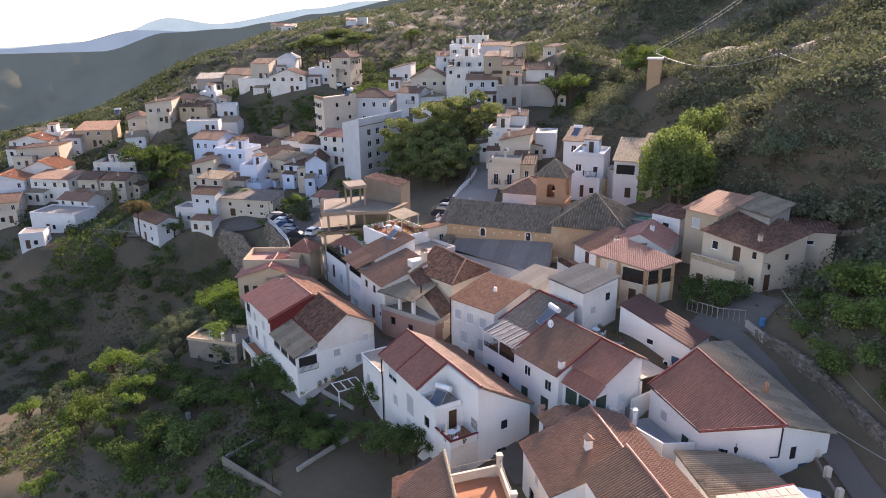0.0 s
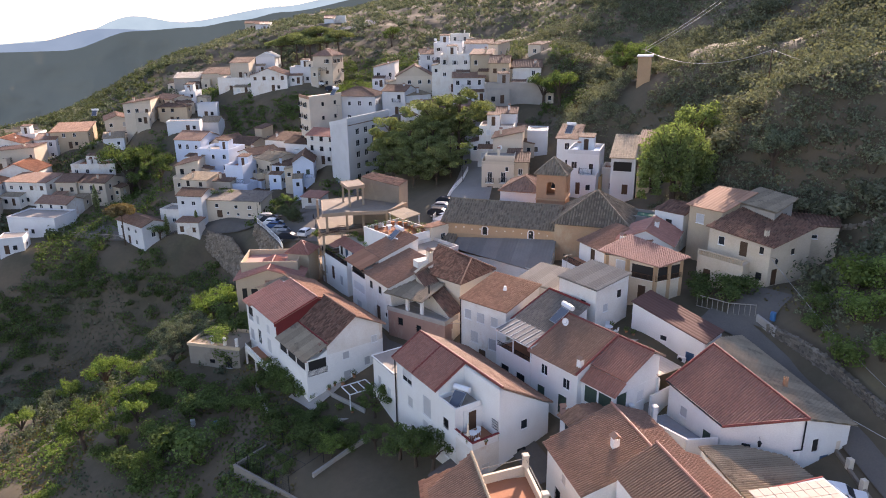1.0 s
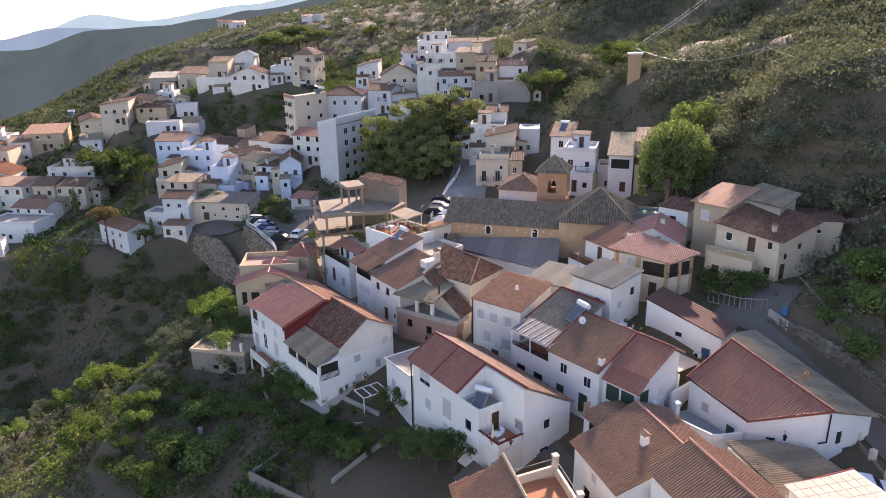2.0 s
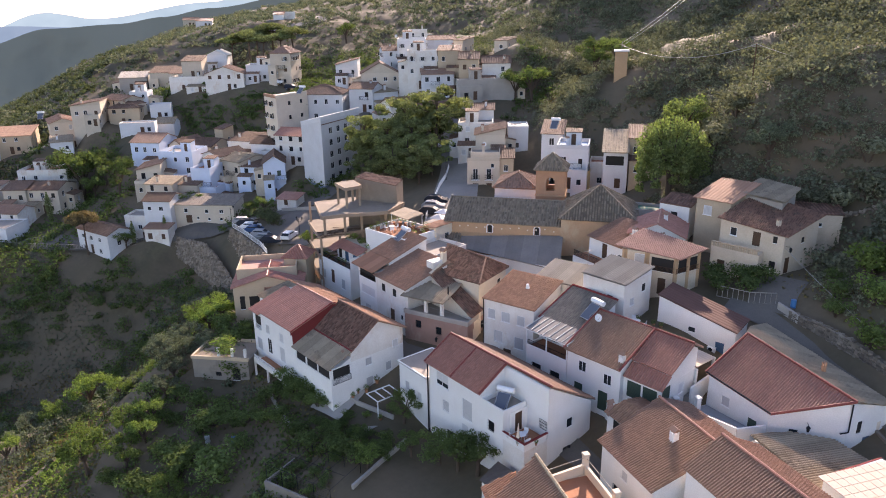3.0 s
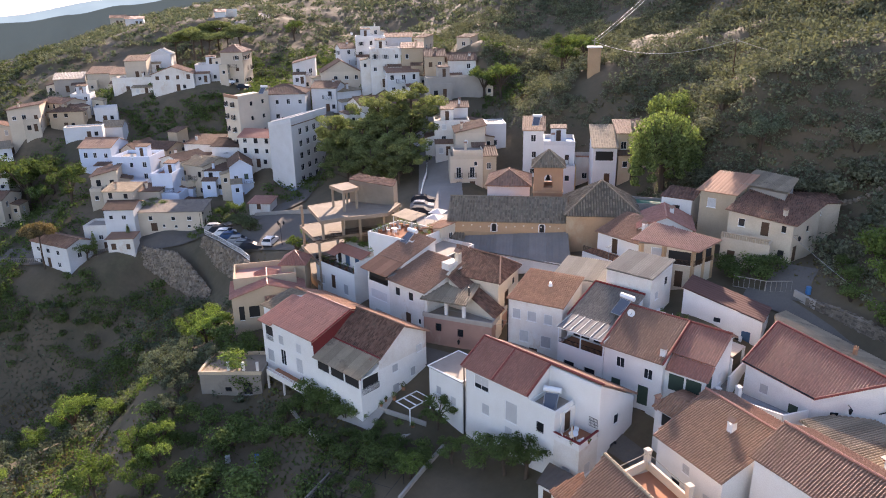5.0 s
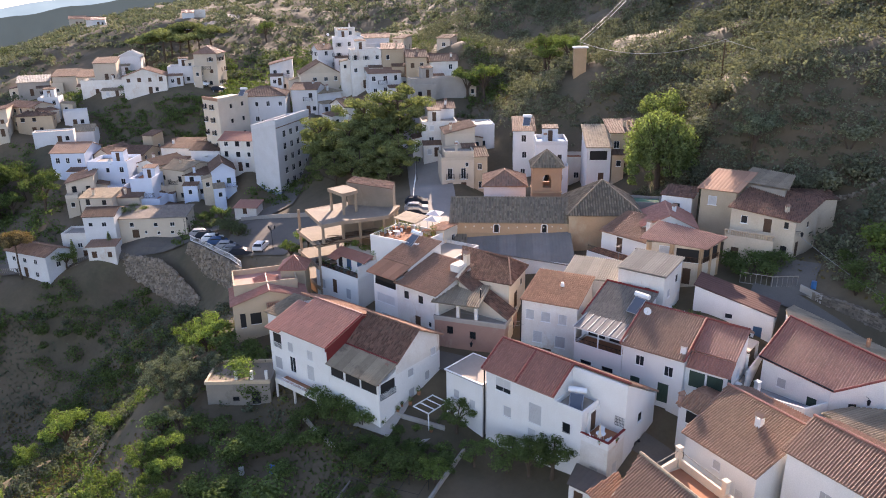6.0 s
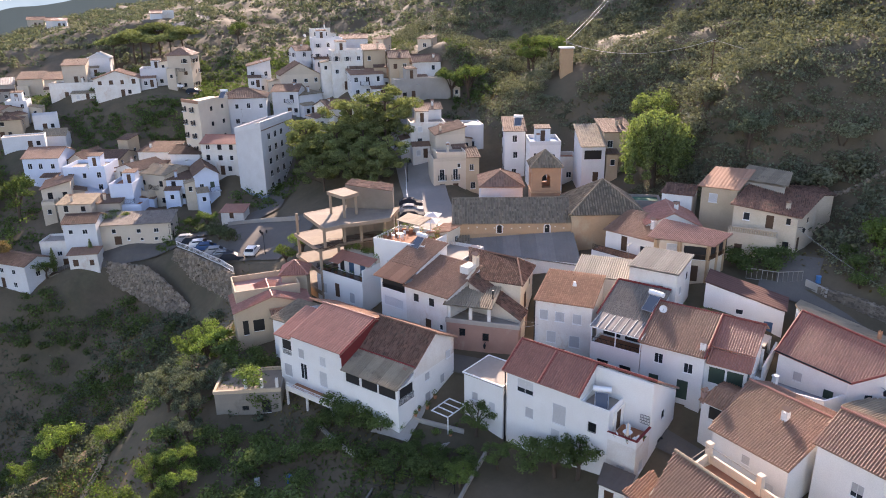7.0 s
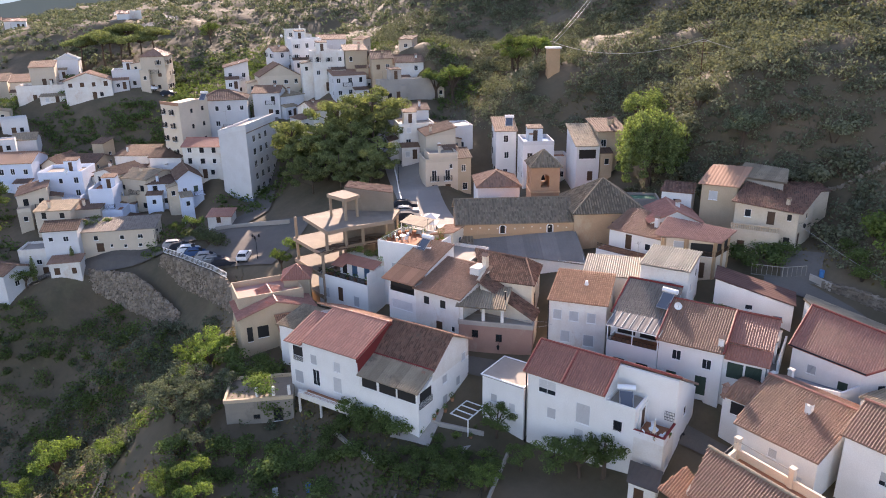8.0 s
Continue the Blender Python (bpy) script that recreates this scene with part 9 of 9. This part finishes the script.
rubble("hill_stones", [(62, 64), (58, 68), (56.5, 71)], 0, 1.6, "rough stones at the foot of the hillside", 0.5, 5)
rubble("path_stone_wall", [(-36.5, 156.6), (-41, 159.4), (-47, 161.6)], -2.2, 0.4, "low stone wall under the valley road", 0.5, 6)


def railing_run(name, pts, label, h=0.9, lift=0.25, step=0.4, mat=None):
    r = thing(name, pose(pts[0][0], pts[0][1], z_at(*pts[0])), label, "railing")
    z0 = z_at(*pts[0])
    part("rail", rail_shape([(x - pts[0][0], y - pts[0][1], z_at(x, y) - z0 + lift) for x, y in pts], h, step, 0.022).mesh("rail", mat or METAL), r)


sq = thing("square_railing", pose(-16.6, 146.2, 4.6), "white metal railing round the square", "railing")
part("rail", rail_shape([(0, 0, 0), (2.0, -5.2, 0), (3.4, -9.9, 0), (4.9, -14.5, 0), (5.8, -19.2, 0)], 0.95, 0.4, 0.022).mesh("rail", WHITEPAINT), sq)
railing_run("street_railing", [(15.0, 113.0), (18.6, 121.0), (21.6, 127.6), (24.8, 134.0), (26.8, 138.6)], "white railing beside the village street", mat=WHITEPAINT)
railing_run("road_railing", [(-30.5, 155.6), (-37.0, 157.8), (-48.0, 162.6), (-64, 172.6)], "low railing on the valley road")
railing_run("lane_fence", [(36.4, 66.2), (38.4, 63.4), (40.6, 61.8)], "wire fence below the vine pergola", 1.3, 0.1, 0.5)


def solar_heater(x, y, z, yaw, tilt=38):
    r = thing("solar_water_heater", pose(x, y, z, 0, 0, yaw), "roof solar water heater with white tank and glass collector", "solar heater", "solar heaters")
    m = pose(0, 0, 0.25, tilt)
    part("collector", Shape().box(-0.65, 0.65, -1.1, 0.9, 0, 0.09, 0.01).mesh("collector", plain("collector_frame", (0.5, 0.5, 0.5), 0.3, 0.7)), r, "", m)
    part("collector_glass", Shape().box(-0.6, 0.6, -1.05, 0.85, 0.09, 0.1).mesh("collector_glass", plain("collector_glass", (0.10, 0.11, 0.13), 0.08)), r, "", m)
    h = 0.25 + math.sin(radians(tilt)) * 0.95
    part("tank", Shape().tube([(-0.85, 0.95, h + 0.25), (0.85, 0.95, h + 0.25)], 0.28, 0.28, 14).mesh("tank", WHITEPAINT), r)
    part("stand", Shape().tube([(-0.55, 0.95, 0), (-0.55, 0.95, h)], 0.03).tube([(0.55, 0.95, 0), (0.55, 0.95, h)], 0.03).tube([(-0.55, -0.8, 0), (-0.55, 0.95, h)], 0.025).tube([(0.55, -0.8, 0), (0.55, 0.95, h)], 0.025).mesh("stand", METAL), r)


solar_heater(7.7, 58.6, 10.15, -68 + 25)
solar_heater(20.2, 65.3, 14.9, -75)
solar_heater(6.0, 92.6, 16.4, -70)
solar_heater(41.8, 121.5, 25.2, -40)
solar_heater(2.0, 181.0, 27.2, -40)
solar_heater(-62.6, 210.5, 20.6, 0)


def dish(x, y, z, yaw, size=0.42):
    r = thing("satellite_dish", pose(x, y, z, 0, 0, yaw), "small white satellite dish on a pole", "satellite dish", "satellite dishes")
    s = Shape()
    for k in range(4):
        rad = size * k / 3
        s.v += [Vector((math.cos(a * math.tau / 12) * rad, -0.5 * rad * rad / size + 0.02 * 0, math.sin(a * math.tau / 12) * rad + 0.8)) if k else Vector((0, 0, 0.8)) for a in range(12)]
    for k in range(3):
        for a in range(12):
            b = (a + 1) % 12
            s.f.append((12 * k + a, 12 * k + b, 12 * k + 12 + b, 12 * k + 12 + a))
    part("reflector", s.mesh("reflector", WHITEPAINT), r, "", pose(0, -0.05, 0, -14))
    part("pole", Shape().tube([(0, 0.08, 0), (0, 0.08, 0.8)], 0.03).tube([(0, 0, 0.62), (0, -0.42, 0.78)], 0.015).mesh("pole", METAL), r)


for x, y, z, yaw in ((9.6, 78.0, 10.9, -60), (20.2, 63.6, 14.3, -60), (13.2, 57.6, 7.8, -60), (-28.0, 172, 15.4, -20), (34.5, 217.5, 37.6, 0), (30.6, 128.0, 20.7, 0)):
    dish(x, y, z, yaw)


def aerial(x, y, z, h=2.2):
    r = thing("tv_aerial", pose(x, y, z, 0, 0, 20), "thin metal television aerial on a roof", "aerial", "aerials")
    s = Shape().tube([(0, 0, 0), (0, 0, h)], 0.02, sides=5).tube([(-0.6, 0, h - 0.1), (0.6, 0, h - 0.1)], 0.014, sides=5)
    for i in range(7):
        q = -0.55 + i * 0.18
        s.tube([(q, -0.28 + 0.02 * i, h - 0.1), (q, 0.28 - 0.02 * i, h - 0.1)], 0.009, sides=4)
    part("mast", s.mesh("mast", METAL), r)


for x, y, z in ((23.5, 72.6, 17.0), (8.4, 95.5, 16.8), (2.0, 164.0, 24.0), (8.0, 190.0, 26.8)):
    aerial(x, y, z)


def patio_set(x, y, z, yaw, parasol=True):
    t = thing("garden_table", pose(x, y, z, 0, 0, yaw), "round white plastic garden table on a patio", "table", "patio furniture")
    part("tabletop", Shape().tube([(0, 0, 0.70), (0, 0, 0.74)], 0.45, 0.45, 14).mesh("tabletop", WHITEPAINT), t)
    for i in range(4):
        a = i * math.pi / 2 + 0.7
        part("leg", Shape().tube([(math.cos(a) * 0.3, math.sin(a) * 0.3, 0), (math.cos(a) * 0.2, math.sin(a) * 0.2, 0.7)], 0.025).mesh("leg", WHITEPAINT), t)
    for i in range(3):
        a = i * 2.1 + 0.4
        c = thing("garden_chair", pose(x, y, z, 0, 0, yaw) @ pose(math.cos(a) * 0.85, math.sin(a) * 0.85, 0, 0, 0, math.degrees(a) - 90), "white plastic garden chair beside a table", "chair", "patio furniture")
        part("seat", Shape().box(-0.22, 0.22, -0.22, 0.22, 0.42, 0.46, 0.01).mesh("seat", WHITEPAINT), c)
        part("backrest", Shape().box(-0.22, 0.22, 0.2, 0.24, 0.46, 0.86, 0.01).mesh("backrest", WHITEPAINT), c)
        for dx in (-0.19, 0.19):
            for dy in (-0.19, 0.19):
                part("leg", Shape().tube([(dx, dy, 0), (dx * 0.9, dy * 0.9, 0.42)], 0.02, sides=5).mesh("leg", WHITEPAINT), c)
    if parasol:
        p = thing("parasol", pose(x, y, z, 0, 0, yaw) @ pose(-0.7, -0.3, 0), "closed cream parasol on a terrace", "parasol")
        part("pole", Shape().tube([(0, 0, 0), (0, 0, 2.3)], 0.025).mesh("pole", WHITEPAINT), p)
        part("canopy", Shape().tube([(0, 0, 0.9), (0, 0, 1.2), (0, 0, 2.2)], 0.2, 0.04, 9).mesh("canopy", CREAM), p)


patio_set(8.6, 55.9, 7.68, 20)
patio_set(25.8, 65.4, 12.52, 50, False)
patio_set(6.0, 98.0, 15.76, 0, False)


def street_lamp(x, y, arms=3, h=4.2, z=None):
    r = thing("street_lamp", pose(x, y, z_at(x, y) if z is None else z), "black iron street lamp with lanterns", "street lamp", "street lamps")
    part("post", Shape().tube([(0, 0, -0.3), (0, 0, 0.8)], 0.11, 0.07, 8).tube([(0, 0, 0.8), (0, 0, h)], 0.05, 0.04, 8).mesh("post", IRON), r)
    for i in range(arms):
        a = i * math.tau / arms
        ox, oy = math.cos(a) * 0.6, math.sin(a) * 0.6
        arm = part("arm", Shape().tube([(0, 0, h - 0.5), (ox * 0.6, oy * 0.6, h - 0.6), (ox, oy, h - 0.25)], 0.025).mesh("arm", IRON), r)
        part("lantern", Shape().tube([(ox, oy, h - 0.25), (ox, oy, h + 0.1)], 0.1, 0.17, 6).tube([(ox, oy, h + 0.1), (ox, oy, h + 0.3)], 0.2, 0.03, 6).mesh("lantern", IRON), arm)


street_lamp(-4.6, 130.0)
street_lamp(-16.8, 152.4, 1)
street_lamp(24.4, 132.6, 1)


def wall_lantern(x, y, z, yaw):
    r = thing("wall_lantern", pose(x, y, z, 0, 0, yaw), "black iron lantern bracketed to a wall", "lantern", "wall lanterns")
    part("bracket", Shape().tube([(0, 0, 0), (0, -0.5, 0.12), (0, -0.7, 0)], 0.025).mesh("bracket", IRON), r)
    part("lantern", Shape().tube([(0, -0.7, -0.5), (0, -0.7, -0.1)], 0.1, 0.18, 6).tube([(0, -0.7, -0.1), (0, -0.7, 0.1)], 0.2, 0.03, 6).mesh("lantern", IRON), r)


wall_lantern(31.3, 46.45, 11.0, -33)
wall_lantern(44.7, 66.0, 19.4, 16)
wall_lantern(13.6, 57.2, 5.6, 22)
wall_lantern(7.0, 77.6, 8.6, -46)


def cable(name, a, b, sag, label, r=0.02):
    a, b = Vector(a), Vector(b)
    pts = [a.lerp(b, i / 24) - Vector((0, 0, sag * 4 * (i / 24) * (1 - i / 24))) for i in range(25)]
    o = pts[0]
    tagged(new(name, Shape().tube([p - o for p in pts], r, sides=4).mesh(name, CABLE)), label, "cable").location = o


CABLE = plain("grey_cable", (0.35, 0.34, 0.32), 0.6)


def pole(x, y, h, label="wooden utility pole on the hillside"):
    r = thing("utility_pole", pose(x, y, z_at(x, y)), label, "pole", "utility poles")
    part("shaft", Shape().tube([(0, 0, -0.5), (0, 0, h)], 0.12, 0.08, 7).mesh("shaft", WOOD), r)
    part("crossarm", Shape().box(-0.8, 0.8, -0.05, 0.05, h - 0.4, h - 0.3).mesh("crossarm", METAL), r)
    return z_at(x, y) + h


top = pole(64.0, 98.0, 6.5)
cable("power_cable", (60.2, 131.0, 38.4), (64.0, 98.0, top), 2.2, "sagging pale power cable over the hillside", 0.05)
cable("power_cable", (64.0, 98.0, top), (75, 74, 37), 1.5, "sagging pale power cable over the hillside", 0.04)
cable("power_cable", (60.2, 131.4, 38.8), (110, 160, 62), 1.5, "thin power cable rising up the hillside", 0.035)
cable("power_cable", (60.6, 131.0, 38.6), (110.6, 159.6, 61.6), 1.5, "thin power cable rising up the hillside", 0.035)
cable("house_cable", (44.8, 66.0, 19.2), (43.5, 45.0, 13.5), 0.6, "thin cable slung from the farmhouse to the lane", 0.025)
cable("house_cable", (39.0, 45.2, 12.4), (44.0, 28.0, 13.5), 0.6, "thin cable slung along the lane", 0.025)
cable("alley_cable", (1.6, 86.8, 11.6), (11.3, 74.3, 11.4), 0.3, "black cable strung along house fronts", 0.02)
cable("alley_cable", (9.8, 74.8, 11.0), (11.5, 73.6, 11.4), 0.1, "black cable across the alley", 0.02)

# pool-green tarpaulin and parasols by the church
tarp = thing("green_tarpaulin", pose(40.6, 88.6, 17.4, 0, 0, -40), "green tarpaulin stretched over a walled yard", "tarpaulin")
part("sheet", Shape().box(-2.6, 2.6, -1.6, 1.6, 0.9, 0.95, 0.01).mesh("sheet", plain("green_tarp", (0.02, 0.16, 0.10), 0.6)), tarp)
part("yard_wall", Shape().box(-2.9, 2.9, -1.9, -1.65, -3, 1.3).box(-2.9, -2.65, -1.65, 1.9, -3, 1.3).box(2.65, 2.9, -1.65, 1.9, -3, 1.3).box(-2.65, 2.65, 1.65, 1.9, -3, 1.3).mesh("yard_wall", GREYREND), tarp)
for x, y in ((15.4, 106.5), (16.8, 108.5)):
    p = thing("street_parasol", pose(x, y, z_at(x, y)), "open white square parasol outside a bar", "parasol", "street parasols")
    part("pole", Shape().tube([(0, 0, 0), (0, 0, 2.4)], 0.035).mesh("pole", METAL), p)
    s = Shape()
    for i in range(4):
        a, b = i * math.pi / 2, (i + 1) * math.pi / 2
        s.quad((math.cos(a) * 1.7, math.sin(a) * 1.7, 2.1), (math.cos(b) * 1.7, math.sin(b) * 1.7, 2.1), (0, 0, 2.65))
    part("canopy", s.mesh("canopy", DULLWHITE), p)

# kitchen garden: wire cage on a wall below the houses
g = thing("garden_cage", pose(-14.3, 66.6, 0.5, 0, 0, -47), "wire mesh garden cage on a grey block wall", "garden cage")
part("base_wall", Shape().box(-0.2, 9.6, -0.25, 0, -4, 0.35, 0.02).box(-0.2, 0, 0, 5, -4, 0.35, 0.02).mesh("base_wall", DARKREND), g)
for i in range(5):
    for v in (0.0, 4.7):
        part("post", Shape().tube([(i * 2.05, v, 0.2), (i * 2.05, v, 2.3)], 0.035, sides=5).mesh("post", IRON), g)
w = Shape()
for i in range(5):
    w.tube([(i * 2.05, 0, 2.3), (i * 2.05, 4.7, 2.3)], 0.02, sides=4)
for v in (0.0, 2.35, 4.7):
    w.tube([(0, v, 2.3), (8.2, v, 2.3)], 0.02, sides=4)
for i in range(24):
    w.tube([(i * 0.35, 0, 0.3), (i * 0.35, 0, 2.3)], 0.006, sides=3)
for i in range(7):
    w.tube([(0, 0, 0.3 + i * 0.3), (8.2, 0, 0.3 + i * 0.3)], 0.006, sides=3)
part("wire_mesh", w.mesh("wire_mesh", IRON), g)


def low_wall(pts, label, h=0.5, mat=None):
    """A garden wall along points (x, y)."""
    x0, y0 = pts[0]
    z0 = z_at(x0, y0)
    s = Shape()
    for (ax, ay), (bx, by) in zip(pts, pts[1:]):
        a, b = Vector((ax - x0, ay - y0, z_at(ax, ay) - z0)), Vector((bx - x0, by - y0, z_at(bx, by) - z0))
        d = (b - a).normalized()
        n = Vector((-d.y, d.x, 0)) * 0.13
        up, dn = Vector((0, 0, h)), Vector((0, 0, -1.6))
        k = len(s.v)
        s.v += [a - n + dn, a + n + dn, b + n + dn, b - n + dn, a - n + up, a + n + up, b + n + up, b - n + up]
        s.f += [tuple(k + c for c in f) for f in ((0, 3, 2, 1), (4, 7, 6, 5), (0, 1, 5, 4), (1, 2, 6, 5), (2, 3, 7, 6), (3, 0, 4, 7))]
    tagged(new("garden_wall", s.mesh("garden_wall", mat or GREYREND)), label, "wall").location = (x0, y0, z0)


low_wall([(37.9, 45.6), (37.1, 41.6), (36.0, 36.0)], "tan concrete parapet on the downhill side of a lane", 0.25, CONCRETE)
for x, y in ((37.9, 45.4), (37.5, 43.2), (37.0, 41.0), (36.6, 38.8)):
    p = thing("lane_post", pose(x, y, z_at(x, y)), "squat orange-cream masonry post on a lane parapet", "post", "lane posts")
    part("pier", Shape().box(-0.22, 0.22, -0.22, 0.22, -0.5, 1.0, 0.03).mesh("pier", CREAM), p)
low_wall([(40.4, 61.2), (41.0, 58.8)], "pale concrete end wall beside a lane", 0.9, GREYREND)
low_wall([(-6.4, 62.0), (-3.0, 64.6), (0.2, 66.9)], "low grey block wall between garden beds")
low_wall([(-13.0, 80.4), (-12.2, 77.0), (-10.9, 73.2)], "grey block retaining wall above a bare plot", 0.4)
low_wall([(-6.5, 148.5), (-1.5, 143.8), (4.3, 138.0)], "grey rendered wall along the village square", 0.9, GREYREND)
low_wall([(-0.4, 70.2), (-3.8, 73.2), (-5.6, 75.8)], "low wall edging a paved yard", 0.4)
for x, y, c in ((-17.6, 76.6, (0.03, 0.12, 0.30)), (-20.5, 78.4, (0.45, 0.45, 0.43)), (41.8, 60.6, (0.04, 0.16, 0.34))):
    b = thing("water_barrel", pose(x, y, z_at(x, y)), "plastic water barrel standing on the earth", "barrel", "barrels")
    part("drum", Shape().tube([(0, 0, 0), (0, 0, 0.45), (0, 0, 0.9)], 0.30, 0.28, 12).mesh("drum", plain("barrel_plastic", c, 0.4)), b)
# white pergola in the yard below the annexe
pg = thing("yard_pergola", pose(-1.0, 72.4, 3.1, 0, 0, 22), "white painted steel pergola frame over a paved yard", "pergola")
s = Shape()
for u in (-1.5, -0.5, 0.5, 1.5):
    s.box(u - 0.05, u + 0.05, -1.1, 1.1, 2.0, 2.1)
s.box(-1.55, 1.55, -1.15, -1.05, 1.99, 2.09).box(-1.55, 1.55, 1.05, 1.15, 1.99, 2.09)
for u in (-1.5, 1.5):
    s.box(u - 0.05, u + 0.05, -1.15, -1.05, -1.5, 2.0)
part("frame", s.mesh("frame", WHITEPAINT), pg)
part("yard_floor", Shape().box(-3.6, 1.9, -1.9, 2.6, -3, -0.3).mesh("yard_floor", GREYREND), pg)
# balustraded terrace between two houses
bt = thing("house_terrace", pose(25.0, 66.2, 12.3, 0, 0, -60), "paved house terrace with a white balustrade", "terrace")
part("floor", Shape().box(-1.0, 4.2, -2.4, 2.2, -4, 0.2).mesh("floor", GREYFLAT), bt)
s = Shape().box(-1.0, 4.2, -2.4, -2.15, 0.2, 0.36).box(-1.0, 4.2, -2.42, -2.13, 1.02, 1.14)
for i in range(19):
    u = -0.9 + i * 0.278
    s.tube([(u, -2.27, 0.36), (u, -2.27, 0.55), (u, -2.27, 1.02)], 0.09, 0.05, 6)
part("balustrade", s.mesh("balustrade", WHITEPAINT), bt)

# pots and plants on the terraces
POTCLAY = material("clay_pot", (0.40, 0.19, 0.10), (0.30, 0.14, 0.08), scale=2, fine=12)


def flower_pot(x, y, z, size=0.3, mat=None):
    r = thing("flower_pot", pose(x, y, z), "terracotta flower pot with a leafy plant", "flower pot", "flower pots")
    part("pot", Shape().tube([(0, 0, 0), (0, 0, size)], size * 0.38, size * 0.55, 10).mesh("pot", POTCLAY), r)
    g = np.random.default_rng(int(abs(x * 13 + y * 7)))
    part("plant", leaves("plant", puff(g, (0, 0, size * 1.7), size * 0.95, 90, 0.9), [0.07] * 90, mat or LEAF, g, 0.2), r)


for x, y in ((24.2, 66.0), (24.8, 64.9), (27.6, 64.8), (28.0, 64.0), (26.6, 66.4)):
    flower_pot(x, y, 12.5, 0.34)
for u, v, size in ((0.6, 0.6, 0.5), (0.6, 1.8, 0.6), (0.6, 3.2, 0.5), (0.7, 4.6, 0.7), (2.2, 5.8, 0.6), (3.8, 5.8, 0.5), (6.6, 5.6, 0.7), (7.4, 4.2, 0.5), (7.4, 2.4, 0.6), (1.2, 5.6, 0.6)):
    p = pose(2.3, 98.3, 15.75, 0, 0, -60) @ Vector((u, v, 0))
    flower_pot(p.x, p.y, p.z, size)
for u, v, size in ((0.5, 0.6, 0.5), (1.2, 0.5, 0.4), (2.0, 0.6, 0.5), (5.0, 0.6, 0.4), (6.4, 0.6, 0.5), (8.2, 0.7, 0.45), (3.4, 0.5, 0.4)):
    p = pose(-3.9, 104.6, 10.96, 0, 0, -68) @ Vector((u, v, 0))
    flower_pot(p.x, p.y, p.z, size, BRIGHT)
for x, y in ((8.0, 55.2), (9.6, 54.9), (7.6, 56.4)):
    flower_pot(x, y, 7.68, 0.26)
for x, y in ((-2.4, 73.6), (-3.4, 74.2), (-0.6, 71.4), (-1.8, 70.6)):
    flower_pot(x, y, 2.82, 0.36)


for x, y, k in ((-4.2, 73.9, 0.34), (-3.5, 74.4, 0.28), (-2.6, 74.2, 0.4), (-5.0, 74.8, 0.3), (-2.2, 75.6, 0.3), (-1.2, 75.0, 0.42), (-3.0, 76.8, 0.3)):
    flower_pot(x, y, z_at(x, y) + 0.22, k)


def air_unit(x, y, z, yaw):
    r = thing("air_conditioner", pose(x, y, z, 0, 0, yaw), "white outdoor air conditioning unit on a house wall", "air conditioner", "air conditioners")
    part("case", Shape().box(-0.42, 0.42, -0.34, -0.04, 0, 0.6, 0.02).mesh("case", WHITEPAINT), r)
    part("fan_grille", Shape().tube([(-0.08, -0.35, 0.3), (-0.08, -0.36, 0.3)], 0.23, 0.23, 12).mesh("fan_grille", IRON), r)


for x, y, z, yaw in ((31.6, 60.0, 11.2, -57),):
    air_unit(x, y, z, yaw)
